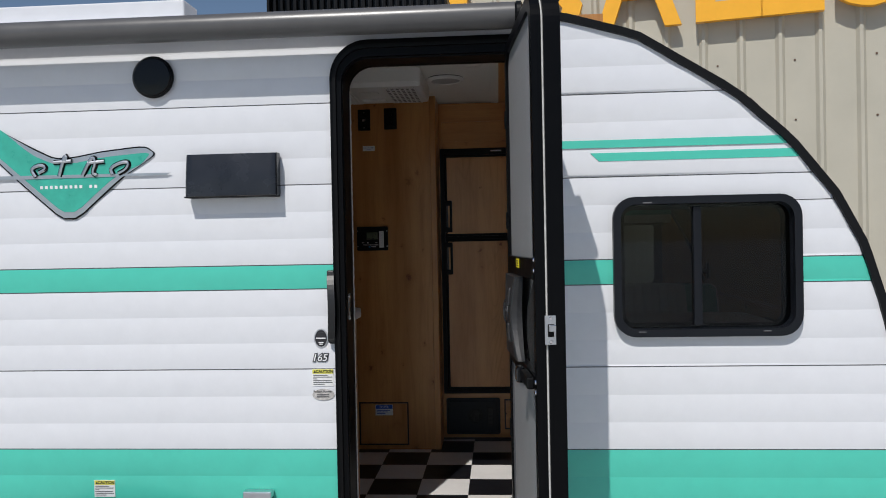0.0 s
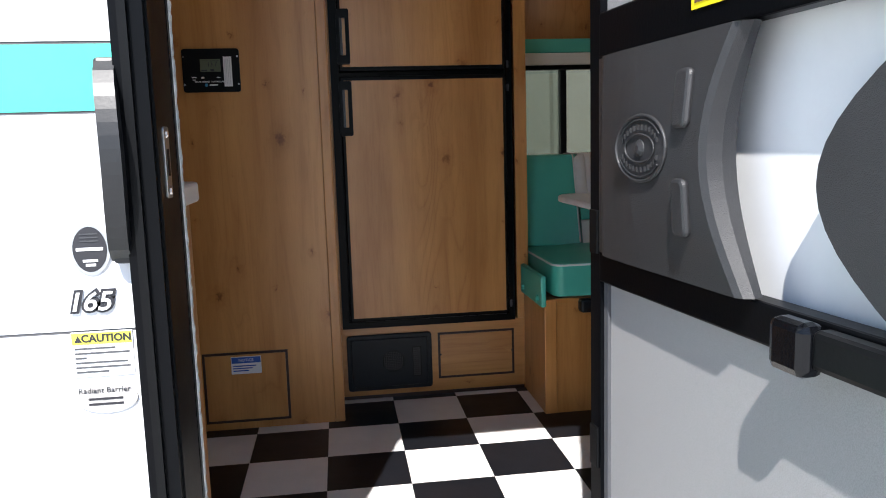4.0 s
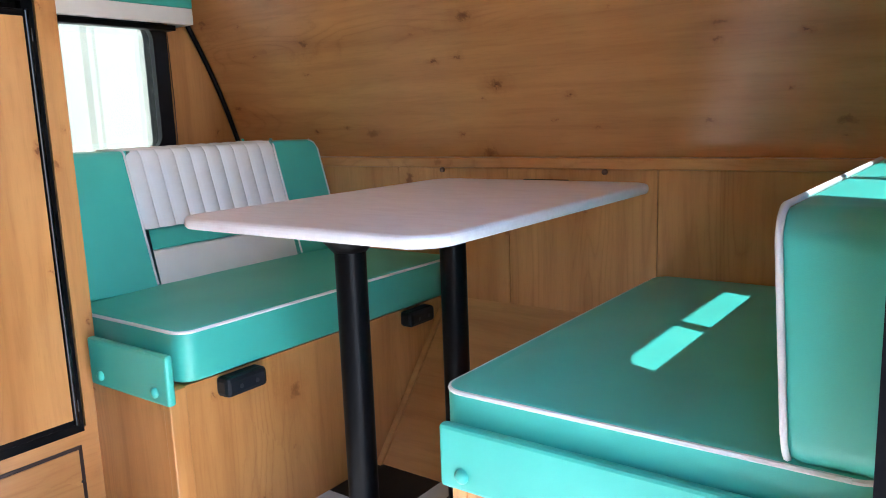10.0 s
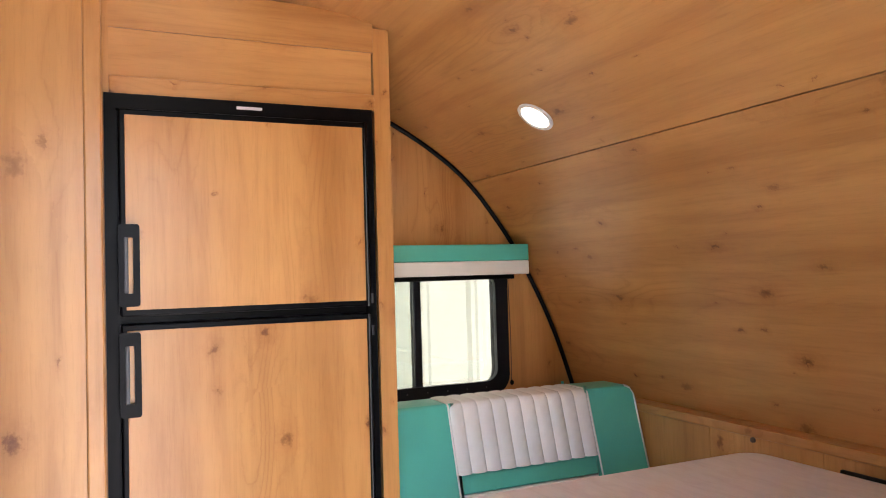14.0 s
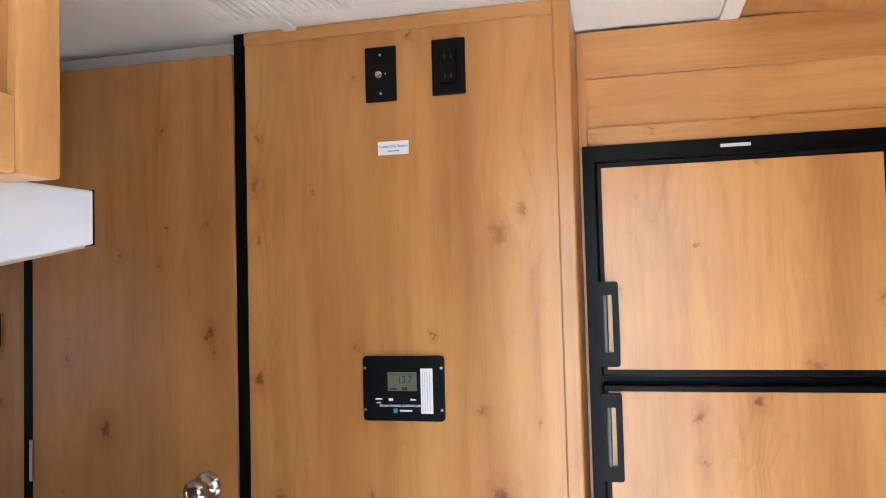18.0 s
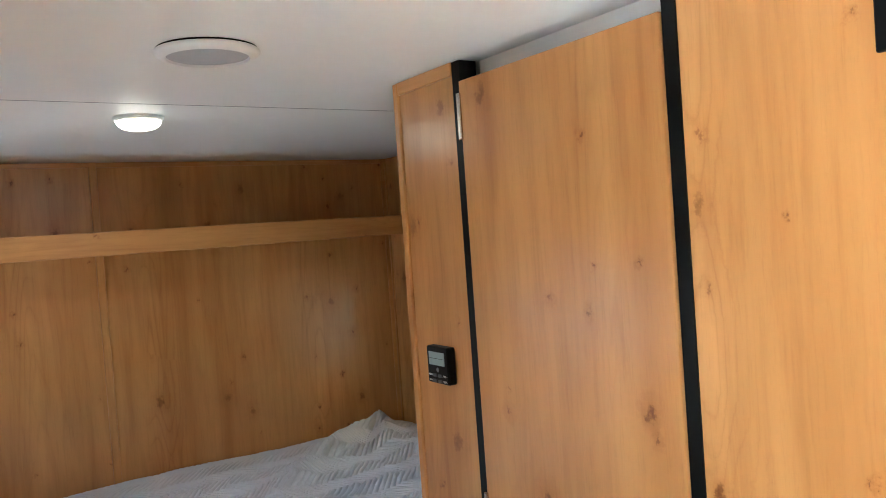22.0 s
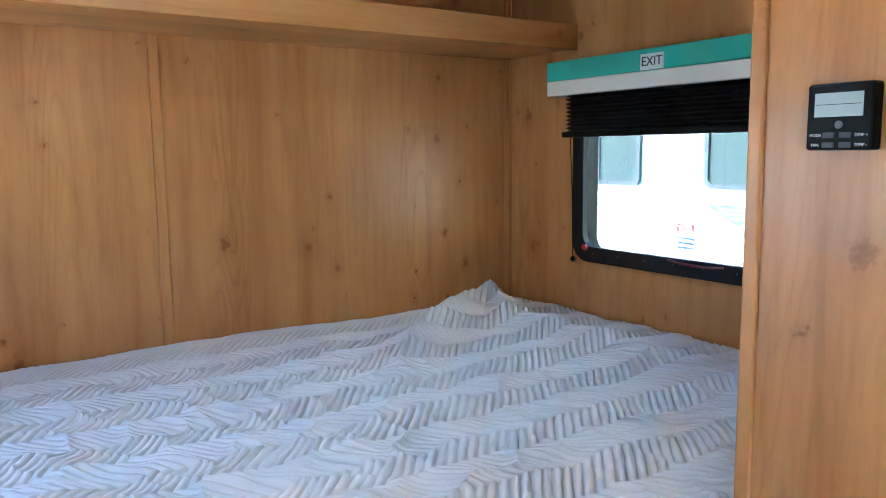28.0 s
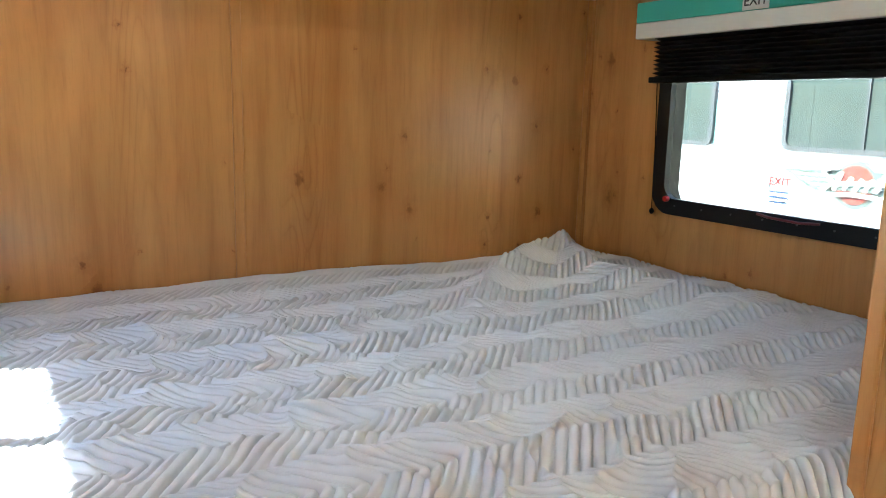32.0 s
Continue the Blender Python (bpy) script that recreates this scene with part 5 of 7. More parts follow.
# set the fittings against the siding
for o in [o for o in scene.objects if o not in before and o.parent is None]:
    if o.type == 'EMPTY' and o.name != "rooftop_air_conditioner":
        x_, y_, z_ = o.location
        o.location = (1.047 * x_ + 0.042, y_ + 0.059, 1.038 * z_ - 0.1155)
        o.scale = (1.047, 1.0, 1.038)
# wheel and fender
wh = thing("wheel", (-1.41, 2.86, 0.36), "black trailer tyre on a white rim", "wheel")
part("tyre", lathe([(0.20, -0.09), (0.31, -0.09), (0.345, -0.06), (0.345, 0.06), (0.31, 0.09), (0.20, 0.09)], (-1.41, 2.64, 0.345), 'y', 40), RUBBER, wh, smooth=True)
part("rim", lathe([(0.205, -0.08), (0.19, -0.05), (0.10, -0.06), (0.05, -0.085), (0.001, -0.085)], (-1.41, 2.64, 0.345), 'y', 32), WHITE_PLASTIC, wh, smooth=True)
fd = thing("fender", (-1.41, WALL_OUT, 0.5), "black curved wheel fender", "fender")
bm = bmesh.new()
rows = []
for q in np.linspace(0.0, math.pi, 24):
    rows.append([bm.verts.new((-1.41 + r * math.cos(q), y, 0.305 + r * math.sin(q))) for r, y in ((0.400, 2.59), (0.400, WALL_OUT), (0.385, WALL_OUT), (0.385, 2.59))])
for A, B in zip(rows, rows[1:]):
    for k in range(4):
        bm.faces.new((A[k], A[(k + 1) % 4], B[(k + 1) % 4], B[k]))
part("arch", bm, BLACK, fd, smooth=False)

# ---------------------------------------------------------------- bathroom wall
bt = thing("wall_bathroom", (-1.07, BATH_Y, FLOOR), "alder panelled bathroom partition with dark joints", "wall", kind="structure")
part("panel", box(-1.012, -0.344, BATH_Y, BATH_Y + 0.02, FLOOR, CEILING - 0.004), WOOD_V, bt)
part("panel", box(-1.804, -1.583, BATH_Y, BATH_Y + 0.02, FLOOR, CEILING - 0.004), WOOD_V, bt)
part("corner_post", box(-0.344, -0.310, BATH_Y - 0.006, BATH_Y + 0.03, FLOOR, CEILING - 0.001, 0.004), WOOD_V, bt)
part("corner_post", box(-1.826, -1.802, BATH_Y - 0.006, BATH_Y + 0.03, FLOOR, CEILING - 0.001, 0.004), WOOD_V, bt)
part("top_rail", box(-1.012, -0.344, BATH_Y - 0.006, BATH_Y + 0.001, CEILING - 0.030, CEILING - 0.001, 0.002), WOOD_H, bt)
part("top_rail", box(-1.802, -1.583, BATH_Y - 0.006, BATH_Y + 0.001, CEILING - 0.030, CEILING - 0.001, 0.002), WOOD_H, bt)
part("side_panel", box(-0.330, -0.312, BATH_Y + 0.03, FAR_IN, FLOOR, CEILING - 0.001), WOOD_V, bt)
part("side_panel", box(-1.824, -1.806, BATH_Y + 0.03, FAR_IN, FLOOR, CEILING - 0.001), WOOD_V, bt)
part("door_stile", box(-1.583, -1.556, BATH_Y - 0.003, BATH_Y + 0.04, FLOOR, CEILING - 0.002), BLACK, bt, "black door stile")
part("door_stile", box(-1.037, -1.012, BATH_Y - 0.003, BATH_Y + 0.04, FLOOR, CEILING - 0.002), BLACK, bt, "black door stile")
part("head", box(-1.556, -1.037, BATH_Y + 0.05, BATH_Y + 0.07, 2.36, CEILING - 0.001), CEIL, bt, "pale head above the bathroom door")
bd = thing("bathroom_door", (-1.28, BATH_Y, FLOOR), "closed alder bathroom door with a nickel knob", "door")
part("door_leaf", box(-1.555, -1.039, BATH_Y - 0.008, BATH_Y + 0.022, FLOOR + 0.01, 2.379, 0.002), WOOD_V, bd)
kn = part("door_knob", lathe([(0.032, 0.0), (0.032, -0.004), (0.024, -0.010), (0.011, -0.014), (0.010, -0.026), (0.022, -0.036), (0.027, -0.048), (0.025, -0.060), (0.014, -0.066), (0.013, -0.064), (0.006, -0.064)], (-1.108, BATH_Y - 0.008, 1.445), 'y', 32), NICKEL, bd, "brushed nickel knob", smooth=True)
for z0 in (2.26, 1.44, 0.70):
    part("hinge", box(-1.561, -1.550, BATH_Y - 0.013, BATH_Y - 0.004, z0, z0 + 0.095, 0.002), NICKEL, bd, "nickel hinge leaf")


def access(name, x0, x1, z0, z1, y, mat, lab, nb_):
    t_ = thing(name, ((x0 + x1) / 2, y, z0), lab, "access panel")
    part("reveal", ring([(x0, z0), (x1, z0), (x1, z1), (x0, z1)], [(x0 + 0.008, z0 + 0.008), (x1 - 0.008, z0 + 0.008), (x1 - 0.008, z1 - 0.008), (x0 + 0.008, z1 - 0.008)], 'y', y - 0.0025, y + 0.004), WOOD_DARK, t_, "dark shadow gap")
    part("panel", box(x0 + 0.0085, x1 - 0.0085, y - 0.004, y + 0.006, z0 + 0.0085, z1 - 0.0085, 0.001), mat, t_)
    for xx in nb_:
        part("screw", lathe([(0.004, 0.0), (0.003, -0.0015)], (xx, y - 0.004, (z0 + z1) / 2 + 0.004), 'y', 8), INK, t_)
    return t_


access("access_panel", -0.76, -0.487, 0.524, 0.760, BATH_Y, WOOD_V, "small alder access panel with a dark reveal", (-0.491,))
access("access_panel", 0.036, 0.320, 0.558, 0.730, FRIDGE_Y, WOOD_H, "small alder drawer panel with a dark reveal", (0.045, 0.312))
nt = thing("notice_label", (-0.62, BATH_Y, 0.715), "small white and blue notice label", "label")
part("sheet", box(-0.669, -0.573, BATH_Y - 0.0055, BATH_Y - 0.0043, 0.688, 0.746, 0.0), PAPER, nt)
part("heading", box(-0.667, -0.575, BATH_Y - 0.0062, BATH_Y - 0.0055, 0.724, 0.744), INK_BLUE, nt)
words("NOTICE", 0.013, (-0.621, BATH_Y - 0.0066, 0.7335), (90, 0, 0), INK_WHITE, nt, "notice_lettering", 0.0003)
for k in range(3):
    part("text_bar", box(-0.663, -0.590 - 0.012 * k, BATH_Y - 0.0062, BATH_Y - 0.0055, 0.713 - k * 0.008, 0.7165 - k * 0.008), INK_BLUE, nt)

# solar controller
so = thing("solar_controller", (-0.666, BATH_Y, 1.591), "black solar charge controller panel with a small display", "controller")
FY = BATH_Y - 0.011
part("plate", prism(rr(-0.752, -0.581, 1.591, 1.722, 0.008), 'y', FY, BATH_Y, 0.002), BLACK, so)
d_ = part("display", box(-0.698, -0.637, FY - 0.002, FY + 0.002, 1.652, 1.690), LCD, so, "grey green display")
words("13.7", 0.021, (-0.662, FY - 0.0025, 1.674), (90, 0, 0), INK, d_, "display_digits", 0.0003, sx=0.85)
part("display_mark", box(-0.668, -0.657, FY - 0.0027, FY - 0.002, 1.653, 1.660), INK, d_)
part("display_mark", box(-0.695, -0.678, FY - 0.0027, FY - 0.002, 1.654, 1.658), INK, d_)
part("display_mark", box(-0.695, -0.640, FY - 0.0027, FY - 0.002, 1.6845, 1.6855), INK, d_)
words("SOLAR CHARGE CONTROLLER", 0.0062, (-0.673, FY - 0.0008, 1.622), (90, 0, 0), INK_WHITE, so, "panel_lettering", 0.0004, bold=0.0001)
part("maker_dot", disc((-0.683, 1.612), 0.0048, 'y', FY - 0.001, FY), plain("blue_dot", (0.04, 0.25, 0.45), 0.4), so)
part("maker_bar", box(-0.674, -0.648, FY - 0.001, FY, 1.6105, 1.6138), INK_WHITE, so)
part("usb_port", box(-0.725, -0.711, FY - 0.001, FY, 1.634, 1.637), INK_WHITE, so)
part("text_bar", box(-0.723, -0.714, FY - 0.001, FY, 1.627, 1.629), INK_WHITE, so)
part("button_mark", box(-0.697, -0.688, FY - 0.001, FY, 1.632, 1.637), INK_WHITE, so)
part("button_mark", box(-0.651, -0.640, FY - 0.001, FY, 1.633, 1.636), INK_WHITE, so)
sk = part("strip_label", box(-0.629, -0.604, FY - 0.0015, FY, 1.607, 1.697), PAPER, so, "white strip label with fine print")
for k in range(4):
    part("text_bar", box(-0.6255 + k * 0.005, -0.6247 + k * 0.005, FY - 0.0019, FY - 0.0015, 1.614, 1.690), PALE_PRINT, sk)
for xx in (-0.748, -0.585):
    for zz in (1.614, 1.698):
        part("screw", lathe([(0.0032, 0.0), (0.003, -0.0015)], (xx + (0.001 if xx < -0.7 else -0.001), FY, zz), 'y', 8), STEEL, so)

# wall plates
p1 = thing("antenna_plate", (-0.701, BATH_Y, 2.305), "black coaxial antenna wall plate", "wall plate")
part("plate", box(-0.735, -0.667, BATH_Y - 0.007, BATH_Y, 2.247, 2.363, 0.003), BLACK, p1)
part("connector", lathe([(0.0075, 0.0), (0.0075, -0.006), (0.005, -0.008), (0.005, -0.014)], (-0.703, BATH_Y - 0.007, 2.302), 'y', 12), CHROME, p1, "chrome coaxial connector")
for zz in (2.264, 2.345):
    part("screw", lathe([(0.003, 0.0), (0.002, -0.001)], (-0.701, BATH_Y - 0.007, zz), 'y', 8), STEEL, p1)
part("indicator", lathe([(0.002, 0.0), (0.001, -0.001)], (-0.690, BATH_Y - 0.007, 2.305), 'y', 8), STEEL, p1)
p2 = thing("power_outlet", (-0.557, BATH_Y, 2.307), "black double power outlet on the wall", "outlet")
part("plate", box(-0.591, -0.521, BATH_Y - 0.007, BATH_Y, 2.250, 2.366, 0.003), BLACK, p2)
part("insert", box(-0.573, -0.539, BATH_Y - 0.009, BATH_Y - 0.006, 2.272, 2.344, 0.002), BLACK_GLOSS, p2)
for zz in (2.288, 2.328):
    for xx in (-0.5625, -0.5495):
        part("slot", box(xx - 0.001, xx + 0.001, BATH_Y - 0.0096, BATH_Y - 0.009, zz - 0.004, zz + 0.004), INK, p2)
tvl = thing("bracket_label", (-0.678, BATH_Y, 2.150), "small white printed label on the panel", "label")
part("sheet", box(-0.711, -0.645, BATH_Y - 0.0015, BATH_Y, 2.136, 2.164), PAPER, tvl)
words("Center of TV Bracket", 0.0078, (-0.678, BATH_Y - 0.002, 2.153), (90, 0, 0), INK_BLUE, tvl, "label_lettering", 0.0002, sx=0.9)
part("text_bar", box(-0.690, -0.666, BATH_Y - 0.002, BATH_Y - 0.0015, 2.1425, 2.1442), INK_BLUE, tvl)

# thermostat
th = thing("thermostat", (-1.677, BATH_Y, 1.748), "black wall thermostat with a grey display", "thermostat")
part("case", box(-1.719, -1.635, BATH_Y - 0.022, BATH_Y, 1.748, 1.830, 0.004), BLACK, th)
part("screen", box(-1.708, -1.648, BATH_Y - 0.0232, BATH_Y - 0.021, 1.789, 1.818), LCD_GREY, th, "grey display")
part("screen_line", box(-1.706, -1.650, BATH_Y - 0.0238, BATH_Y - 0.0232, 1.8035, 1.8043), INK, th)
part("emblem", lathe([(0.0052, 0.0), (0.004, -0.001)], (-1.677, BATH_Y - 0.022, 1.779), 'y', 14), GREY, th)
for zz, a, b in ((1.7665, "MODE", "TEMP +"), (1.7545, "FAN", "TEMP -")):
    for xx in (-1.689, -1.668):
        part("button", box(xx - 0.0075, xx + 0.0075, BATH_Y - 0.0245, BATH_Y - 0.021, zz - 0.0035, zz + 0.0035, 0.0015), DARK_GREY, th)
    words(a, 0.0052, (-1.706, BATH_Y - 0.0224, zz), (90, 0, 0), INK_WHITE, th, "button_lettering", 0.0002)
    words(b, 0.0052, (-1.649, BATH_Y - 0.0224, zz), (90, 0, 0), INK_WHITE, th, "button_lettering", 0.0002)

th.location += Vector((-0.012, 0, -0.004))

# ---------------------------------------------------------------- fridge column
fc = thing("fridge_cabinet", (0.02, FRIDGE_Y, FLOOR), "alder cabinet column built round the fridge", "cabinet")
part("lower_board", box(-0.317, 0.358, FRIDGE_Y, FRIDGE_Y + 0.02, FLOOR, 0.768), WOOD_H, fc)
part("stile", box(0.329, 0.372, FRIDGE_Y - 0.002, FRIDGE_Y + 0.02, 0.769, 2.376), WOOD_V, fc)
part("stile", box(-0.317, -0.299, FRIDGE_Y - 0.001, FRIDGE_Y + 0.02, 0.769, 2.417), WOOD_V, fc)
part("rail", box(-0.299, 0.329, FRIDGE_Y - 0.005, FRIDGE_Y + 0.02, 2.160, 2.202, 0.002), WOOD_H, fc)
part("top_board", prism([(-0.299, 2.3125), (0.329, 2.3125), (0.329, 2.387), (0.24, 2.411), (0.10, 2.4165), (-0.299, 2.4175)], 'y', FRIDGE_Y - 0.001, FRIDGE_Y + 0.02), WOOD_H, fc)
part("cabinet_door", box(-0.299, 0.325, FRIDGE_Y + 0.0035, FRIDGE_Y + 0.024, 2.2025, 2.3122), WOOD_H, fc, "recessed alder cupboard front")
part("side", box(0.352, 0.372, FRIDGE_Y + 0.02, FAR_IN, FLOOR, 2.376), WOOD_V, fc)
part("back", box(-0.317, 0.352, FAR_IN - 0.03, FAR_IN - 0.012, FLOOR, 2.36), WOOD_V, fc)
part("base_line", box(-0.317, 0.352, FRIDGE_Y - 0.002, FRIDGE_Y + 0.0, FLOOR, FLOOR + 0.012), WOOD_DARK, fc)

fg = thing("refrigerator", (0.015, FRIDGE_Y, 0.765), "two-door fridge with alder door panels in black frames", "refrigerator")
part("body", box(-0.296, 0.326, FRIDGE_Y + 0.003, FAR_IN - 0.05, 0.772, 2.155), BLACK, fg)
part("outer_frame", ring([(-0.2985, 0.766), (0.3285, 0.766), (0.3285, 2.159), (-0.2985, 2.159)], [(-0.274, 0.790), (0.306, 0.790), (0.306, 2.124), (-0.274, 2.124)], 'y', FRIDGE_Y - 0.018, FRIDGE_Y + 0.01), BLACK_PAINT, fg, "black outer frame")
part("maker_bar", box(-0.010, 0.050, FRIDGE_Y - 0.0195, FRIDGE_Y - 0.018, 2.139, 2.146), INK_WHITE, fg, "small white maker's mark")
for z0, z1, nm in ((0.798, 1.645, "lower"), (1.662, 2.118, "upper")):
    dr = part("fridge_door", box(-0.270, 0.299, FRIDGE_Y - 0.055, FRIDGE_Y + 0.0, z0, z1, 0.004), BLACK_PAINT, fg, "black framed fridge door")
    part("door_panel", box(-0.258, 0.288, FRIDGE_Y - 0.0575, FRIDGE_Y - 0.050, z0 + 0.014, z1 - 0.014, 0.001), WOOD_V, dr, "alder door panel")
    part("edge_strip", box(0.290, 0.2995, FRIDGE_Y - 0.062, FRIDGE_Y - 0.052, z0, z1, 0.003), BLACK_GLOSS, dr)
    h0, h1 = (1.447, 1.628) if nm == "lower" else (1.684, 1.862)
    hd = part("handle", ring(rr(-0.274, -0.231, h0, h1, 0.006), rr(-0.263, -0.244, h0 + 0.028, h1 - 0.028, 0.003), 'y', FRIDGE_Y - 0.078, FRIDGE_Y - 0.058), BLACK_PAINT, dr, "black pull handle")
    part("grip", box(-0.263, -0.254, FRIDGE_Y - 0.074, FRIDGE_Y - 0.060, h0 + 0.028, h1 - 0.028, 0.002), DARK_GREY, hd)
for zz in (1.60, 1.68, 0.83):
    part("hinge_pin", lathe([(0.004, -0.012), (0.004, 0.012)], (0.312, FRIDGE_Y - 0.03, zz), 'z', 10), DARK_GREY, fg)

fu = thing("furnace_grille", (-0.145, FRIDGE_Y, 0.535), "dark grey furnace access panel with round vents", "grille")
part("frame", prism(rr(-0.300, 0.006, 0.533, 0.738, 0.012), 'y', FRIDGE_Y - 0.014, FRIDGE_Y, 0.003), CHARCOAL, fu)
part("face", prism(rr(-0.285, -0.010, 0.548, 0.724, 0.008), 'y', FRIDGE_Y - 0.020, FRIDGE_Y - 0.013, 0.003), CHARCOAL, fu)
gv = part("round_vent", prism([(-0.135 + 0.042 * math.cos(q), 0.640 + 0.042 * math.sin(q)) for q in np.linspace(math.pi / 8, 2 * math.pi + math.pi / 8, 8, endpoint=False)], 'y', FRIDGE_Y - 0.0215, FRIDGE_Y - 0.019), BLACK, fu, "eight-sided perforated vent")
bm = bmesh.new()
for i in range(-6, 7):
    for j in range(-6, 7):
        if i * i + j * j < 34:
            disc((-0.135 + i * 0.0064, 0.640 + j * 0.0064), 0.0022, 'y', FRIDGE_Y - 0.0228, FRIDGE_Y - 0.0212, 6, 0, bm)
tagged(part("perforation", bm, PERFORATED, gv), kind="stuff")
g2 = part("slot_vent", box(-0.066, -0.034, FRIDGE_Y - 0.0215, FRIDGE_Y - 0.019, 0.580, 0.690), BLACK, fu, "narrow perforated vent")
for k in range(14):
    part("slot", box(-0.063, -0.037, FRIDGE_Y - 0.0228, FRIDGE_Y - 0.0212, 0.584 + k * 0.0075, 0.5875 + k * 0.0075), PERFORATED, g2)
for o, dx in ((fc, 0.006), (fg, -0.006), (fu, 0.006)):
    o.location.x += dx

# ---------------------------------------------------------------- dinette


def piping_loop(x0, x1, y0, y1, z, c=0.035, r=0.0038):
    pts = [(a, b, z) for a, b in rr(x0, x1, y0, y1, c, 5)]
    pts.append(pts[0])
    return tube(pts, r, 6)


def rounded_pad(x0, x1, y0, y1, z0, z1, c, r):
    bm_ = prism(rr(x0, x1, y0, y1, c, 6), 'z', z0, z1, r, None, 4)
    return bm_


def seat(name, x0, x1, y0, y1, z0, z1, label):
    t_ = thing(name, ((x0 + x1) / 2, (y0 + y1) / 2, z0), label, "cushion", "dinette cushions")
    # top drawn as a crowned grid over a rounded block
    part("pad", rounded_pad(x0, x1, y0, y1, z0, z1, 0.04, 0.010), TEAL, t_, "", True)
    part("top_piping", piping_loop(x0 + 0.002, x1 - 0.002, y0 + 0.002, y1 - 0.002, z1 - 0.006, 0.038), WHITE_VINYL, t_, "white piping")
    bm_ = bmesh.new()
    n1, n2 = 26, 18
    rows_ = []
    for i in range(n1 + 1):
        row_ = []
        for j in range(n2 + 1):
            u, v = i / n1, j / n2
            cr = 0.011 * (1 - abs(2 * u - 1) ** 5) * (1 - abs(2 * v - 1) ** 5) + 0.002 * noise.noise(Vector((u * 7 + x0 * 5, v * 5, z1)))
            row_.append(bm_.verts.new((x0 + 0.014 + (x1 - x0 - 0.028) * u, y0 + 0.014 + (y1 - y0 - 0.028) * v, z1 - 0.002 + cr)))
        rows_.append(row_)
    for i in range(n1):
        for j in range(n2):
            bm_.faces.new((rows_[i][j], rows_[i + 1][j], rows_[i + 1][j + 1], rows_[i][j + 1]))
    part("crown", bm_, TEAL, t_, "", True)
    return t_


# far bench
b1 = thing("dinette_bench", (0.83, 4.6, FLOOR), "alder dinette bench box below the far window", "bench", "dinette benches")
part("end_panel", box(0.363, 0.381, 4.155, FRIDGE_Y + 0.1, FLOOR, 0.892), WOOD_V, b1)
part("corner_post", box(0.360, 0.402, 4.134, 4.158, FLOOR, 0.893, 0.003), WOOD_V, b1)
part("front_panel", box(0.402, REAR, 4.140, 4.158, FLOOR, 0.893), WOOD_V, b1)
part("top", box(0.381, REAR, 4.158, FAR_IN + 0.016, 0.872, 0.893), WOOD_V, b1)
part("storage_ledge", box(0.376, REAR + 0.03, 4.765, FAR_IN + 0.013, 1.275, 1.292, 0.002), WOOD_H, b1, "alder ledge behind the backrest")
part("ledge_front", box(0.374, REAR + 0.03, 4.765, 4.783, 0.894, 1.274), WOOD_H, b1)
part("ledge_slot", box(0.62, 0.86, 4.85, 4.865, 1.292, 1.296, 0.001), BLACK, b1, "black slot pull")
for xx in (0.474, 1.085):
    pl = part("pull", box(xx, xx + 0.108, 4.098, 4.140, 0.848, 0.892, 0.010), CHARCOAL, b1, "dark grey bumper bracket")
    part("hole", lathe([(0.005, 0.0), (0.005, -0.001)], (xx + 0.036, 4.0975, 0.868), 'y', 10), INK, pl)
    part("hole", lathe([(0.005, 0.0), (0.005, -0.001)], (xx + 0.078, 4.0975, 0.868), 'y', 10), INK, pl)
seat("seat_cushion", 0.388, 1.315, 4.118, 4.70, 0.897, 1.008, "seafoam vinyl seat cushion with white piping on the far bench")


def bolster(x0, x1, y0, y1, z0, z1, buttons, label):
    t_ = thing("bolster_strip", (x1, (y0 + y1) / 2, z0), label, "bolster", "bolster strips")
    part("pad", box(x0, x1, y0, y1, z0, z1, 0.006), TEAL, t_)
    for yy in buttons:
        part("button", lathe([(0.011, 0.0), (0.011, -0.004), (0.007, -0.008), (0.001, -0.009)], (x0, yy, z0 + 0.025), 'x', 14), TEAL, t_, "covered button", True)
    return t_


bolster(0.342, 0.3605, 4.108, 4.390, 0.868, 0.972, (4.15, 4.345), "seafoam vinyl bolster strip on the far bench end")
bolster(0.372, 0.392, 2.80, 3.476, 0.868, 0.966, (3.435, 2.86), "seafoam vinyl bolster strip on the near bench end")


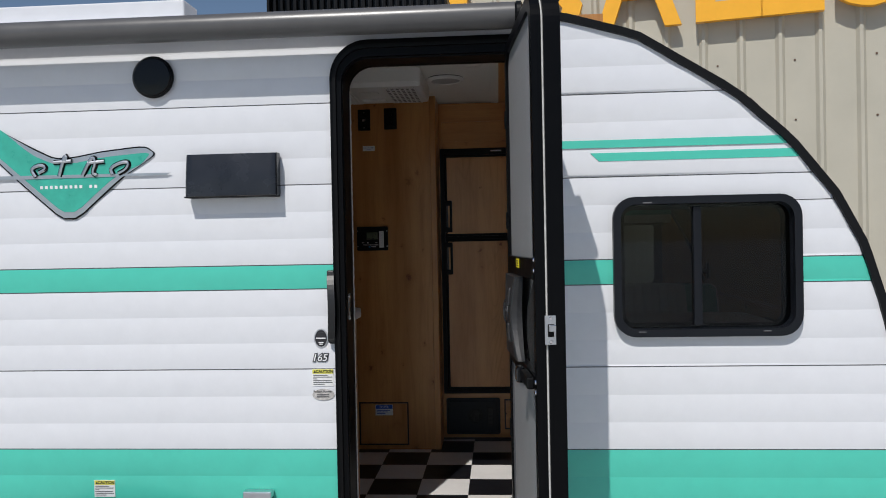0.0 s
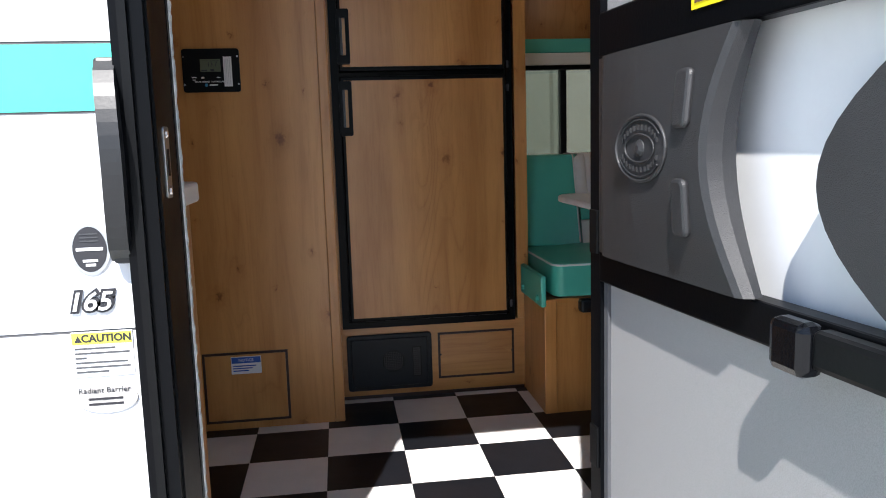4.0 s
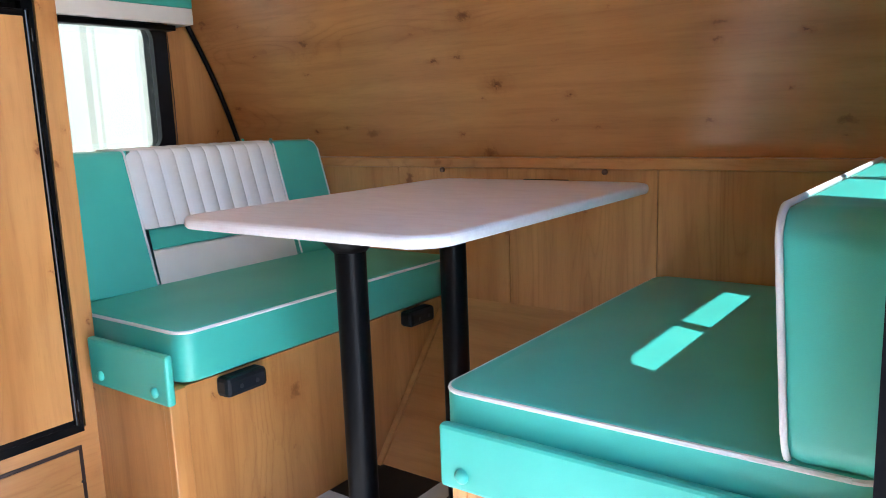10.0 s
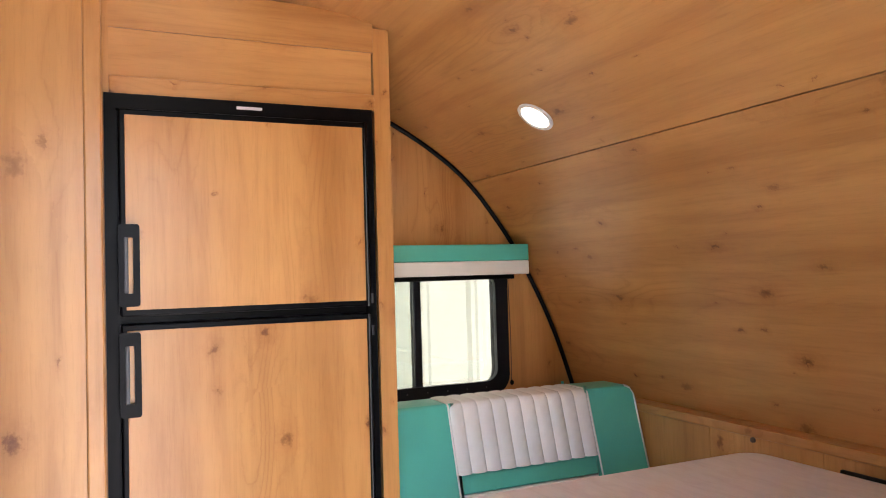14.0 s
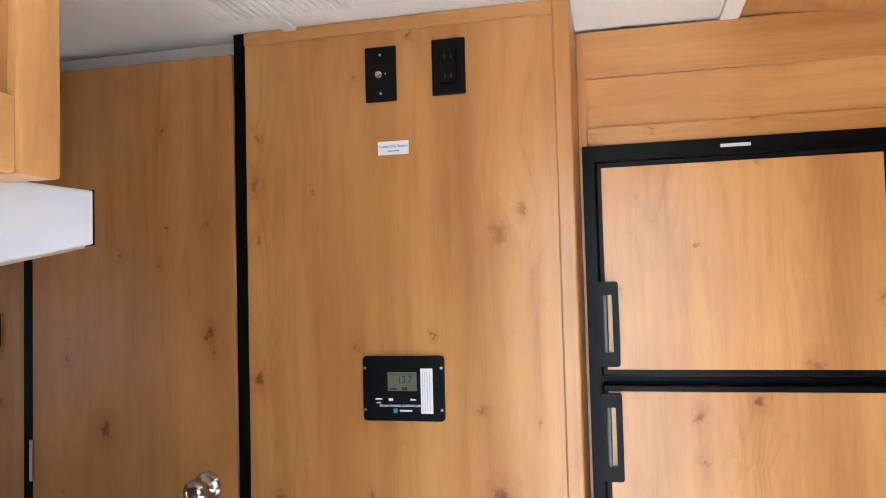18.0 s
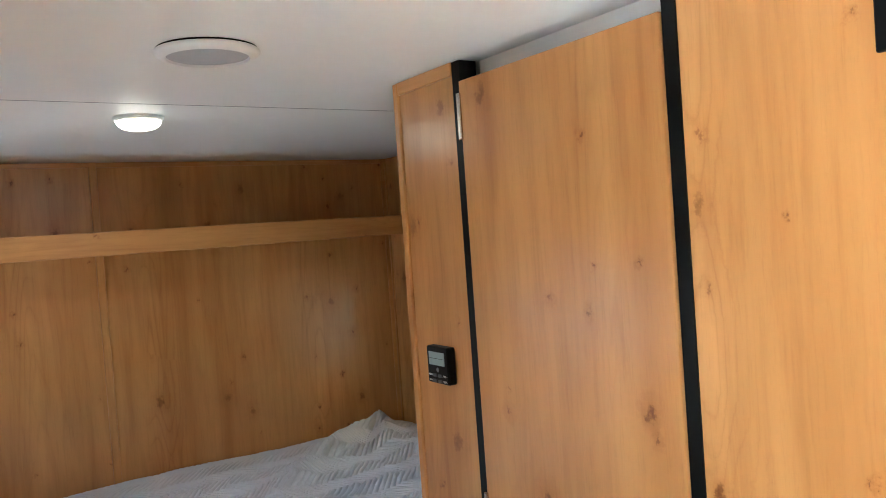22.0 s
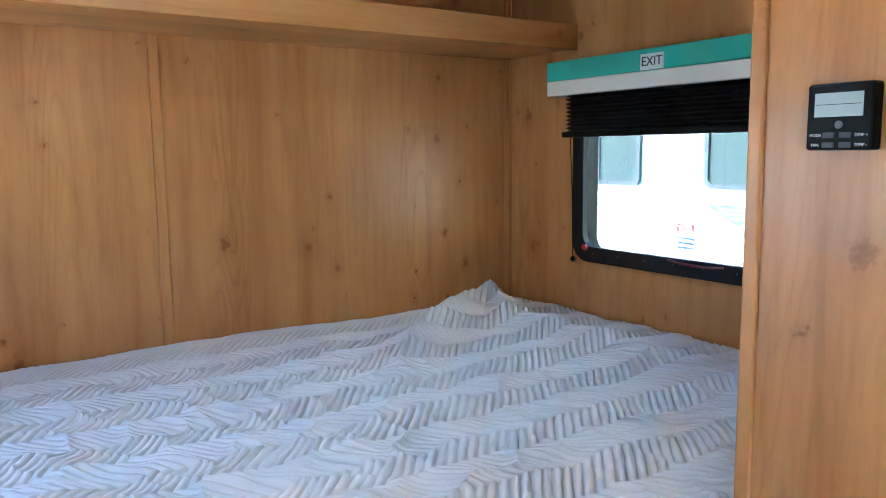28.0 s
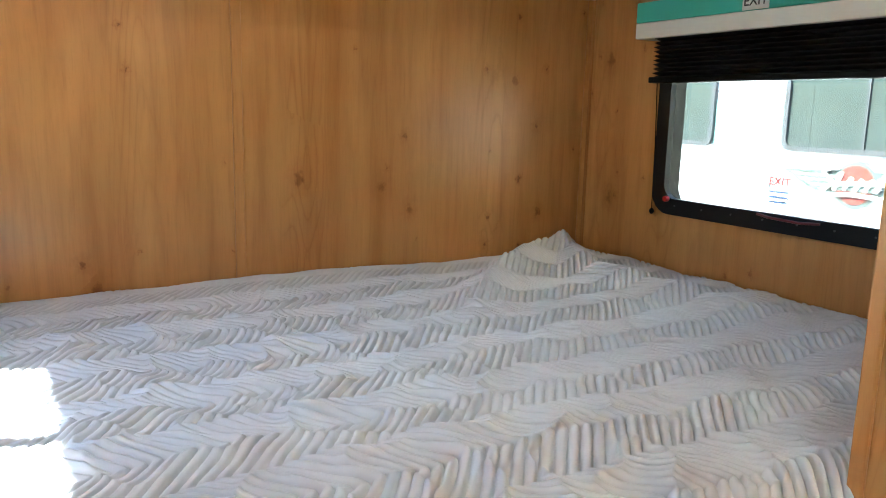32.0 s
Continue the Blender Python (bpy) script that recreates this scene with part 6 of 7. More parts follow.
def backrest(name, x0, x1, yb, yt, thick, z0, z1, face, label, pleated):
    """A leaning back pad; face is -1 when it faces the low-y side."""
    t_ = thing(name, ((x0 + x1) / 2, (yb + yt) / 2, z0), label, "cushion", "dinette cushions")

    def place(bm_):
        # local: x along, y out of the face (0 at the face, + into the pad), z up
        for v in bm_.verts:
            q = (v.co.z - z0) / (z1 - z0)
            yy = yb + (yt - yb) * q
            v.co.y = yy - face * v.co.y
        return bm_

    w = 0.5 * thick
    cuts = [x0, x0 + 0.226, x1 - 0.181, x1]
    if not pleated:
        part("pad", place(prism(rr(x0, x1, z0, z1, 0.045, 8), 'y', 0.0, thick, 0.022, None, 4)), TEAL, t_, "", True)
        pts_ = [(a, 0.006, b) for a, b in rr(x0 + 0.001, x1 - 0.001, z0 + 0.001, z1 - 0.001, 0.044, 8)]
        pts_.append(pts_[0])
        bm_ = tube(pts_, 0.0045, 6)
        part("piping", place(bm_), WHITE_VINYL, t_, "white piping", True)
        pts_ = [(a, thick - 0.006, b) for a, b in rr(x0 + 0.001, x1 - 0.001, z0 + 0.001, z1 - 0.001, 0.044, 8)]
        pts_.append(pts_[0])
        part("piping", place(tube(pts_, 0.0045, 6)), WHITE_VINYL, t_, "white piping", True)
        return t_
    zs_ = [z0, z0 + 0.089, z0 + 0.143, z1]
    part("side_pad", place(prism(rr(cuts[0], cuts[1] + 0.008, z0, z1, 0.03, 6, "1001"), 'y', 0.0, thick, 0.010, None, 3)), TEAL, t_, "seafoam side", True)
    part("side_pad", place(prism(rr(cuts[2] - 0.008, cuts[3], z0, z1, 0.03, 6, "0110"), 'y', 0.0, thick, 0.010, None, 3)), TEAL, t_, "seafoam side", True)
    part("core", place(box(cuts[1], cuts[2], 0.014, thick, z0 + 0.004, z1 - 0.002)), WHITE_VINYL, t_)
    part("lower_band", place(box(cuts[1] + 0.001, cuts[2] - 0.001, 0.001, 0.03, zs_[0], zs_[1] - 0.001, 0.006)), WHITE_VINYL, t_, "white band", True)
    part("middle_band", place(box(cuts[1] + 0.001, cuts[2] - 0.001, 0.001, 0.03, zs_[1] + 0.001, zs_[2] - 0.001, 0.006)), TEAL, t_, "seafoam band", True)
    n_ = 10
    for k in range(n_):
        a = cuts[1] + (cuts[2] - cuts[1]) * k / n_
        b = cuts[1] + (cuts[2] - cuts[1]) * (k + 1) / n_
        prof = [(a + (b - a) * q, 0.004 - 0.012 * math.sin(math.pi * q) ** 0.55) for q in np.linspace(0.0, 1.0, 9)]
        bm_ = bmesh.new()
        rws = []
        for zq in list(np.linspace(zs_[2] + 0.001, z1 - 0.03, 6)) + [z1 - 0.015, z1 - 0.004, z1]:
            back = 0.0 if zq < z1 - 0.02 else 0.012 * ((zq - (z1 - 0.02)) / 0.02) ** 2
            rws.append([bm_.verts.new((px_, py_ + back, zq)) for px_, py_ in prof])
        rws.append([bm_.verts.new((px_, thick - 0.01, z1 + 0.001 + (0.004 - py_) * 0.25)) for px_, py_ in prof])
        for A_, B_ in zip(rws, rws[1:]):
            for i in range(len(prof) - 1):
                bm_.faces.new((A_[i], A_[i + 1], B_[i + 1], B_[i]))
        part("pleat", place(bm_), WHITE_VINYL, t_, "", True)
    pts_ = [(cuts[3] - 0.001, 0.004, q) for q in np.linspace(z0 + 0.02, z1 - 0.03, 8)] + [(cuts[3] - 0.012, 0.004, z1 - 0.010), (cuts[3] - 0.03, 0.004, z1 - 0.001)]
    part("piping", place(tube(pts_, 0.004, 6)), WHITE_VINYL, t_, "white piping", True)
    for cx in (cuts[1], cuts[2]):
        part("seam_piping", place(tube([(cx, 0.0, q) for q in np.linspace(z0 + 0.008, z1 - 0.008, 8)] + [(cx, 0.006, z1 - 0.001), (cx, thick * 0.5, z1 + 0.001), (cx, thick - 0.012, z1)], 0.0034, 6)), WHITE_VINYL, t_, "", True)
    return t_


backrest("backrest_cushion", 0.384, 1.280, 4.520, 4.618, 0.13, 1.012, 1.352, -1, "seafoam and white pleated vinyl backrest on the far bench", True)

# near bench
b2 = thing("dinette_bench", (0.85, 3.1, FLOOR), "alder dinette bench box beside the entry door", "bench", "dinette benches")
part("end_panel", box(0.392, 0.410, WALL_IN + 0.002, 3.440, FLOOR, 0.892), WOOD_V, b2)
part("corner_post", box(0.388, 0.425, 3.440, 3.466, FLOOR, 0.893, 0.003), WOOD_V, b2)
part("front_panel", box(0.425, REAR, 3.444, 3.462, FLOOR, 0.893), WOOD_V, b2)
part("top", box(0.410, REAR, WALL_IN + 0.002, 3.444, 0.872, 0.893), WOOD_V, b2)
seat("seat_cushion", 0.398, 1.290, 2.90, 3.492, 0.897, 1.013, "seafoam vinyl seat cushion with white piping on the near bench")
backrest("backrest_cushion", 0.392, 1.25, 3.012, 3.030, 0.14, 1.001, 1.300, 1, "seafoam vinyl backrest cushion with white piping on the near bench", False)

# rear panel, sloping kick board
rw = thing("wall_rear", (REAR, 3.8, 0.9), "low alder panelled rear wall behind the table", "wall", kind="structure")
for y0, y1 in ((WALL_IN, 3.48), (3.482, 3.898), (3.900, 4.28), (4.282, FAR_IN)):
    part("panel", box(REAR, REAR + 0.018, y0, y1, 0.88, 1.268), WOOD_V, rw)
part("backing", box(REAR + 0.014, REAR + 0.03, WALL_IN, FAR_IN, FLOOR, 1.27), WOOD_DARK, rw)
part("cap_rail", box(REAR - 0.006, REAR + 0.062, WALL_IN, FAR_IN, 1.268, 1.296, 0.003), WOOD_Y, rw)
for yy in (4.113, 3.614):
    part("round_catch", lathe([(0.0075, 0.0), (0.007, -0.006), (0.003, -0.008)], (REAR - 0.005, yy, 1.262), 'x', 12), BROWN_METAL, rw, "small brown catch")
op = part("outlet_panel", box(REAR - 0.012, REAR + 0.0, 3.714, 3.847, 1.196, 1.241, 0.004), BLACK, rw, "black outlet panel")
for yy in (3.742, 3.772):
    part("socket", box(REAR - 0.0135, REAR - 0.0118, yy, yy + 0.018, 1.206, 1.222), DARK_GREY, op)
bm = prism([(0.962, FLOOR), (0.982, FLOOR), (REAR, 0.868), (REAR, 0.892)], 'y', 3.45, 4.12)
kb = part("kick_board", bm, WOOD_Y, rw, "sloping alder kick board")
part("kick_strip", prism([(0.952, FLOOR), (0.963, FLOOR), (REAR - 0.001, 0.894), (REAR - 0.001, 0.908)], 'y', 4.102, 4.1195), WOOD_H, rw)

# table
tb = thing("dinette_table", (0.80, 3.79, FLOOR), "pale laminate dinette table on two black posts", "table")
part("tabletop", prism(rr(0.386, 1.268, 3.487, 4.112, 0.065, 8), 'z', 1.216, 1.238, 0.008, None, 3), TABLE_WHITE, tb, "pale laminate top with rounded edges")
for xx in (0.512, 0.826):
    lg_ = part("leg", lathe([(0.0285, 0.02), (0.0285, 0.715)], (xx, 3.765, FLOOR), 'z', 28), BLACK_PAINT, tb, "gloss black post", True)
    part("floor_flange", lathe([(0.083, 0.0), (0.083, 0.006), (0.070, 0.016), (0.048, 0.032), (0.037, 0.055), (0.0285, 0.060)], (xx, 3.765, FLOOR), 'z', 32), BLACK, lg_, "", True)
    part("top_flange", lathe([(0.031, 0.678), (0.042, 0.691), (0.058, 0.708), (0.062, 0.7155)], (xx, 3.765, FLOOR), 'z', 32), BLACK, lg_, "", True)
    for k in range(6):
        aa = k * math.pi / 3 + 0.3
        part("screw", lathe([(0.005, 0.006), (0.003, 0.009)], (xx + 0.074 * math.cos(aa), 3.765 + 0.074 * math.sin(aa), FLOOR), 'z', 8), CHROME, lg_)

for o in scene.objects:
    if o.parent is None and o.type == 'EMPTY' and o.name.split(".")[0] in ("dinette_bench", "seat_cushion", "bolster_strip", "backrest_cushion", "dinette_table"):
        o.location += Vector((-0.002, -0.017, 0.004 if "dinette_bench" not in o.name else 0.0))

# valance boxes over the windows


def valance(x0, x1, y0, z0, zm, z1, label):
    t_ = thing("window_valance", ((x0 + x1) / 2, FAR_IN, z0), label, "valance", "window valances")
    part("upper_band", box(x0, x1, y0, FAR_IN, zm, z1, 0.004), TEAL, t_, "seafoam upper band")
    part("lower_band", box(x0 + 0.0005, x1 - 0.0005, y0 + 0.0006, y0 + 0.022, z0, zm - 0.0005, 0.003), CREAM, t_, "cream lower band")
    part("return", box(x1 - 0.020, x1 - 0.0005, y0 + 0.022, FAR_IN, z0, zm - 0.0005, 0.002), CREAM, t_)
    part("return", box(x0 + 0.0005, x0 + 0.020, y0 + 0.022, FAR_IN, z0, zm - 0.0005, 0.002), CREAM, t_)
    return t_


valance(0.380, 1.104, 4.938, 1.728, 1.778, 1.836, "seafoam and cream valance above the dinette window")
v3 = valance(-3.076, -2.154, 4.938, 1.919, 1.966, 2.026, "seafoam and cream valance above the bed window")
part("exit_plate", box(-2.682, -2.601, 4.9355, 4.938, 1.967, 2.011), PAPER, v3, "white exit plate")
words("EXIT", 0.036, (-2.6415, 4.935, 1.989), (90, 0, 0), INK, v3, "exit_lettering", 0.0003, bold=0.0002)

bl = thing("pleated_blind", (-2.60, 4.99, 1.79), "black pleated blind half lowered over the window", "blind")
bm = bmesh.new()
rows = []
nz = 20
for i in range(nz + 1):
    zz = 1.935 - (1.935 - 1.805) * i / nz
    yy = 4.997 + (0.014 if i % 2 else -0.014)
    rows.append([bm.verts.new((-3.038, yy, zz)), bm.verts.new((-2.190, yy, zz))])
for A, B in zip(rows, rows[1:]):
    bm.faces.new((A[0], A[1], B[1], B[0]))
part("pleats", bm, plain("black_blind_cloth", (0.0035, 0.0035, 0.004), 0.8), bl)
part("bottom_rail", box(-3.048, -2.183, 4.977, 5.017, 1.788, 1.806, 0.004), BLACK, bl)
for k in range(9):
    part("cord_hole", lathe([(0.002, 0.0), (0.001, -0.0005)], (-2.253, 4.9825, 1.822 + k * 0.012), 'y', 8), INK_WHITE, bl)
for xx, zz in ((-3.054, 1.383), (-2.212, 1.390)):
    cd = part("cord", tube([(xx + (0.014 if xx < -2.5 else -0.006), 5.01, 1.79), (xx, 5.035, 1.60), (xx, 5.040, zz)], 0.0016, 5), BLACK, bl)
    part("cord_bead", lathe([(0.003, -0.010), (0.008, -0.004), (0.008, 0.003), (0.003, 0.009)], (xx, 5.040, zz), 'z', 10), BLACK, cd)
dc = thing("blind_cord", (1.072, 5.055, 1.35), "thin dark blind cord beside the dinette window", "cord")
part("cord", tube([(1.068, 5.035, 1.725), (1.076, 5.04, 1.5), (1.076, 5.043, 1.33)], 0.0016, 5), BROWN_METAL, dc)
part("cord_bead", lathe([(0.003, -0.010), (0.007, -0.004), (0.007, 0.003), (0.003, 0.009)], (1.076, 5.041, 1.328), 'z', 10), BLACK, dc)
part("blind_rail", box(0.39, 1.066, 4.98, 5.02, 1.712, 1.728, 0.003), BLACK, dc, "black raised blind rail")

# ---------------------------------------------------------------- ceiling fittings
LX, LZ = slope_point(cum[4] + 0.042)
L2 = slope_point(cum[4] + 0.052)
ang = math.degrees(math.atan2(LZ - L2[1], L2[0] - LX))
sl = thing("recessed_light", (LX, 4.378, LZ), "lit round recessed light in the curved ceiling", "light")
ML = Matrix.Translation((LX - 0.003 * math.sin(radians(ang)), 4.378, LZ - 0.003 * math.cos(radians(ang)))) @ pose(0, 0, 0, 0, ang, 0)
part("lens", turned(lathe([(0.044, 0.0), (0.042, -0.004), (0.02, -0.006), (0.001, -0.006)], (0, 0, 0), 'z', 32), ML), LED, sl, "glowing lens", True)
part("rim", turned(ring([(0.055 * math.cos(q), 0.055 * math.sin(q)) for q in np.linspace(0, 2 * math.pi, 32, endpoint=False)], [(0.044 * math.cos(q), 0.044 * math.sin(q)) for q in np.linspace(0, 2 * math.pi, 32, endpoint=False)], 'z', -0.003, 0.012), ML), WHITE_PLASTIC, sl, "white rim")
pk = thing("ceiling_light", (-2.352, 3.742, CEILING), "lit white puck light on the ceiling", "light")
part("base", lathe([(0.062, 0.0), (0.062, -0.008), (0.056, -0.012)], (-2.352, 3.742, CEILING), 'z', 32), WHITE_PLASTIC, pk)
part("lens", lathe([(0.057, -0.010), (0.053, -0.020), (0.042, -0.029), (0.024, -0.034), (0.001, -0.036)], (-2.352, 3.742, CEILING), 'z', 32), LED, pk, "glowing lens", True)
cs = thing("ceiling_speaker", (-1.620, 3.706, CEILING), "round white ceiling speaker with a mesh grille", "speaker")
part("rim", lathe([(0.090, -0.004), (0.0905, -0.007), (0.084, -0.013), (0.072, -0.0165), (0.070, -0.012), (0.088, -0.0035)], (-1.620, 3.706, CEILING), 'z', 40), WHITE_PLASTIC, cs, smooth=True)
part("grille", lathe([(0.0715, -0.0115), (0.05, -0.0145), (0.001, -0.0155)], (-1.620, 3.706, CEILING), 'z', 40), plain("speaker_mesh", (0.46, 0.46, 0.475), 0.6, relief=1.0, fine=700.0), cs, "white mesh", True)
# Black ring added to draw the shade between rim and ceiling.
part("shadow_gasket", lathe([(0.0865, 0.0), (0.0865, -0.0055)], (-1.620, 3.706, CEILING), 'z', 40), BLACK, cs, "black ring for the shade behind the rim", True)
copy_thing(cs, pose(-0.222, 3.765, CEILING))
sd = thing("smoke_detector", (-0.088, 3.33, CEILING), "round white smoke detector on the ceiling", "detector")
part("body", lathe([(0.056, 0.0), (0.056, -0.030), (0.050, -0.040), (0.001, -0.043)], (-0.088, 3.33, CEILING), 'z', 36), WHITE_PLASTIC, sd, smooth=True)
for k in range(4):
    part("slot", box(-0.112 + k * 0.014, -0.105 + k * 0.014, 3.290, 3.302, CEILING - 0.0425, CEILING - 0.0390), DARK_GREY, sd, "dark sounder slot")

au = thing("air_conditioner", (-0.61, 3.73, CEILING), "white ceiling air conditioner with slotted grilles", "air conditioner")
part("housing", prism([(3.500, CEILING - 0.001), (3.490, CEILING - 0.065), (3.505, CEILING - 0.085), (3.905, CEILING - 0.085), (3.935, CEILING - 0.06), (3.955, CEILING - 0.001)], 'x', -0.905, -0.318, 0.010), WHITE_PLASTIC, au)
z_ = CEILING - 0.086
part("dark_core", box(-0.868, -0.66, 3.53, 3.765, z_ - 0.0005, z_ + 0.004), BLACK, au)
part("dark_core", box(-0.492, -0.350, 3.545, 3.892, z_ - 0.0005, z_ + 0.004), BLACK, au)
for k in range(16):
    part("rib", box(-0.870 + k * 0.0140, -0.862 + k * 0.0140, 3.525, 3.897, z_ - 0.004, z_, 0.0015), WHITE_PLASTIC, au)
for k in range(8):
    part("slat", box(-0.871, -0.657, 3.528 + k * 0.030, 3.540 + k * 0.030, z_ - 0.0025, z_, 0.0008), WHITE_PLASTIC, au)
for k in range(10):
    part("slat", box(-0.495, -0.347, 3.541 + k * 0.0383, 3.551 + k * 0.0383, z_ - 0.0025, z_, 0.0008), WHITE_PLASTIC, au)
for k in range(7):
    part("rib", box(-0.495 + k * 0.0232, -0.486 + k * 0.0232, 3.541, 3.896, z_ - 0.003, z_, 0.0008), WHITE_PLASTIC, au)
part("badge_bar", box(-0.635, -0.515, 3.775, 3.825, z_ - 0.012, z_, 0.006), WHITE_PLASTIC, au)
part("badge_bar", box(-0.62, -0.53, 3.60, 3.66, z_ - 0.006, z_, 0.003), WHITE_PLASTIC, au)
bk = thing("ceiling_bracket", (-0.86, 4.18, CEILING), "small white plastic cover strip at the ceiling", "bracket")
part("cover", box(-0.918, -0.886, 4.104, BATH_Y - 0.004, CEILING - 0.009, CEILING - 0.001, 0.003), WHITE_PLASTIC, bk)

# ---------------------------------------------------------------- kitchen beside the door
kc = thing("kitchen_cabinet", (-1.2, 3.1, FLOOR), "alder kitchen base cabinet beside the entry", "cabinet")
part("end_panel", box(-0.612, -0.594, WALL_IN + 0.002, 3.30, FLOOR, 1.312), WOOD_V, kc)
part("front", box(-0.742, -0.612, 3.282, 3.30, FLOOR, 1.312), WOOD_V, kc)
part("front", box(-1.78, -0.742, 3.00, 3.018, FLOOR, 1.312), WOOD_V, kc)
part("return_panel", box(-0.76, -0.742, 3.018, 3.30, FLOOR, 1.312), WOOD_V, kc)
for x0 in (-1.77, -1.36):
    d_ = part("cabinet_door", box(x0, x0 + 0.395, 3.018, 3.034, FLOOR + 0.10, 1.30, 0.003), WOOD_V, kc)
    part("handle", tube([(x0 + 0.05, 3.035, 1.22), (x0 + 0.05, 3.055, 1.21), (x0 + 0.05, 3.055, 1.12), (x0 + 0.05, 3.035, 1.11)], 0.005), BLACK, d_, "black pull")
wt = thing("worktop", (-1.2, 3.1, 1.33), "pale laminate kitchen worktop with rounded corner", "worktop")
part("slab", prism([(-1.80, WALL_IN + 0.002), (-0.574, WALL_IN + 0.002), (-0.574, 3.30), (-0.582, 3.322), (-0.604, 3.33), (-0.735, 3.33), (-0.755, 3.315), (-0.765, 3.05), (-1.80, 3.05)], 'z', 1.314, 1.354, 0.006), TABLE_WHITE, wt)
ho = thing("range_hood", (-0.95, 3.0, 1.92), "slim stainless range hood below the wall cupboard, its reflections coloured white", "range hood")
# Stainless body; the daylight it mirrors is put into its pale colour.
part("body", prism([(WALL_IN + 0.002, 1.832), (3.236, 1.907), (3.236, 1.951), (WALL_IN + 0.002, 1.944)], 'x', -1.25, -0.640, 0.002), HOOD_SHEEN, ho)
part("edge_gasket", box(-1.25, -0.6405, 3.2362, 3.2382, 1.906, 1.952, 0.0005), BLACK, ho, "black edge gasket")
part("lower_lip", prism([(WALL_IN + 0.03, 1.8345), (3.232, 1.9038), (3.232, 1.9062), (WALL_IN + 0.03, 1.8369)], 'x', -1.24, -0.645), STEEL, ho, "steel lower lip")
oc = thing("overhead_cabinet", (-1.2, 2.98, 1.97), "alder overhead kitchen cupboard", "cabinet")
part("body", box(-1.79, -0.604, WALL_IN + 0.002, 3.108, 1.952, CEILING - 0.002), WOOD_V, oc)
part("face_frame", box(-1.79, -0.595, 3.1085, 3.147, 1.946, CEILING - 0.002, 0.003), WOOD_V, oc)
part("end_rail", box(-0.604, -0.597, WALL_IN + 0.002, 3.108, 1.946, 1.996, 0.002), WOOD_Y, oc)
for x0 in (-1.77, -1.40, -1.03):
    part("cabinet_door", box(x0, x0 + 0.35, 3.148, 3.164, 1.975, CEILING - 0.02, 0.003), WOOD_V, oc)

# ---------------------------------------------------------------- bedroom
bs = thing("bed_base", (-2.6, 3.9, FLOOR), "alder bed platform across the camper end", "bed")
part("front", box(-1.800, -1.780, 2.985, FAR_IN - 0.001, FLOOR, 1.05), WOOD_V, bs)
part("deck", box(BED_END + 0.002, -1.800, 2.985, FAR_IN - 0.001, 1.03, 1.05), WOOD_V, bs)
mt = thing("mattress", (-2.6, 3.9, 1.05), "white mattress under a quilted cover", "mattress")
part("core", box(BED_END + 0.004, -1.845, 3.0, FAR_IN - 0.004, 1.051, 1.165, 0.03), QUILT, mt)

bc = thing("bedside_cabinet", (-2.4, 2.9, FLOOR), "low alder cabinet between the bed and the window wall", "cabinet")
part("carcass", box(-2.895, -1.86, WALL_IN + 0.001, 2.955, FLOOR, 1.322), WOOD_V, bc)
part("front_panel", box(-2.895, -1.86, 2.9555, 2.972, FLOOR, 1.322, 0.002), WOOD_V, bc)
part("top", box(-2.905, -1.85, WALL_IN + 0.001, 2.978, 1.3225, 1.345, 0.003), WOOD_H, bc)

sh = thing("wall_shelf", (BED_END, 4.0, 2.08), "long alder shelf with a front lip above the bed", "shelf")
part("shelf_board", box(BED_END + 0.001, -3.072, WALL_IN + 0.002, FAR_IN - 0.002, 2.078, 2.094), WOOD_Y, sh)
part("front_lip", box(-3.072, -3.052, WALL_IN + 0.002, FAR_IN - 0.002, 2.072, 2.152, 0.003), WOOD_Y, sh)


RIDGE_A = [(-3.285, 4.855, 0.060), (-3.22, 4.70, 0.078), (-3.03, 4.43, 0.072), (-2.85, 4.24, 0.044), (-2.58, 4.05, 0.0)]
RIDGE_B = [(-3.285, 4.865, 0.062), (-3.01, 4.77, 0.046), (-2.69, 4.79, 0.030), (-2.46, 4.80, 0.016), (-2.25, 4.80, 0.0)]


def ridge(x, y, line, width):
    best = 0.0
    for (xa, ya, ha), (xb, yb, hb) in zip(line, line[1:]):
        ux, uy = xb - xa, yb - ya
        t_ = max(0.0, min(1.0, ((x - xa) * ux + (y - ya) * uy) / (ux * ux + uy * uy)))
        d = math.hypot(x - xa - ux * t_, y - ya - uy * t_)
        best = max(best, (ha + (hb - ha) * t_) * math.exp(-((d / width) ** 1.35)))
    return best


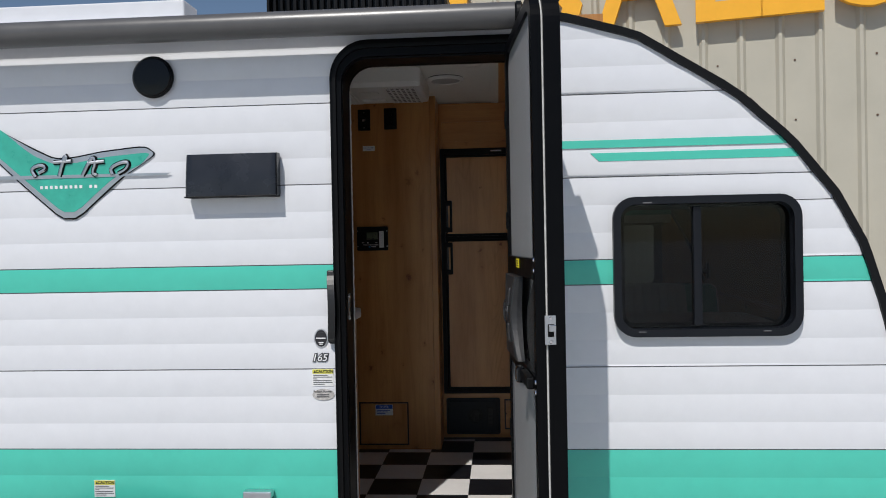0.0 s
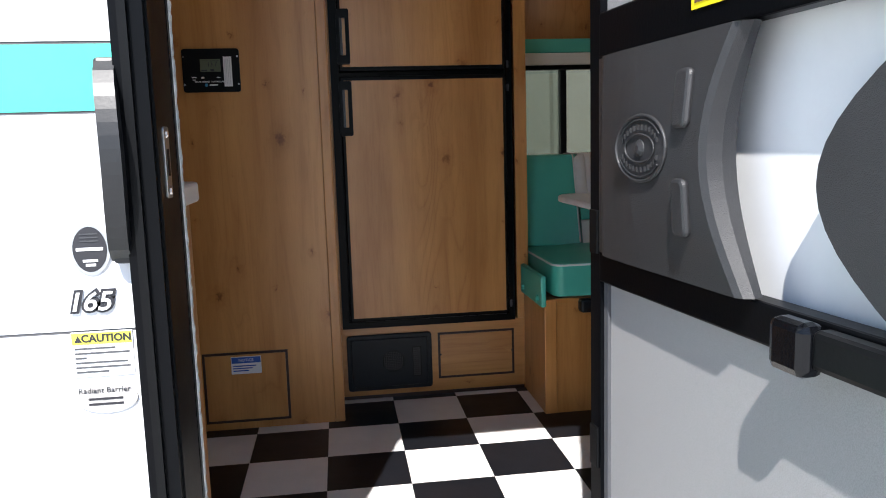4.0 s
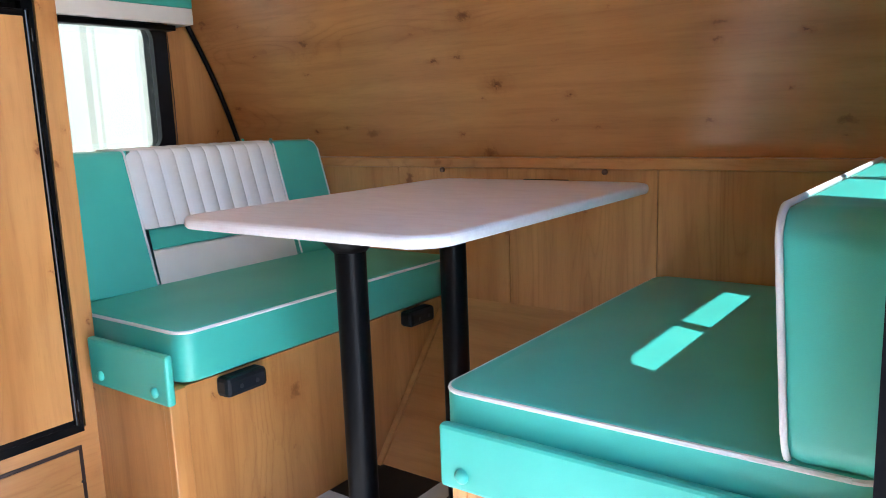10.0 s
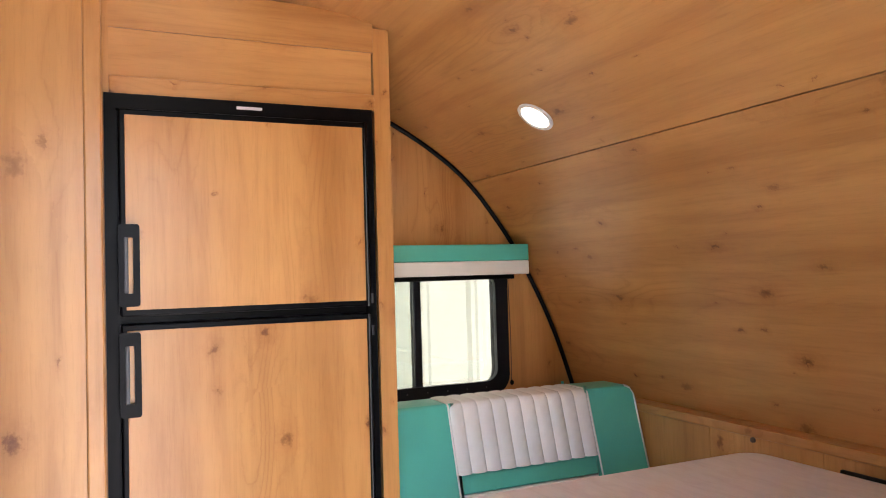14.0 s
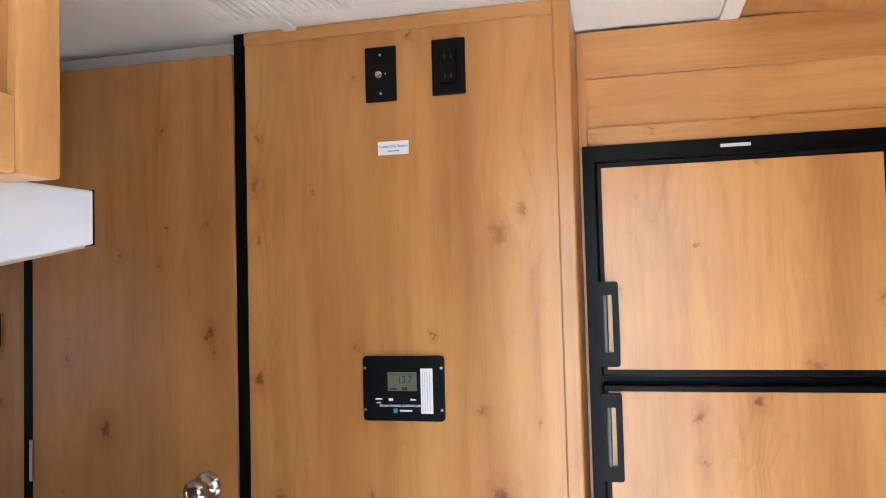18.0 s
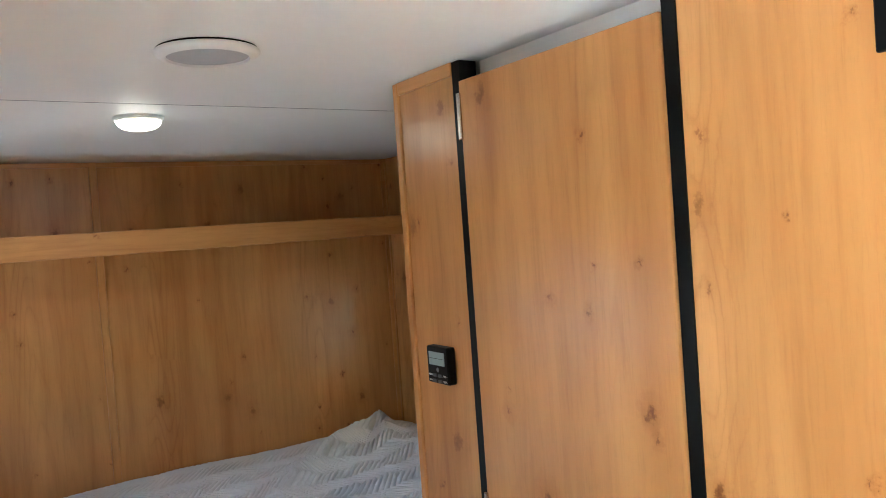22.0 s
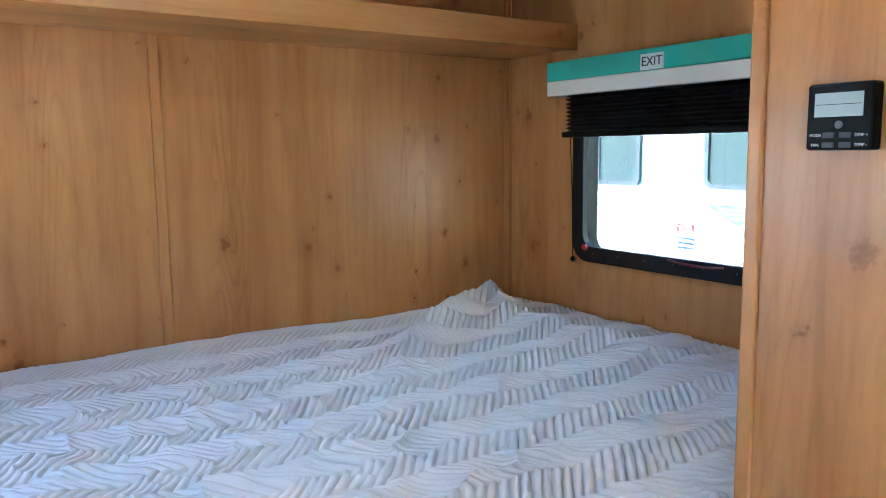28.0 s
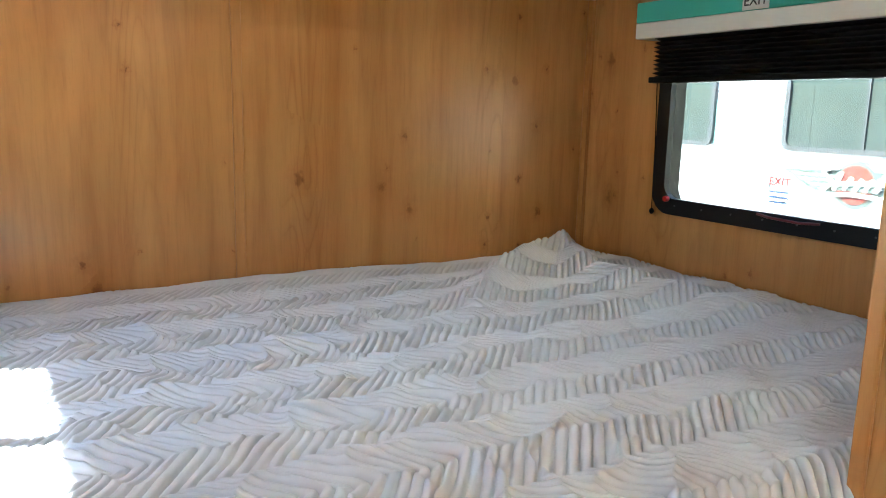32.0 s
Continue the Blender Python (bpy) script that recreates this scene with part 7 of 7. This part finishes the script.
def quilt_height(x, y):
    """Height of the bedspread: soft folds, a rumpled peak in the corner, stitched zigzag channels."""
    v = Vector((x * 1.7, y * 1.7, 0.3))
    calm = min(1.0, max(0.12, (x - BED_END - 0.05) / 0.45))
    h = 1.205 + 0.014 * noise.noise(v) + 0.014 * calm * noise.noise(v * 2.9)
    # sharp creases, strongest toward the middle of the bed
    crease = 1.0 - abs(noise.noise(Vector((x * 7.0 + y * 2.0, y * 9.0 - x * 3.0, 2.0)))) * 2.0
    h += 0.013 * calm * max(0.0, crease) ** 4 * (0.35 + 0.65 * math.exp(-((y - 3.8) / 0.5) ** 2))
    h += 0.0025 * noise.noise(v * 9.0)
    h += max(ridge(x, y, RIDGE_A, 0.060), ridge(x, y, RIDGE_B, 0.075))
    dx, dy = x + 3.288, y - 4.865
    h += 0.026 * math.exp(-(dx * dx / 0.0009 + dy * dy / 0.0026))
    # falling edge toward the aisle
    e = x + 1.885
    if e > 0:
        h -= 6.5 * e * e
    f = 3.035 - y
    if f > 0:
        h -= 25.0 * f * f
    # tucked edges at the walls
    h -= 0.012 * math.exp(-((x - BED_END) / 0.035) ** 2) + 0.012 * math.exp(-((FAR_IN - y) / 0.03) ** 2)
    return h


def zigzag(x, y):
    w = 0.100
    wob = 0.006 * noise.noise(Vector((x * 5, y * 5, 4.0)))
    q = (x + wob) / w
    tri = abs((q % 2.0) - 1.0) * w
    ph = (y + tri * 0.85 + wob) / 0.0235
    s = abs(math.sin(math.pi * ph))
    plump = 0.8 + 0.5 * noise.noise(Vector((x * 11, y * 11, 8.0)))
    edge = abs((q % 1.0) - 0.5) * 2.0
    flat_top = min(1.0, s / 0.55) ** 0.75
    calm = min(1.0, max(0.25, (x - BED_END - 0.03) / 0.25))
    return calm * (plump * (0.0180 * flat_top + 0.0030 * s) - 0.012 - 0.003 * edge ** 8)


bedspread = thing("bedspread", (-2.6, 3.9, 1.166), "rumpled white quilted bedspread with a zigzag stitch", "bedspread")
ys = np.concatenate((np.linspace(2.982, 3.3, 120, endpoint=False), np.linspace(3.3, FAR_IN - 0.003, 760)))
NYQ = len(ys)
for nm, xa, xb, nx in (("quilt_top", BED_END + 0.004, -1.900, 500), ("edge_drop", -1.900, -1.782, 40)):
    xs = np.linspace(xa, xb, nx)
    verts = [(float(x) + 2.6, float(y) - 3.9, quilt_height(x, y) + zigzag(x, y) - 1.166) for x in xs for y in ys]
    faces = [(i * NYQ + j, (i + 1) * NYQ + j, (i + 1) * NYQ + j + 1, i * NYQ + j + 1) for i in range(nx - 1) for j in range(NYQ - 1)]
    me = bpy.data.meshes.new(nm)
    me.from_pydata(verts, [], faces)
    me.materials.append(QUILT)
    for f in me.polygons:
        f.use_smooth = True
    ob = new(nm, me)
    ob.parent = bedspread

# ---------------------------------------------------------------- checkered floor
TILE = 0.229
tile_mesh = {}
for nm, mat in (("black", TILE_BLACK), ("white", TILE_WHITE)):
    b_ = box(-TILE / 2 + 0.0004, TILE / 2 - 0.0004, -TILE / 2 + 0.0004, TILE / 2 - 0.0004, -0.0025, 0.0)
    m_ = bpy.data.meshes.new("floor_tile_" + nm)
    b_.to_mesh(m_)
    b_.free()
    m_.materials.append(mat)
    tile_mesh[nm] = m_
floor_ob = bpy.data.objects["floor"]
for i in range(-8, 6):
    for j in range(-6, 3):
        cx, cy = -0.136 + TILE * (i + 0.5), 4.140 + TILE * (j + 0.5)
        if cy + TILE / 2 < WALL_IN + 0.02 and not (-0.6 < cx < 0.2):
            continue
        if cy - TILE / 2 < 2.76 or cx + TILE / 2 > 1.32:
            continue
        ob = new("floor_tile", tile_mesh["white" if (i + j) % 2 == 0 else "black"])
        ob.location = (cx, cy, FLOOR)
        ob.parent = floor_ob
